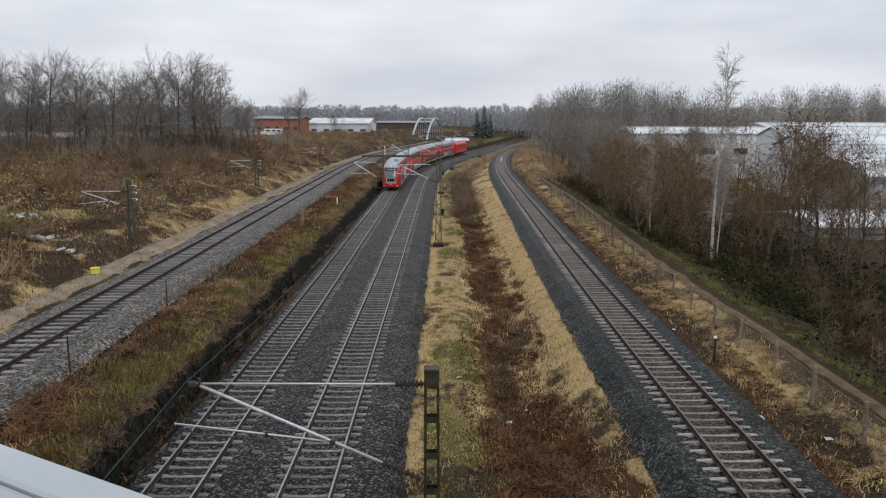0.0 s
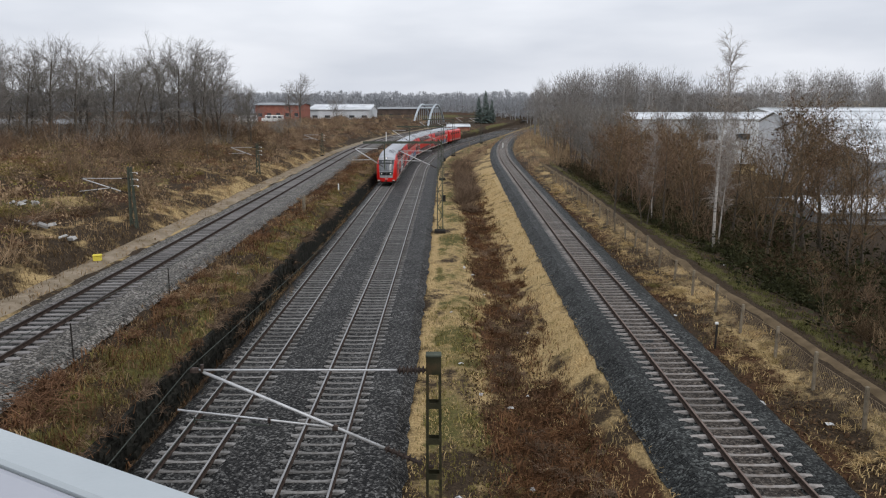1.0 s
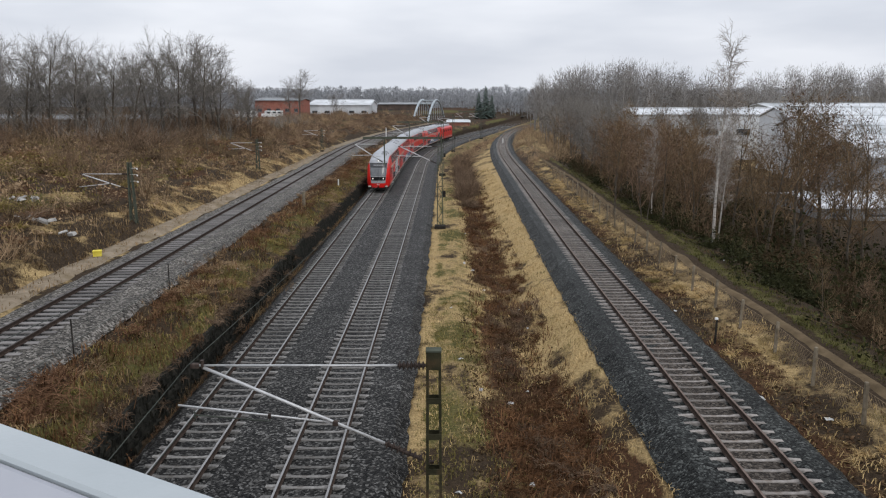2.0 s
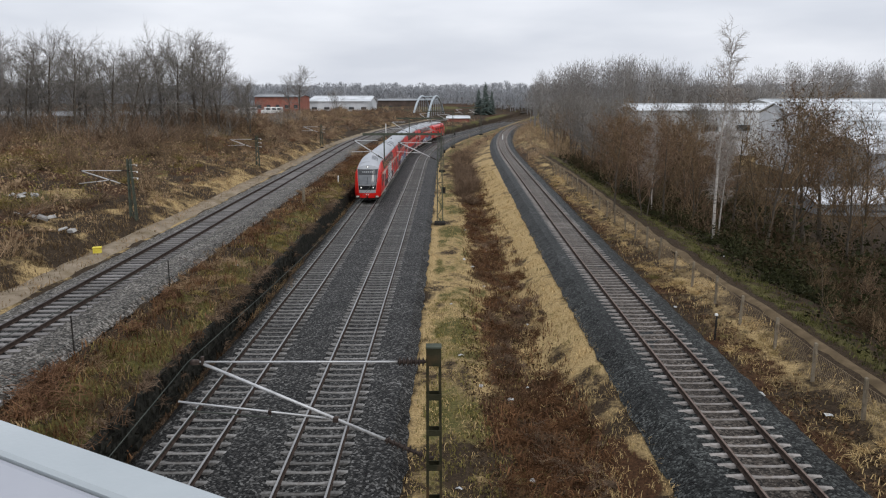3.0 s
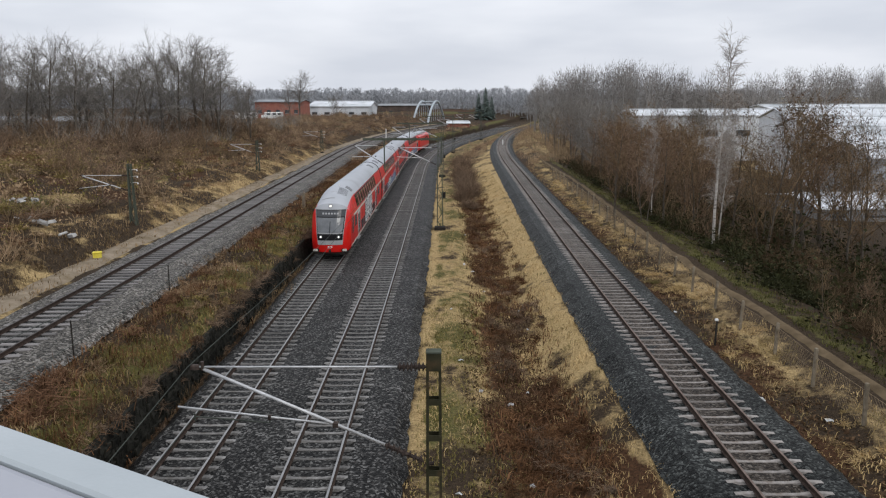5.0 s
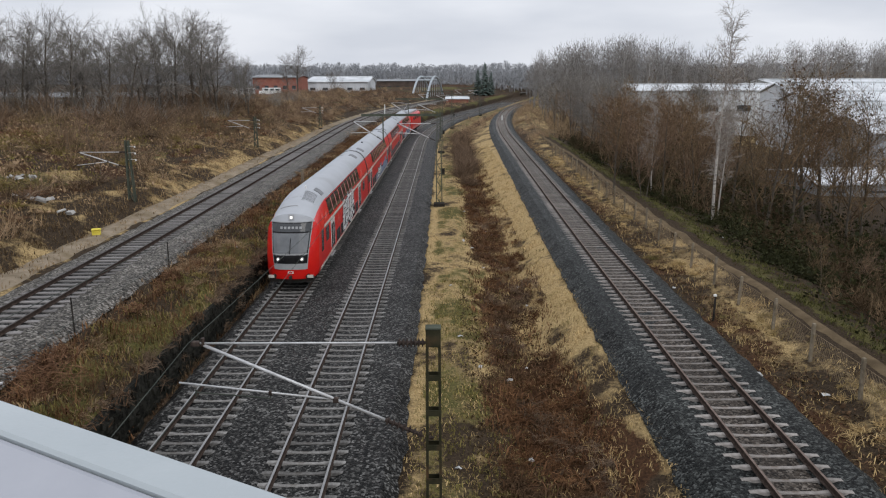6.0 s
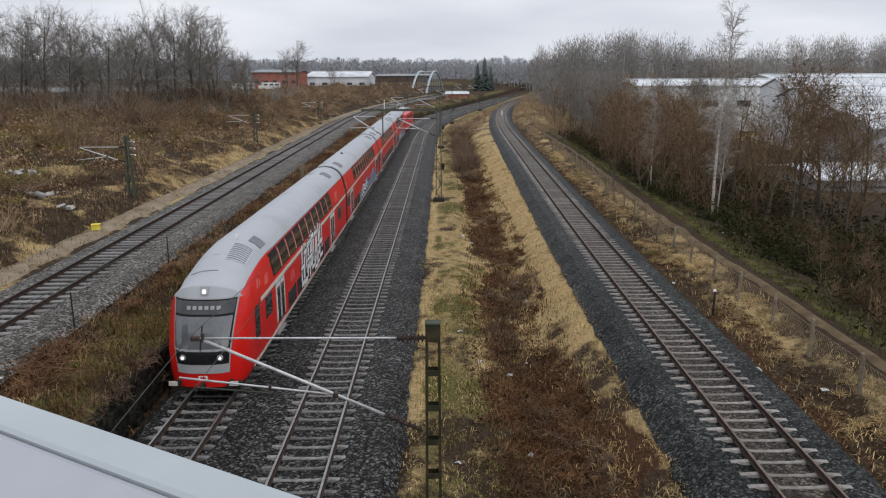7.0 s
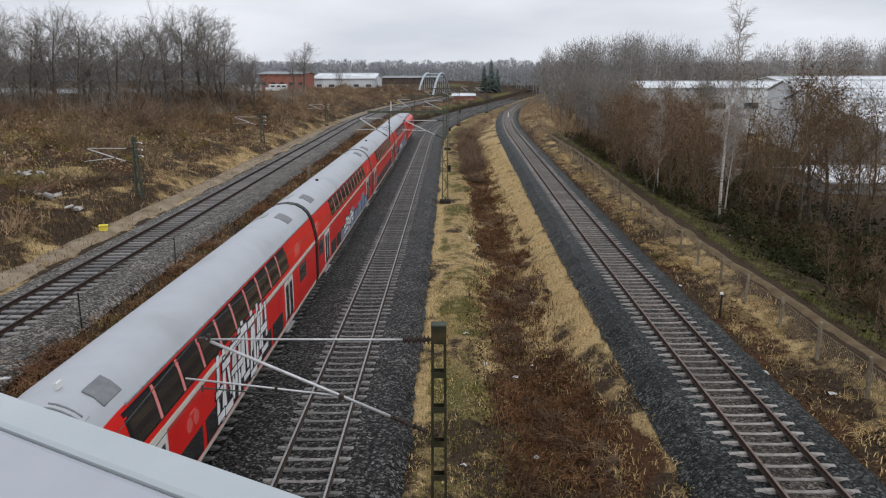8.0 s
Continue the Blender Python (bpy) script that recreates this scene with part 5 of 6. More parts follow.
for i in range(64):
    y = r2.uniform(48, 150)
    spots.append((x_a(y) - r2.uniform(9, 42), y, r2.uniform(0.28, 0.6), i))
place(BROWN, spots, rng)
# leafy brown tree before the factory roofs
OAK = [tree_kind("leafy_oak", "oak that keeps its withered brown leaves", 301, M_BARK, M_TWIG_RED, leaf=3200, height=11.5, trunk_r=0.2, spread=0.6, limbs=13, twigs=7, fine=6, start=0.2)]
place(OAK, [(32.5, 64, 1.15, 0), (36.0, 68, 1.1, 0), (47, 92, 1.0, 0)], rng)
ALDER = [tree_kind("alder", "slim dark alder with small cones", 320 + i, M_BARK, M_SCRUB, leaf=420, leaf_mat=M_BARK, height=11.0, trunk_r=0.12, spread=0.38, limbs=14, twigs=6, fine=5, start=0.15, stems=1 + i) for i in range(2)]
place(ALDER, [(25.5, 56, 1.0, 0), (26.5, 59, 0.95, 1), (31.5, 55, 0.95, 0), (33.5, 57, 0.9, 1), (37.5, 60, 1.1, 0), (40, 63, 1.0, 1), (24, 72, 1.0, 1), (28.5, 58, 1.15, 0), (29.5, 61, 1.1, 1), (35.0, 59, 1.1, 0), (36.5, 66, 1.1, 1), (43, 66, 1.1, 0), (26, 64, 1.1, 0)], rng)
BIRCH = [tree_kind("birch", "tall white-barked birch with thin hanging twigs", 340 + i, M_BIRCH, M_BIRCH_TWIG, height=16.6 - 4 * i, trunk_r=0.13 - 0.04 * i, spread=0.30, limbs=30, twigs=8, fine=8, start=0.30, droop=0.22, limb_r=0.22, reach=0.46, upright=1.2) for i in range(2)]
place(BIRCH, [(20.9, 55, 1.0, 0), (21.9, 56.6, 0.78, 1), (19.2, 66, 0.7, 1)], rng)


def conifer():
    root = thing("spruce", pose(0, 0, -50), "dark grey-green spruce among the bare wood", "tree", "conifers")
    s = Shape()
    r = random.Random(8)
    for i in range(26):
        z = 1.5 + 14.5 * i / 26
        w = 4.2 * (1 - i / 27) ** 0.8
        for j in range(11):
            a = r.uniform(0, 6.28)
            L = w * r.uniform(0.7, 1.1)
            p = Vector((0, 0, z + r.uniform(-0.3, 0.3)))
            q = p + Vector((math.cos(a) * L, math.sin(a) * L, -0.35 * L + 0.2))
            sd = Vector((-math.sin(a), math.cos(a), 0)) * L * 0.22
            m = p.lerp(q, 0.55)
            s.add([p, m + sd, q, m - sd, m + Vector((0, 0, 0.25))], [(0, 1, 4), (1, 2, 4), (2, 3, 4), (3, 0, 4)])
    part("trunk", Shape().tube((0, 0, 0), (0, 0, 16), 0.22, 0.03), M_BARK, root)
    part("crown", s, M_CONIFER, root)
    return root


CONES = [conifer()]
place(CONES, [(19.5, 335, 0.95), (16.5, 339, 0.75), (22.5, 341, 0.7)], rng)
remove(TALL + BROWN + OAK + ALDER + BIRCH + CONES)


def brush(name, label, spots, material, seed, h=(0.8, 2.0), stems=22, fan=0.5, r0=0.013, split=2):
    """Thickets of thin upright twigs, each a three-sided tapering shoot with side shoots."""
    g = np.random.RandomState(seed)
    V, F = [], []
    base = 0
    for x, y, k in spots:
        z = ground_z(x, y)
        n = stems
        root = np.stack([x + g.normal(0, 0.35 * k, n), y + g.normal(0, 0.35 * k, n), np.full(n, z - 0.05)], 1)
        d = np.stack([g.normal(0, fan, n), g.normal(0, fan, n), np.ones(n)], 1)
        d /= np.linalg.norm(d, axis=1)[:, None]
        L = g.uniform(h[0], h[1], n) * k
        segs = [(root, root + d * L[:, None], np.full(n, r0))]
        for _ in range(split):
            t = g.uniform(0.25, 0.9, n)
            p = root + d * (L * t)[:, None]
            e = d + g.normal(0, 0.55, (n, 3))
            e /= np.linalg.norm(e, axis=1)[:, None]
            segs.append((p, p + e * (L * g.uniform(0.2, 0.5, n))[:, None], np.full(n, r0 * 0.7)))
        for a, b, r in segs:
            m = len(a)
            u = np.stack([r, np.zeros(m), np.zeros(m)], 1)
            w = np.stack([-0.5 * r, 0.87 * r, np.zeros(m)], 1)
            q = np.stack([-0.5 * r, -0.87 * r, np.zeros(m)], 1)
            V.append(np.stack([a + u, a + w, a + q, b], 1).reshape(-1, 3))
            F.append((np.arange(m)[:, None, None] * 4 + np.array([[0, 1, 3], [1, 2, 3], [2, 0, 3]])[None]).reshape(-1, 3) + base)
            base += 4 * m
    stuff(name, np.concatenate(V), np.concatenate(F), material, label, "brush")


def in_strip(n, seed, x0, x1, y0, y1, power=1.0, by=x_d):
    g = np.random.RandomState(seed)
    ys = y0 + (y1 - y0) * g.uniform(0, 1, n) ** power
    out = []
    for y in ys:
        x = by(y) + g.uniform(x0, x1)
        m = noise.noise((x * 0.13, y * 0.11, seed)) + 0.5 * noise.noise((x * 0.33, y * 0.3, seed))
        if m > (-0.2 if by is x_d else -0.08):
            low = 0.45 if x > 0.36 * y and 28 < y < 90 else 1.0
            out.append((x, y, low * g.uniform(0.6, 1.2) * (0.8 + 1.3 * m)))
    return out


brush("scrub", "dense red-brown leafless scrub", in_strip(480, 1, 9.4, 30, 14, 170, 1.5), M_SCRUB, 1, h=(1.0, 3.4), stems=16, fan=0.5, r0=0.014)
brush("scrub", "dense grey-brown leafless scrub", in_strip(340, 2, 9.8, 40, 14, 190, 1.4), M_SCRUB, 2, h=(1.2, 4.2), stems=16, fan=0.45, r0=0.015)
brush("scrub", "brown thicket in the ditch between the tracks", [(x + 0, y, k) for x, y, k in in_strip(60, 3, 5.8, 8.2, 80, 150, 1.0, x_c)], M_SHRUB_DARK, 3, h=(0.8, 2.4), stems=40, fan=0.4)
brush("scrub", "rust-brown brush on the left bank", in_strip(420, 4, -48, -5.6, 22, 170, 1.1, x_a), M_TWIG_TAN, 4, h=(0.5, 1.9), stems=21, fan=0.9, r0=0.024)
brush("scrub", "dark brown shrubs on the left bank", in_strip(380, 14, -46, -7.0, 26, 150, 1.1, x_a), M_SCRUB, 14, h=(0.6, 2.9), stems=21, fan=0.6, r0=0.025)
brush("scrub", "grey-brown thicket under the tall trees", in_strip(420, 5, -75, -15, 88, 170, 1.3, x_a), M_TWIG, 5, h=(1.2, 4.6), stems=17, fan=0.42, r0=0.030)
brush("scrub", "dark brown brush on the bank over the wall", in_strip(330, 6, 3.2, 5.6, 16, 150, 1.2, x_a), M_BRACKEN, 6, h=(0.25, 0.8), stems=22, fan=0.9)


brush("scrub", "dull tan brush beyond the left bank", in_strip(320, 7, -30, -5, 130, 300, 1.2, x_a), M_TWIG_TAN, 7, h=(0.8, 2.4), stems=20, fan=0.6, r0=0.03)
brush("scrub", "grey-brown brush between the bending tracks", in_strip(220, 8, 4.2, 11.0, 120, 300, 1.2, x_c), M_TWIG_TAN, 8, h=(0.5, 1.6), stems=20, fan=0.7, r0=0.03)
brush("scrub", "brown brush between the raised and the double track", in_strip(160, 9, -6.5, -2.8, 110, 280, 1.2, x_b), M_TWIG_TAN, 9, h=(0.4, 1.3), stems=20, fan=0.7, r0=0.025)
brush("scrub", "grey-brown brush beyond the bend", in_strip(240, 10, 3.5, 14, 120, 300, 1.1, x_d), M_TWIG_TAN, 10, h=(0.8, 3.0), stems=20, fan=0.6, r0=0.03)
brush("bracken_stems", "broken red-brown bracken stems in the ditch", in_strip(420, 11, 5.9, 9.0, 13, 75, 1.4, x_c), M_BRACKEN, 11, h=(0.15, 0.5), stems=14, fan=1.3, r0=0.008)
brush("bracken_stems", "brown stalks against the wall", in_strip(260, 12, -2.15, -1.75, 13, 90, 1.3, x_b), M_HEATH, 12, h=(0.2, 0.8), stems=12, fan=0.5, r0=0.008)


def mounds(name, label, spots, material, seed, size=(0.7, 1.6), n=130, flat=0.75, r0=0.012, arch=0.35):
    """Rounded shrubs: fine twigs that fan out from the root to an uneven dome and arch over at their tips."""
    g = np.random.RandomState(seed)
    V, F, base = [], [], 0
    for x, y, k in spots:
        R = g.uniform(size[0], size[1]) * k
        az, el = g.uniform(0, 2 * np.pi, n), np.arcsin(g.uniform(0.05, 1.0, n))
        d = np.stack([np.cos(az) * np.cos(el), np.sin(az) * np.cos(el), np.sin(el) * flat], 1)
        lump = 1 + 0.28 * np.sin(3 * az + g.uniform(0, 6)) * np.cos(el) + 0.18 * np.sin(5 * az + 4 * el)
        L = R * g.uniform(0.55, 1.05, n) * lump
        a = np.stack([x + g.normal(0, 0.22 * R, n), y + g.normal(0, 0.22 * R, n), np.zeros(n)], 1)
        a[:, 2] = ground_z(x, y) - 0.05 + np.abs(g.normal(0, 0.12 * R, n))
        m = a + d * (L * 0.6)[:, None]
        e = d + np.stack([g.normal(0, 0.45, n), g.normal(0, 0.45, n), g.normal(-arch, 0.3, n)], 1)
        tip = m + e * (L * 0.45)[:, None]
        w = np.cross(d, g.normal(0, 1, (n, 3)))
        w *= (r0 / np.maximum(np.linalg.norm(w, axis=1), 1e-4))[:, None]
        q = np.cross(d, w)
        V.append(np.stack([a + w, a - w * 0.5 + q, m + w, m - w * 0.6 + q * 0.6, tip], 1).reshape(-1, 3))
        F.append((np.arange(n)[:, None, None] * 5 + np.array([[0, 1, 3], [0, 3, 2], [2, 3, 4]])[None]).reshape(-1, 3) + base)
        base += 5 * n
    stuff(name, np.concatenate(V), np.concatenate(F), material, label, "shrubs")


def patches(n, seed, x0, x1, y0, y1, by, power=1.0, at=0.0, grain=0.16):
    """Spots that gather where slow noise is high, larger in the heart of a patch."""
    g = np.random.RandomState(seed)
    out = []
    for y in y0 + (y1 - y0) * g.uniform(0, 1, n) ** power:
        x = by(y) + g.uniform(x0, x1)
        m = noise.noise((x * grain, y * grain * 0.7, seed * 1.7)) + 0.4 * noise.noise((x * grain * 3, y * grain * 2.4, seed))
        if m > at:
            out.append((x, y, 0.75 + 0.9 * (m - at)))
    return out


mounds("shrub", "dark brown tangled shrubs on the left slope", patches(480, 71, -40, -8.5, 34, 135, x_a, 1.1, 0.02), M_SHRUB_DARK, 71, size=(0.9, 2.2), n=100, r0=0.016)
mounds("shrub", "rust-brown shrubs on the left slope", patches(460, 72, -38, -6.8, 28, 135, x_a, 1.1, 0.05), M_SHRUB_RUST, 72, size=(0.6, 1.5), n=90, r0=0.014)
mounds("shrub", "olive bramble mounds on the left slope", patches(340, 73, -36, -8.5, 28, 110, x_a, 1.1, 0.10), M_SHRUB_OLIVE, 73, size=(0.7, 1.6), n=100, r0=0.016, arch=0.6)
mounds("shrub", "tan dead stalks on the left slope", patches(420, 74, -30, -6.2, 26, 150, x_a, 1.1, 0.08), M_TWIG_TAN, 74, size=(0.5, 1.1), n=70, r0=0.012)
mounds("shrub", "brown shrubs on the far left slope", patches(420, 86, -34, -5.5, 125, 270, x_a, 1.0, -0.2), M_TWIG_RED, 86, size=(1.0, 2.3), n=80, flat=0.9, r0=0.028)
mounds("shrub", "tan shrubs on the far left slope", patches(260, 87, -30, -5.0, 125, 260, x_a, 1.0, -0.1), M_TWIG_TAN, 87, size=(0.8, 1.7), n=80, flat=0.8, r0=0.026)
mounds("shrub", "dark thicket under the tall trees", patches(260, 75, -62, -16, 78, 135, x_a, 1.0, -0.35), M_SHRUB_DARK, 75, size=(1.6, 3.4), n=100, flat=1.0, r0=0.024, arch=0.1)
mounds("shrub", "rust-brown bracken heaps on the bank over the wall", patches(260, 76, -5.8, -3.7, 13, 140, x_b, 1.3, -0.02, 0.3), M_SHRUB_RUST, 76, size=(0.35, 0.85), n=90, flat=0.6, r0=0.010, arch=0.5)
mounds("shrub", "dark bramble hanging over the wall", patches(380, 77, -2.7, -2.05, 13, 120, x_b, 1.3, -0.12, 0.3), M_SHRUB_DARK, 77, size=(0.3, 0.75), n=80, flat=0.7, r0=0.009, arch=0.9)
mounds("shrub", "tan dead stalks on the bank over the wall", patches(360, 88, -6.0, -2.6, 14, 150, x_b, 1.2, 0.0, 0.3), M_TWIG_TAN, 88, size=(0.35, 0.9), n=80, flat=0.6, r0=0.010, arch=0.5)
mounds("shrub", "olive grass mounds on the bank", patches(480, 78, -4.3, -2.4, 13, 130, x_b, 1.3, 0.05, 0.3), M_SHRUB_OLIVE, 78, size=(0.3, 0.7), n=80, flat=0.55, r0=0.009, arch=0.8)
mounds("bracken_heap", "collapsed red-brown bracken heaps in the ditch", patches(460, 79, 5.9, 9.2, 13, 95, x_c, 1.4, -0.06, 0.28), M_BRACKEN, 79, size=(0.3, 0.75), n=90, flat=0.5, r0=0.009, arch=0.6)
mounds("bracken_heap", "dark rotting bramble heaps in the ditch", patches(340, 80, 6.2, 9.4, 13, 60, x_c, 1.3, 0.0, 0.28), M_SHRUB_DARK, 80, size=(0.3, 0.7), n=90, flat=0.5, r0=0.008, arch=0.7)
mounds("shrub", "brown thicket between the tracks before the bend", patches(80, 81, 5.8, 8.0, 80, 150, x_c, 1.0, -0.4, 0.3), M_SHRUB_DARK, 81, size=(0.9, 1.7), n=170, flat=1.1, r0=0.014, arch=0.1)
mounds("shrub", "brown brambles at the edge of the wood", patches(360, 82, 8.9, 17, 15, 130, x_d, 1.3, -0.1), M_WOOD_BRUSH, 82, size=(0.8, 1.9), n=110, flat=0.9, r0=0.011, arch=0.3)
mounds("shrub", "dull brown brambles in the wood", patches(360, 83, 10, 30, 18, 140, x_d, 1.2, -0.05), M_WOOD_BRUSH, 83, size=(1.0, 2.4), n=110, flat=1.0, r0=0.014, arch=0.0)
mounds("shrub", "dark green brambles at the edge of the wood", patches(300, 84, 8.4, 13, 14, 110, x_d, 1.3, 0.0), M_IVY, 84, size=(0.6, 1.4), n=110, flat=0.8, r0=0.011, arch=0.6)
mounds("grass_mound", "straw grass tussocks by the fence", patches(420, 85, 2.9, 5.4, 13, 110, x_d, 1.3, 0.0, 0.3), M_GRASS, 85, size=(0.2, 0.5), n=60, flat=0.8, r0=0.008, arch=0.5)


def leaf_mass(name, label, n, seed, x0, x1, y0, y1, hi, material, by=x_d, size=0.09, power=1.3):
    """Low evergreen leaves, each a small bent quad."""
    g = np.random.RandomState(seed)
    ys = y0 + (y1 - y0) * g.uniform(0, 1, n) ** power
    xs = np.array([by(y) for y in ys]) + g.uniform(x0, x1, n)
    # gather into clumps
    cx, cy = np.round(xs / 1.4) * 1.4 + g.normal(0, 0.35, n), np.round(ys / 1.4) * 1.4 + g.normal(0, 0.35, n)
    keep = np.array([noise.noise((a * 0.28, b * 0.22, seed)) + 0.4 * noise.noise((a * 0.9, b * 0.8, seed)) > -0.02 for a, b in zip(cx, cy)]) | (hi < 0.1)
    cx, cy = cx[keep], cy[keep]
    n = len(cx)
    hi = hi * (1.0 + np.array([noise.noise((a * 0.2, b * 0.2, seed + 5)) for a, b in zip(cx, cy)]))
    cz = np.array([ground_z(a, b) for a, b in zip(cx, cy)]) + np.abs(g.normal(0, 0.4, n)) * hi
    p = np.stack([cx, cy, cz], 1)
    a, b = g.normal(0, size, (n, 3)), g.normal(0, size, (n, 3))
    v = np.stack([p - a, p + b, p + a, p - b * 0.7], 1).reshape(-1, 3)
    f = (np.arange(n)[:, None, None] * 4 + np.array([[0, 1, 2], [0, 2, 3]])[None]).reshape(-1, 3)
    stuff(name, v, f, material, label, "undergrowth")


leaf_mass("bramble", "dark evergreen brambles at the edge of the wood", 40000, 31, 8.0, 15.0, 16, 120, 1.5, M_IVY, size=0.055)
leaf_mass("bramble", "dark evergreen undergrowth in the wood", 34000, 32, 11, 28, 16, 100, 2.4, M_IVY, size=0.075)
leaf_mass("bramble", "dull green brambles on the left slope", 26000, 38, -40, -8, 26, 120, 0.9, M_GREEN, by=x_a, size=0.05)
leaf_mass("bracken", "rust-brown bracken clumps on the left slope", 40000, 39, -40, -5.5, 24, 130, 1.2, M_TWIG_TAN, by=x_a, size=0.06)
leaf_mass("leaf_litter", "fallen brown leaves along the fence", 7000, 33, 2.0, 4.6, 14, 60, 0.05, M_LEAF, size=0.035)
leaf_mass("leaf_litter", "dark rotting leaves in the ditch", 8000, 36, 5.2, 8.6, 13, 40, 0.05, M_LITTER, by=x_c, size=0.035)
leaf_mass("leaf_litter", "dark rotting leaves beside the single track", 7000, 37, 1.9, 4.0, 13, 80, 0.05, M_LITTER, size=0.03)
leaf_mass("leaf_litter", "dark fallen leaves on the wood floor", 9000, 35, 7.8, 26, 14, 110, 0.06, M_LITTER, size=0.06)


def scatter(n, seed, by, u0, u1, y0, y1, power=1.0, keep=None):
    g = np.random.RandomState(seed)
    ys = y0 + (y1 - y0) * g.uniform(0, 1, n) ** power
    out = []
    for y, u in zip(ys, g.uniform(u0, u1, n)):
        x = by(y) + u
        clump = 0.55 + 1.3 * noise.noise((x * 1.3, y * 1.1, seed)) + 0.5 * noise.noise((x * 3.1, y * 2.7, seed))
        if g.uniform() < clump and (keep is None or g.uniform() < keep(x, y)):
            out.append((x, y, ground_z(x, y) - 0.02))
    return np.array(out)


G = np.random.RandomState(77)
blades("verge_grass", M_GRASS, scatter(44000, 41, x_c, 2.7, 7.0, 13, 100, 1.5, lambda x, y: zone(x, y)[0]), G, (0.06, 0.2), 0.011, 1.4, "short straw-coloured dead grass")
blades("verge_grass", M_GRASS, scatter(60000, 42, x_c, 7.2, 11.2, 13, 120, 1.5, lambda x, y: zone(x, y)[0]), G, (0.08, 0.27), 0.011, 1.5, "long flattened straw-coloured grass")
blades("bracken", M_BRACKEN, scatter(52000, 43, x_c, 5.4, 9.4, 13, 100, 1.5, lambda x, y: zone(x, y)[1]), G, (0.10, 0.42), 0.020, 1.7, "collapsed red-brown bracken in the ditch", "bracken")
blades("moss_grass", M_GREEN, scatter(22000, 44, x_c, 3.0, 7.5, 13, 40, 1.2, lambda x, y: 0.3 + zone(x, y)[2]), G, (0.05, 0.2), 0.014, 1.0, "green moss and grass")
blades("verge_grass", M_GRASS, scatter(36000, 45, x_d, 2.4, 5.8, 13, 120, 1.5, lambda x, y: 0.1 + 0.6 * zone(x, y)[0]), G, (0.08, 0.32), 0.012, 1.4, "tufts of dry grass by the fence")
blades("moss_grass", M_GREEN_SHADE, scatter(30000, 46, x_d, 6.8, 9.2, 13, 110, 1.4), G, (0.05, 0.22), 0.016, 1.0, "green grass beside the footpath")
blades("bank_grass", M_GREEN, scatter(40000, 47, x_b, -4.8, -2.5, 13, 110, 1.4, lambda x, y: 0.2 + zone(x, y)[2]), G, (0.06, 0.3), 0.014, 1.3, "mossy olive grass on the bank")
blades("bank_grass", M_HEATH, scatter(20000, 48, x_b, -5.6, -2.35, 13, 120, 1.4), G, (0.08, 0.36), 0.015, 1.5, "dull brown dead grass on the bank")
blades("bracken", M_BRACKEN, scatter(40000, 49, x_a, 2.9, 6.4, 13, 130, 1.4, lambda x, y: 0.1 + 1.2 * zone(x, y)[1]), G, (0.15, 0.6), 0.020, 1.6, "red-brown bracken on the bank", "bracken")
blades("bank_grass", M_HEATH, scatter(30000, 52, x_a, -7.5, -3.0, 20, 140, 1.4), G, (0.10, 0.40), 0.018, 1.4, "brown dead grass tufts beside the raised track")
blades("verge_grass", M_HEATH, scatter(34000, 50, x_a, -8.6, -4.5, 20, 160, 1.4, lambda x, y: zone(x, y)[0]), G, (0.08, 0.30), 0.014, 1.4, "tan dead grass beside the raised track")
blades("heath", M_HEATH, scatter(60000, 51, x_a, -36, -8, 22, 150, 1.2, lambda x, y: max(0.0, 0.5 + 1.4 * noise.noise((x * 0.2, y * 0.17, 9)))), G, (0.15, 0.6), 0.024, 1.3, "rough brown heath on the left slope", "heath")


# ---- far woods, in ridges behind one another ----
def far_wood(name, label, x0, x1, y, z0, z1, step, seed, material, w=2.4, skyline=None):
    """A ridge of many thin upright crowns with an uneven top."""
    g = np.random.RandomState(seed)
    V, F, base = [], [], 0
    n = int((x1 - x0) / step)
    for i in range(n):
        x = x0 + (x1 - x0) * (i + g.uniform()) / n
        yy = y + g.uniform(-0.06, 0.06) * y
        zb = z0
        top = z1 + (skyline(x) if skyline else 0) + 2.2 * noise.noise((x * 0.03, seed, 0)) + 1.5 * noise.noise((x * 0.11, seed, 5)) + g.normal(0, 0.9)
        k = 110
        c = np.array([x, yy, 0])
        t = g.uniform(0.15, 1.0, k) ** 0.8
        sp = w * 0.62 * np.sqrt(np.clip(1.08 - t, 0, 1))
        p = np.stack([x + g.normal(0, 1, k) * sp, yy + g.normal(0, 1, k) * sp, zb + (top - zb) * t], 1)
        # crown fans: small upright triangles
        d = np.stack([g.normal(0, 0.35, k), g.normal(0, 0.3, k), g.uniform(0.3, 1.1, k)], 1) * w * 0.5
        s = np.stack([g.normal(0, 0.035, k), g.normal(0, 0.035, k), g.normal(0, 0.01, k)], 1) * w
        v = np.stack([p - s, p + s, np.minimum(p + d, [[1e9, 1e9, top + 1.2]])], 1).reshape(-1, 3)
        V.append(v)
        F.append(np.arange(3 * k).reshape(-1, 3) + base)
        base += 3 * k
        r = 0.05 * w
        V.append(np.array([[x - r, yy, zb - 3], [x + r, yy, zb - 3], [x, yy + r, zb - 3], [x, yy, top]]))
        F.append(np.array([[0, 1, 3], [1, 2, 3], [2, 0, 3]]) + base)
        base += 4
    stuff(name, np.concatenate(V), np.concatenate(F), material, label, "wood")


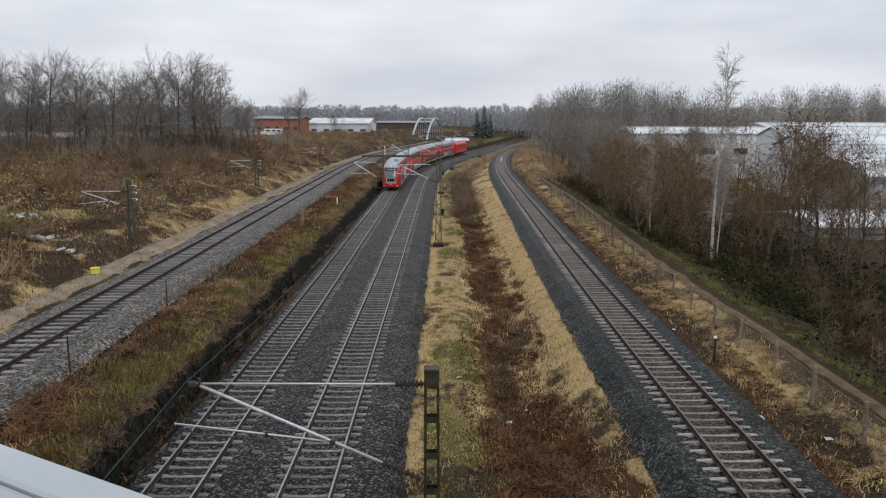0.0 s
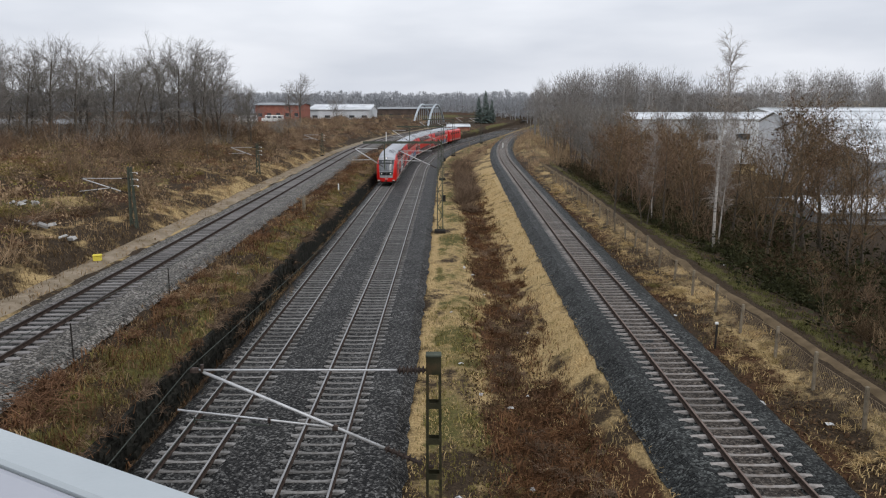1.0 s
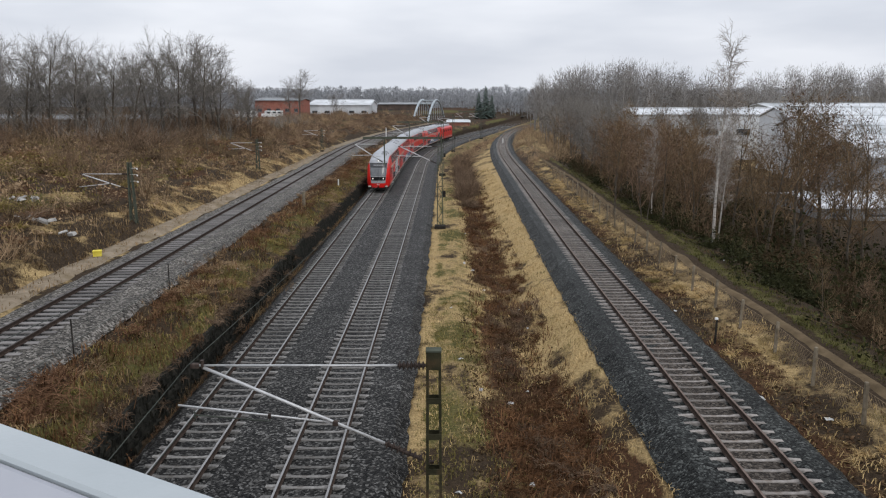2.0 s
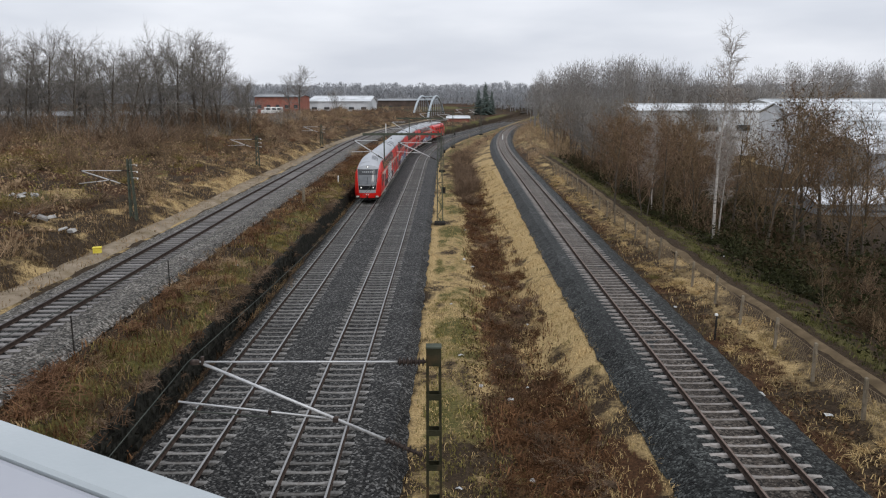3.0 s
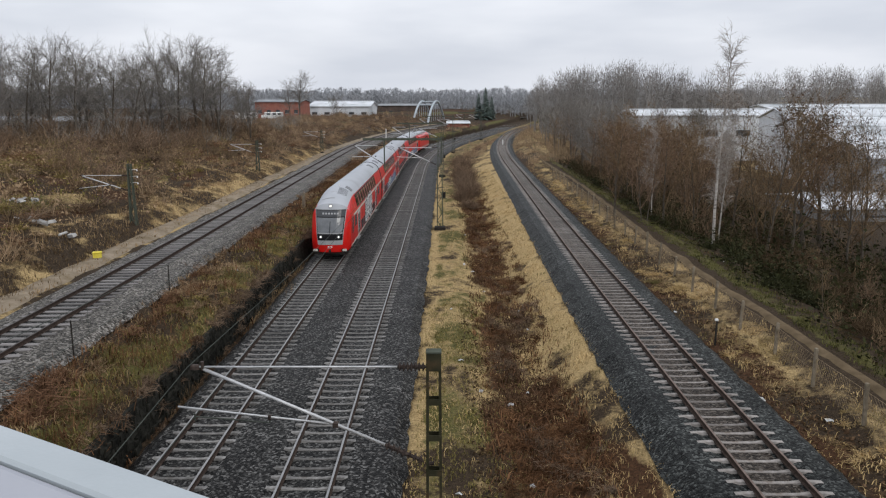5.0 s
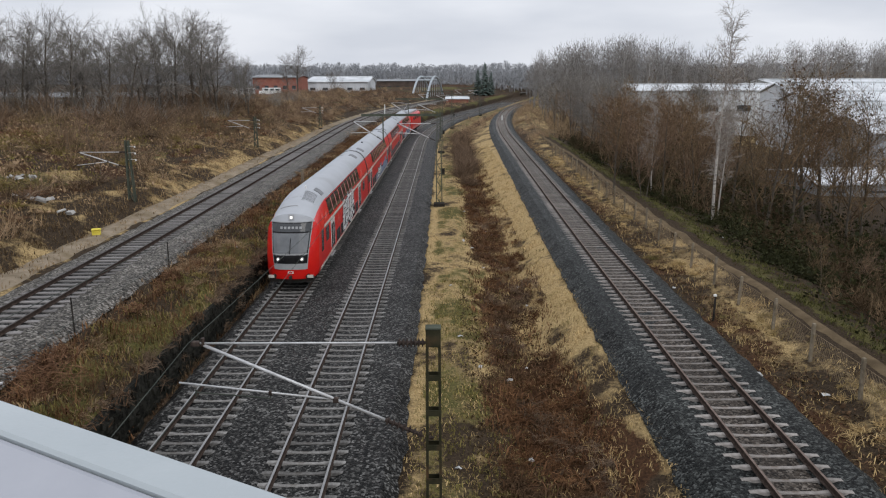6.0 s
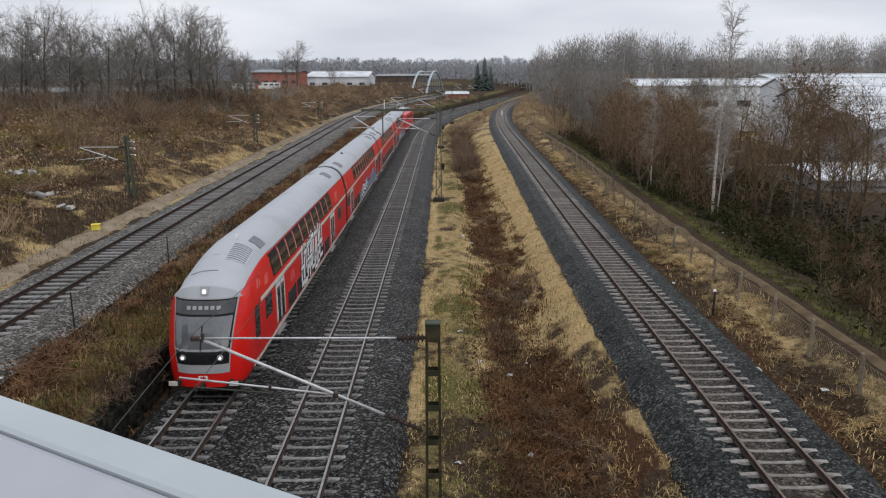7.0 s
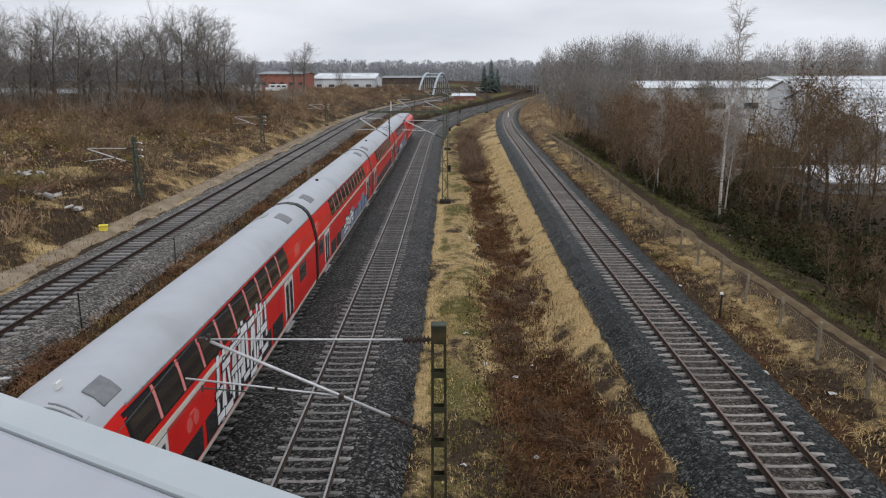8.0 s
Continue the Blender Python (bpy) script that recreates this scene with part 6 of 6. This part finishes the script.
# the far ridges get their haze from the twig colour alone
far_wood("far_wood", "hazy grey wood on the horizon", -420, 520, 620, 2, 19.5, 1.1, 61, M_TWIG_HAZE, w=5)
far_wood("far_wood", "grey leafless wood behind the bend", -170, 150, 420, 1, 14.5, 0.8, 62, M_TWIG_HAZE, w=4)


def crown_wood(name, label, count, x0, x1, y0, y1, zb, skyline, seed, material, wide=3.4, n=560):
    """Bare trees standing close: a trunk, limbs, and a rounded crown of fine twigs that point outwards."""
    g = np.random.RandomState(seed)
    V, F, base = [], [], 0
    for i in range(count):
        x, y = x0 + (x1 - x0) * (i + g.uniform()) / count, g.uniform(y0, y1)
        top = zb + (skyline(x) - zb) * g.uniform(0.80, 1.02)
        R = wide * g.uniform(0.75, 1.25)
        H = (top - zb) * g.uniform(0.30, 0.42)
        c = np.array([x, y, top - H])
        d = g.normal(0, 1, (n, 3))
        d /= np.linalg.norm(d, axis=1)[:, None]
        p = c + d * np.array([R, R, H]) * (g.uniform(0.1, 0.9, n) ** 0.6)[:, None]
        e = d * [0.7, 0.7, 0.5] + g.normal(0, 0.35, (n, 3)) + [0, 0, 0.55]
        e *= g.uniform(0.5, 1.5, n)[:, None]
        w = np.stack([g.normal(0, 0.038, n), g.normal(0, 0.038, n), g.normal(0, 0.02, n)], 1)
        V.append(np.stack([p - w, p + w, p + e], 1).reshape(-1, 3))
        F.append(np.arange(3 * n).reshape(-1, 3) + base)
        base += 3 * n
        for k in range(7):
            tip = c + g.normal(0, 0.5, 3) * [R, R, H * 0.8] if k else c + [0, 0, H * 0.8]
            foot = np.array([x, y, zb]) if k == 0 else np.array([x, y, zb + (c[2] - zb) * g.uniform(0.35, 0.9)])
            r = 0.17 if k == 0 else 0.08
            V.append(np.array([foot + [-r, -r, 0], foot + [r, -r, 0], foot + [0, r, 0], tip]))
            F.append(np.array([[0, 1, 3], [1, 2, 3], [2, 0, 3]]) + base)
            base += 4
    stuff(name, np.concatenate(V), np.concatenate(F), material, label, "wood")


crown_wood("far_wood", "grey-brown leafless wood beside the bend", 150, 30, 104, 228, 268, -2, lambda x: max(13.0, 25.5 - 9 * ((x - 60) / 32) ** 2), 63, M_TWIG_MID_HAZE)
crown_wood("far_wood", "grey-brown leafless wood behind the factory", 170, 92, 225, 255, 290, -2, lambda x: 25.0 - (8 * ((x - 140) / 34) ** 2 if x < 140 else 0.03 * (x - 140)), 64, M_TWIG_MID_HAZE)
far_wood("far_wood", "grey wood behind the left sheds", -260, -40, 330, 3, 13.5, 0.7, 65, M_TWIG_HAZE, w=3.5)
crown_wood("far_wood", "brown leafless copse by the bend", 60, 25, 62, 150, 215, -1, lambda x: 10.5, 66, M_TWIG, 2.4, 420)


# ---- buildings ----
def hall(name, label, x0, x1, y0, y1, z0, eaves, ridge, wall_mat, roof_mat, bays=8, band=None):
    """A long shed with a shallow double-pitch roof, its ridge along x."""
    root = thing(name, pose((x0 + x1) / 2, (y0 + y1) / 2, z0), label, "building", "industrial sheds")
    hx, hy, e, r = (x1 - x0) / 2, (y1 - y0) / 2, eaves - z0, ridge - z0
    part("wall", Shape().box((0, 0, e / 2), (2 * hx, 2 * hy, e)).add([(-hx, -hy, e), (-hx, hy, e), (-hx, 0, r - 0.15), (hx, -hy, e), (hx, hy, e), (hx, 0, r - 0.15)], [(0, 2, 1), (3, 4, 5)]), wall_mat, root)
    for k in (-1, 1):
        s = Shape()
        s.add([(-hx - 0.4, k * (hy + 0.5), e - 0.02), (hx + 0.4, k * (hy + 0.5), e - 0.02), (hx + 0.4, 0, r), (-hx - 0.4, 0, r), (-hx - 0.4, k * (hy + 0.5), e + 0.16), (hx + 0.4, k * (hy + 0.5), e + 0.16), (hx + 0.4, 0, r + 0.18), (-hx - 0.4, 0, r + 0.18)],
              [(0, 1, 2, 3), (7, 6, 5, 4), (0, 4, 5, 1), (1, 5, 6, 2), (3, 7, 4, 0)])
        part("roof", s, roof_mat, root)
    part("ridge_cap", Shape().box((0, 0, r + 0.25), (2 * hx, 0.9, 0.3), bevel=0.1), roof_mat, root)
    w = 2 * hx / bays
    for i in range(bays):
        x = -hx + w * (i + 0.5)
        win = part("window", Shape().box((x, -hy - 0.03, e * 0.62), (w * 0.42, 0.14, e * 0.13)), M_DARKGLASS, root, "dark window strip")
        part("window_frame", Shape().box((x, -hy - 0.06, e * 0.62 - e * 0.075), (w * 0.46, 0.2, 0.12)), M_HALLWALL, win)
        rl = part("rooflight", Shape().add([(x - w * 0.18, -hy * 0.75, e + (r - e) * 0.25 + 0.24), (x + w * 0.18, -hy * 0.75, e + (r - e) * 0.25 + 0.24), (x + w * 0.18, -hy * 0.25, e + (r - e) * 0.75 + 0.24), (x - w * 0.18, -hy * 0.25, e + (r - e) * 0.75 + 0.24),
                                           (x - w * 0.18, -hy * 0.75, e + (r - e) * 0.25), (x + w * 0.18, -hy * 0.75, e + (r - e) * 0.25), (x + w * 0.18, -hy * 0.25, e + (r - e) * 0.75), (x - w * 0.18, -hy * 0.25, e + (r - e) * 0.75)],
                                          [(0, 1, 2, 3), (0, 4, 5, 1), (1, 5, 6, 2), (2, 6, 7, 3), (3, 7, 4, 0)]), roof_mat, root)
    return root


# factory on the right, below the railway's level
for i in range(4):
    hall("factory_hall", "long factory hall with a wide pale sheet roof", 58 + 3 * i, 165, 98 + 14.6 * i, 112 + 14.6 * i, -3.8, 3.2 + 1.35 * i, 5.2 + 1.35 * i, M_HALLWALL if i == 0 else M_HALL, M_HALL, 12)
hall("factory_hall", "flat-fronted white factory hall behind the wood", 44, 112, 172, 184, -3.0, 7.4, 8.6, M_HALL, M_HALL, 9)
hall("factory_hall", "far factory hall with pale roof", 88, 190, 187, 225, -3.0, 7.6, 9.6, M_HALL, M_HALL, 12)
hall("loading_shed", "low loading shed with a pale roof edge", 44, 72, 84, 97, -4.0, -1.6, -0.8, M_HALLWALL, M_HALL, 6)
# sheds on the left
hall("brick_building", "flat red brick building beyond the railway bank", -58, -44, 228, 244, 3.0, 10.6, 11.2, M_BRICK, M_HALLWALL, 5)
hall("storage_hall", "white hall with a low roof", -47, -25.5, 258, 285, 3.0, 9.0, 10.6, M_HALL, M_HALL, 5)
hall("storage_hall", "long brown hall under the hill", -30, -6, 340, 362, 1.5, 8.8, 9.4, M_BROWNHALL, M_HALLWALL, 6)
hall("storage_hall", "grey hall behind the bare trees", -110, -62, 158, 174, 4.0, 6.6, 7.2, M_HALLWALL, M_HALLWALL, 10)
hall("red_depot", "small red and white building beside the bend", 1.6, 9.4, 262, 268, -1.5, 3.0, 3.6, M_BRICK, M_HALL, 3)


def van(x, y, z, label):
    root = thing("van", pose(x, y, z, 0, 0, 8), label, "van", "parked vans")
    part("body_shell", Shape().box((0, 0, 1.25), (5.0, 1.9, 1.7), bevel=0.15), M_WHITE, root)
    part("bonnet", Shape().box((-2.9, 0, 0.85), (1.0, 1.8, 0.9), bevel=0.12), M_WHITE, root)
    for k in (-1.4, 0.2, 1.6):
        part("window", Shape().box((k, -0.95, 1.6), (1.0, 0.06, 0.5)), M_DARKGLASS, root)
    for k in (-1.9, 1.7):
        for s in (-0.85, 0.85):
            part("wheel", Shape().tube((k, s - 0.1, 0.34), (k, s + 0.1, 0.34), 0.34, n=14), M_UNDER, root)


van(-54.5, 206, ground_z(-54.5, 206), "white van parked beyond the bare trees")
van(-47.5, 207, ground_z(-47.5, 207), "white van parked beyond the bare trees")


def arch_bridge():
    root = thing("arch_bridge", pose(-5.5, 300, 0, 0, 0, -11), "pale blue-grey steel tied-arch bridge", "bridge")
    span, rise, z0 = 34.0, 8.4, 2.4
    for sx in (-2.9, 2.9):
        pts = []
        for i in range(19):
            k = i / 18
            pts.append(Vector((sx, -span / 2 + span * k, z0 + rise * 4 * k * (1 - k))))
        s = Shape()
        for a, b in zip(pts, pts[1:]):
            s.tube(a, b, 0.42, n=8, cap=False)
        part("arch_rib", s, M_ARCH, root, "tubular arch rib", True)
        for p in pts[2:-2:2]:
            part("hanger", Shape().tube(p, (p.x, p.y, z0), 0.07, n=5), M_ARCH, root)
    for k in (0.3, 0.42, 0.58, 0.7):
        y, z = -span / 2 + span * k, z0 + rise * 4 * k * (1 - k)
        part("cross_brace", Shape().tube((-2.9, y, z), (2.9, y, z), 0.26, n=6), M_ARCH, root)
    part("deck", Shape().box((0, 0, z0 - 0.5), (7.0, span + 6, 1.0)), M_FOOT, root, "concrete deck")
    for y in (-span / 2, span / 2):
        part("abutment", Shape().box((0, y, -0.8), (8.0, 2.2, 4.2), taper=0.9), M_FOOT, root, "concrete abutment")


arch_bridge()


# ---- fence, posts and litter ----
def fence():
    root = thing("fence", pose(0, 0, 0), "low fence of weathered posts with brown wire mesh", "fence")
    r = random.Random(3)
    ys = [15.0 + 3.4 * i for i in range(26)]
    posts = []
    for y in ys:
        x = x_d(y) + 4.62 + r.uniform(-0.08, 0.08)
        z = ground_z(x, y)
        h = 1.35 + r.uniform(-0.15, 0.15)
        part("post", Shape().box((x, y, z + h / 2 - 0.2), (0.105, 0.105, h + 0.4), Matrix.Rotation(r.uniform(-0.06, 0.06), 3, "Y"), bevel=0.02), M_POST, root)
        posts.append((x, y, z, h))
    for (x, y, z, h), (x2, y2, z2, h2) in zip(posts, posts[1:]):
        s = Shape()
        n = 18
        lo, hi = Vector((x, y, z + 0.02)), Vector((x, y, z + 1.15))
        lo2, hi2 = Vector((x2, y2, z2 + 0.02)), Vector((x2, y2, z2 + 1.15))
        for i in range(n):
            k0, k1 = i / n, min(1, (i + 6) / n)
            k2 = max(0, (i - 6) / n)
            s.tube(lo.lerp(lo2, k0), hi.lerp(hi2, k1), 0.006, n=3, cap=False)
            s.tube(lo.lerp(lo2, k0), hi.lerp(hi2, k2), 0.006, n=3, cap=False)
        s.tube(hi, hi2, 0.008, n=3, cap=False).tube(lo.lerp(hi, 0.5), lo2.lerp(hi2, 0.5), 0.006, n=3, cap=False)
        part("wire_mesh", s, M_MESH, root, "rusty brown wire mesh")


fence()


def small_post(x, y, h, r, label, material, cap=None):
    z = ground_z(x, y)
    root = thing("marker_post", pose(x, y, z), label, "post", "marker posts")
    part("stake", Shape().tube((0, 0, -0.15), (0.02, 0, h), r, r * 0.9, n=8), material, root)
    if cap:
        part("cap", Shape().box((0, 0, h + 0.04), (0.13, 0.09, 0.10), bevel=0.03), cap, root, "pale cap")


small_post(12.0, 30.5, 1.15, 0.05, "dark marker post with a white cap", M_UNDER, M_WHITE)
small_post(-13.1, 33.6, 1.4, 0.03, "thin dark leaning stake on the bank", M_UNDER)
small_post(-13.2, 24.6, 1.5, 0.03, "thin dark stake on the bank", M_UNDER)
small_post(-12.0, 62.0, 1.3, 0.14, "short pale concrete post on the bank", M_POST)
small_post(-11.3, 78.0, 0.8, 0.07, "small white marker on the bank", M_WHITE)
small_post(-13.6, 175.0, 2.6, 0.12, "small white trackside sign post", M_WHITE, M_WHITE)
small_post(14.3, 175.0, 1.6, 0.14, "small white trackside marker", M_WHITE, M_WHITE)


def yellow_box():
    x, y = -20.0, 41.0
    root = thing("yellow_box", pose(x, y, ground_z(x, y), 0, 0, 20), "yellow plastic grit box by the raised track", "box")
    part("bin", Shape().box((0, 0, 0.16), (0.46, 0.32, 0.34), taper=1.0, bevel=0.03), M_YELLOW, root)
    part("lid", Shape().box((0, 0, 0.37), (0.50, 0.36, 0.06), bevel=0.025), M_YELLOW, root, "yellow lid")


yellow_box()


def rubble(x, y, n, seed, size, label):
    """One heap of broken concrete and sheeting."""
    r = random.Random(seed)
    root = thing("rubble_heap", pose(x, y, ground_z(x, y)), label, "rubble", "rubble heaps")
    for i in range(n):
        c = (r.gauss(0, size), r.gauss(0, size * 0.6), 0.1 + abs(r.gauss(0, 0.12)))
        part("slab", Shape().box(c, (r.uniform(0.2, 0.75), r.uniform(0.15, 0.4), r.uniform(0.08, 0.25)), Euler((r.uniform(-0.5, 0.5), r.uniform(-0.5, 0.5), r.uniform(0, 3))).to_matrix(), taper=0.85, bevel=0.02), M_RUBBLE, root)


rubble(-28.2, 48.0, 9, 1, 0.55, "pale broken concrete slabs dumped on the slope")
rubble(-25.0, 43.8, 9, 2, 0.5, "pale broken concrete slabs dumped on the slope")
rubble(-22.8, 42.2, 3, 3, 0.6, "white scraps dumped on the slope")
rubble(-44.5, 97, 20, 4, 2.2, "grey rubble under the bare trees")
rubble(-57, 92, 14, 5, 1.8, "grey rubble under the bare trees")


def litter():
    r = random.Random(9)
    for i in range(34):
        y = 15 + 50 * r.random() ** 1.5
        zone_pick = r.random()
        x = x_c(y) + r.uniform(4.0, 9.5) if zone_pick < 0.5 else x_d(y) + r.uniform(2.4, 9.5) if zone_pick < 0.85 else x_b(y) - r.uniform(2.6, 5.0)
        s = Shape()
        w, h = r.uniform(0.05, 0.16), r.uniform(0.04, 0.10)
        s.add([(-w, -h, 0.0), (0, -h * 0.8, 0.05), (w, -h, 0.02), (w, h, 0.03), (0, h, 0.075), (-w, h * 0.8, 0.01), (0, 0, 0.0)], [(0, 1, 4, 5), (1, 2, 3, 4), (5, 4, 6), (0, 5, 6)])
        ob = part("paper_scrap", s, M_PAPER)
        ob.matrix_world = pose(x, y, ground_z(x, y) + 0.03, r.uniform(-15, 15), r.uniform(-15, 15), r.uniform(0, 360))
        tagged(ob, "crumpled white scrap of litter in the grass", "litter", "litter scraps")


litter()

# ---- tracks, and the stones of the wall ----
CON = sleeper_concrete()
TIM = Shape().box((0, 0, -0.26), (2.6, 0.25, 0.19), bevel=0.012)
track("track_main_left", "railway track with worn rails on pale concrete sleepers", x_b, 0.0, CON, M_CONCRETE, M_RAIL_TOP)
track("track_main_right", "railway track with worn rails on pale concrete sleepers", x_c, 0.0, CON, M_CONCRETE, M_RAIL_TOP)
track("track_right", "single track with rust-brown rails on concrete sleepers", x_d, Z_D, CON, M_CONCRETE_PALE, M_RAIL_DULL)
track("track_left", "raised single track with dark rails on grey sleepers", x_a, Z_A, TIM, M_TIMBER, M_RAIL_DARK)


def wall_stones():
    r = random.Random(14)
    meshes = []
    for i in range(6):
        s = Shape().box((0, 0, 0), (0.12, r.uniform(0.36, 0.62), r.uniform(0.24, 0.33)), bevel=0.0)
        s.v = [(p[0] + r.uniform(-0.03, 0.03), p[1] + r.uniform(-0.04, 0.04), p[2] + r.uniform(-0.03, 0.03)) for p in s.v]
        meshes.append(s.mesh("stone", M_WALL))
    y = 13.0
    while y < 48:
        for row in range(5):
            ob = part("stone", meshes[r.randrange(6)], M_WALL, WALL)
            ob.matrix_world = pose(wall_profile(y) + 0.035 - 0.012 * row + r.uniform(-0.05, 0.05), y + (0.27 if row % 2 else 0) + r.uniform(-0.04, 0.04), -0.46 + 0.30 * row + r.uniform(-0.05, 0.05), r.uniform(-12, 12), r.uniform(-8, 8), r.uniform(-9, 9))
        y += 0.54


wall_stones()
motions()
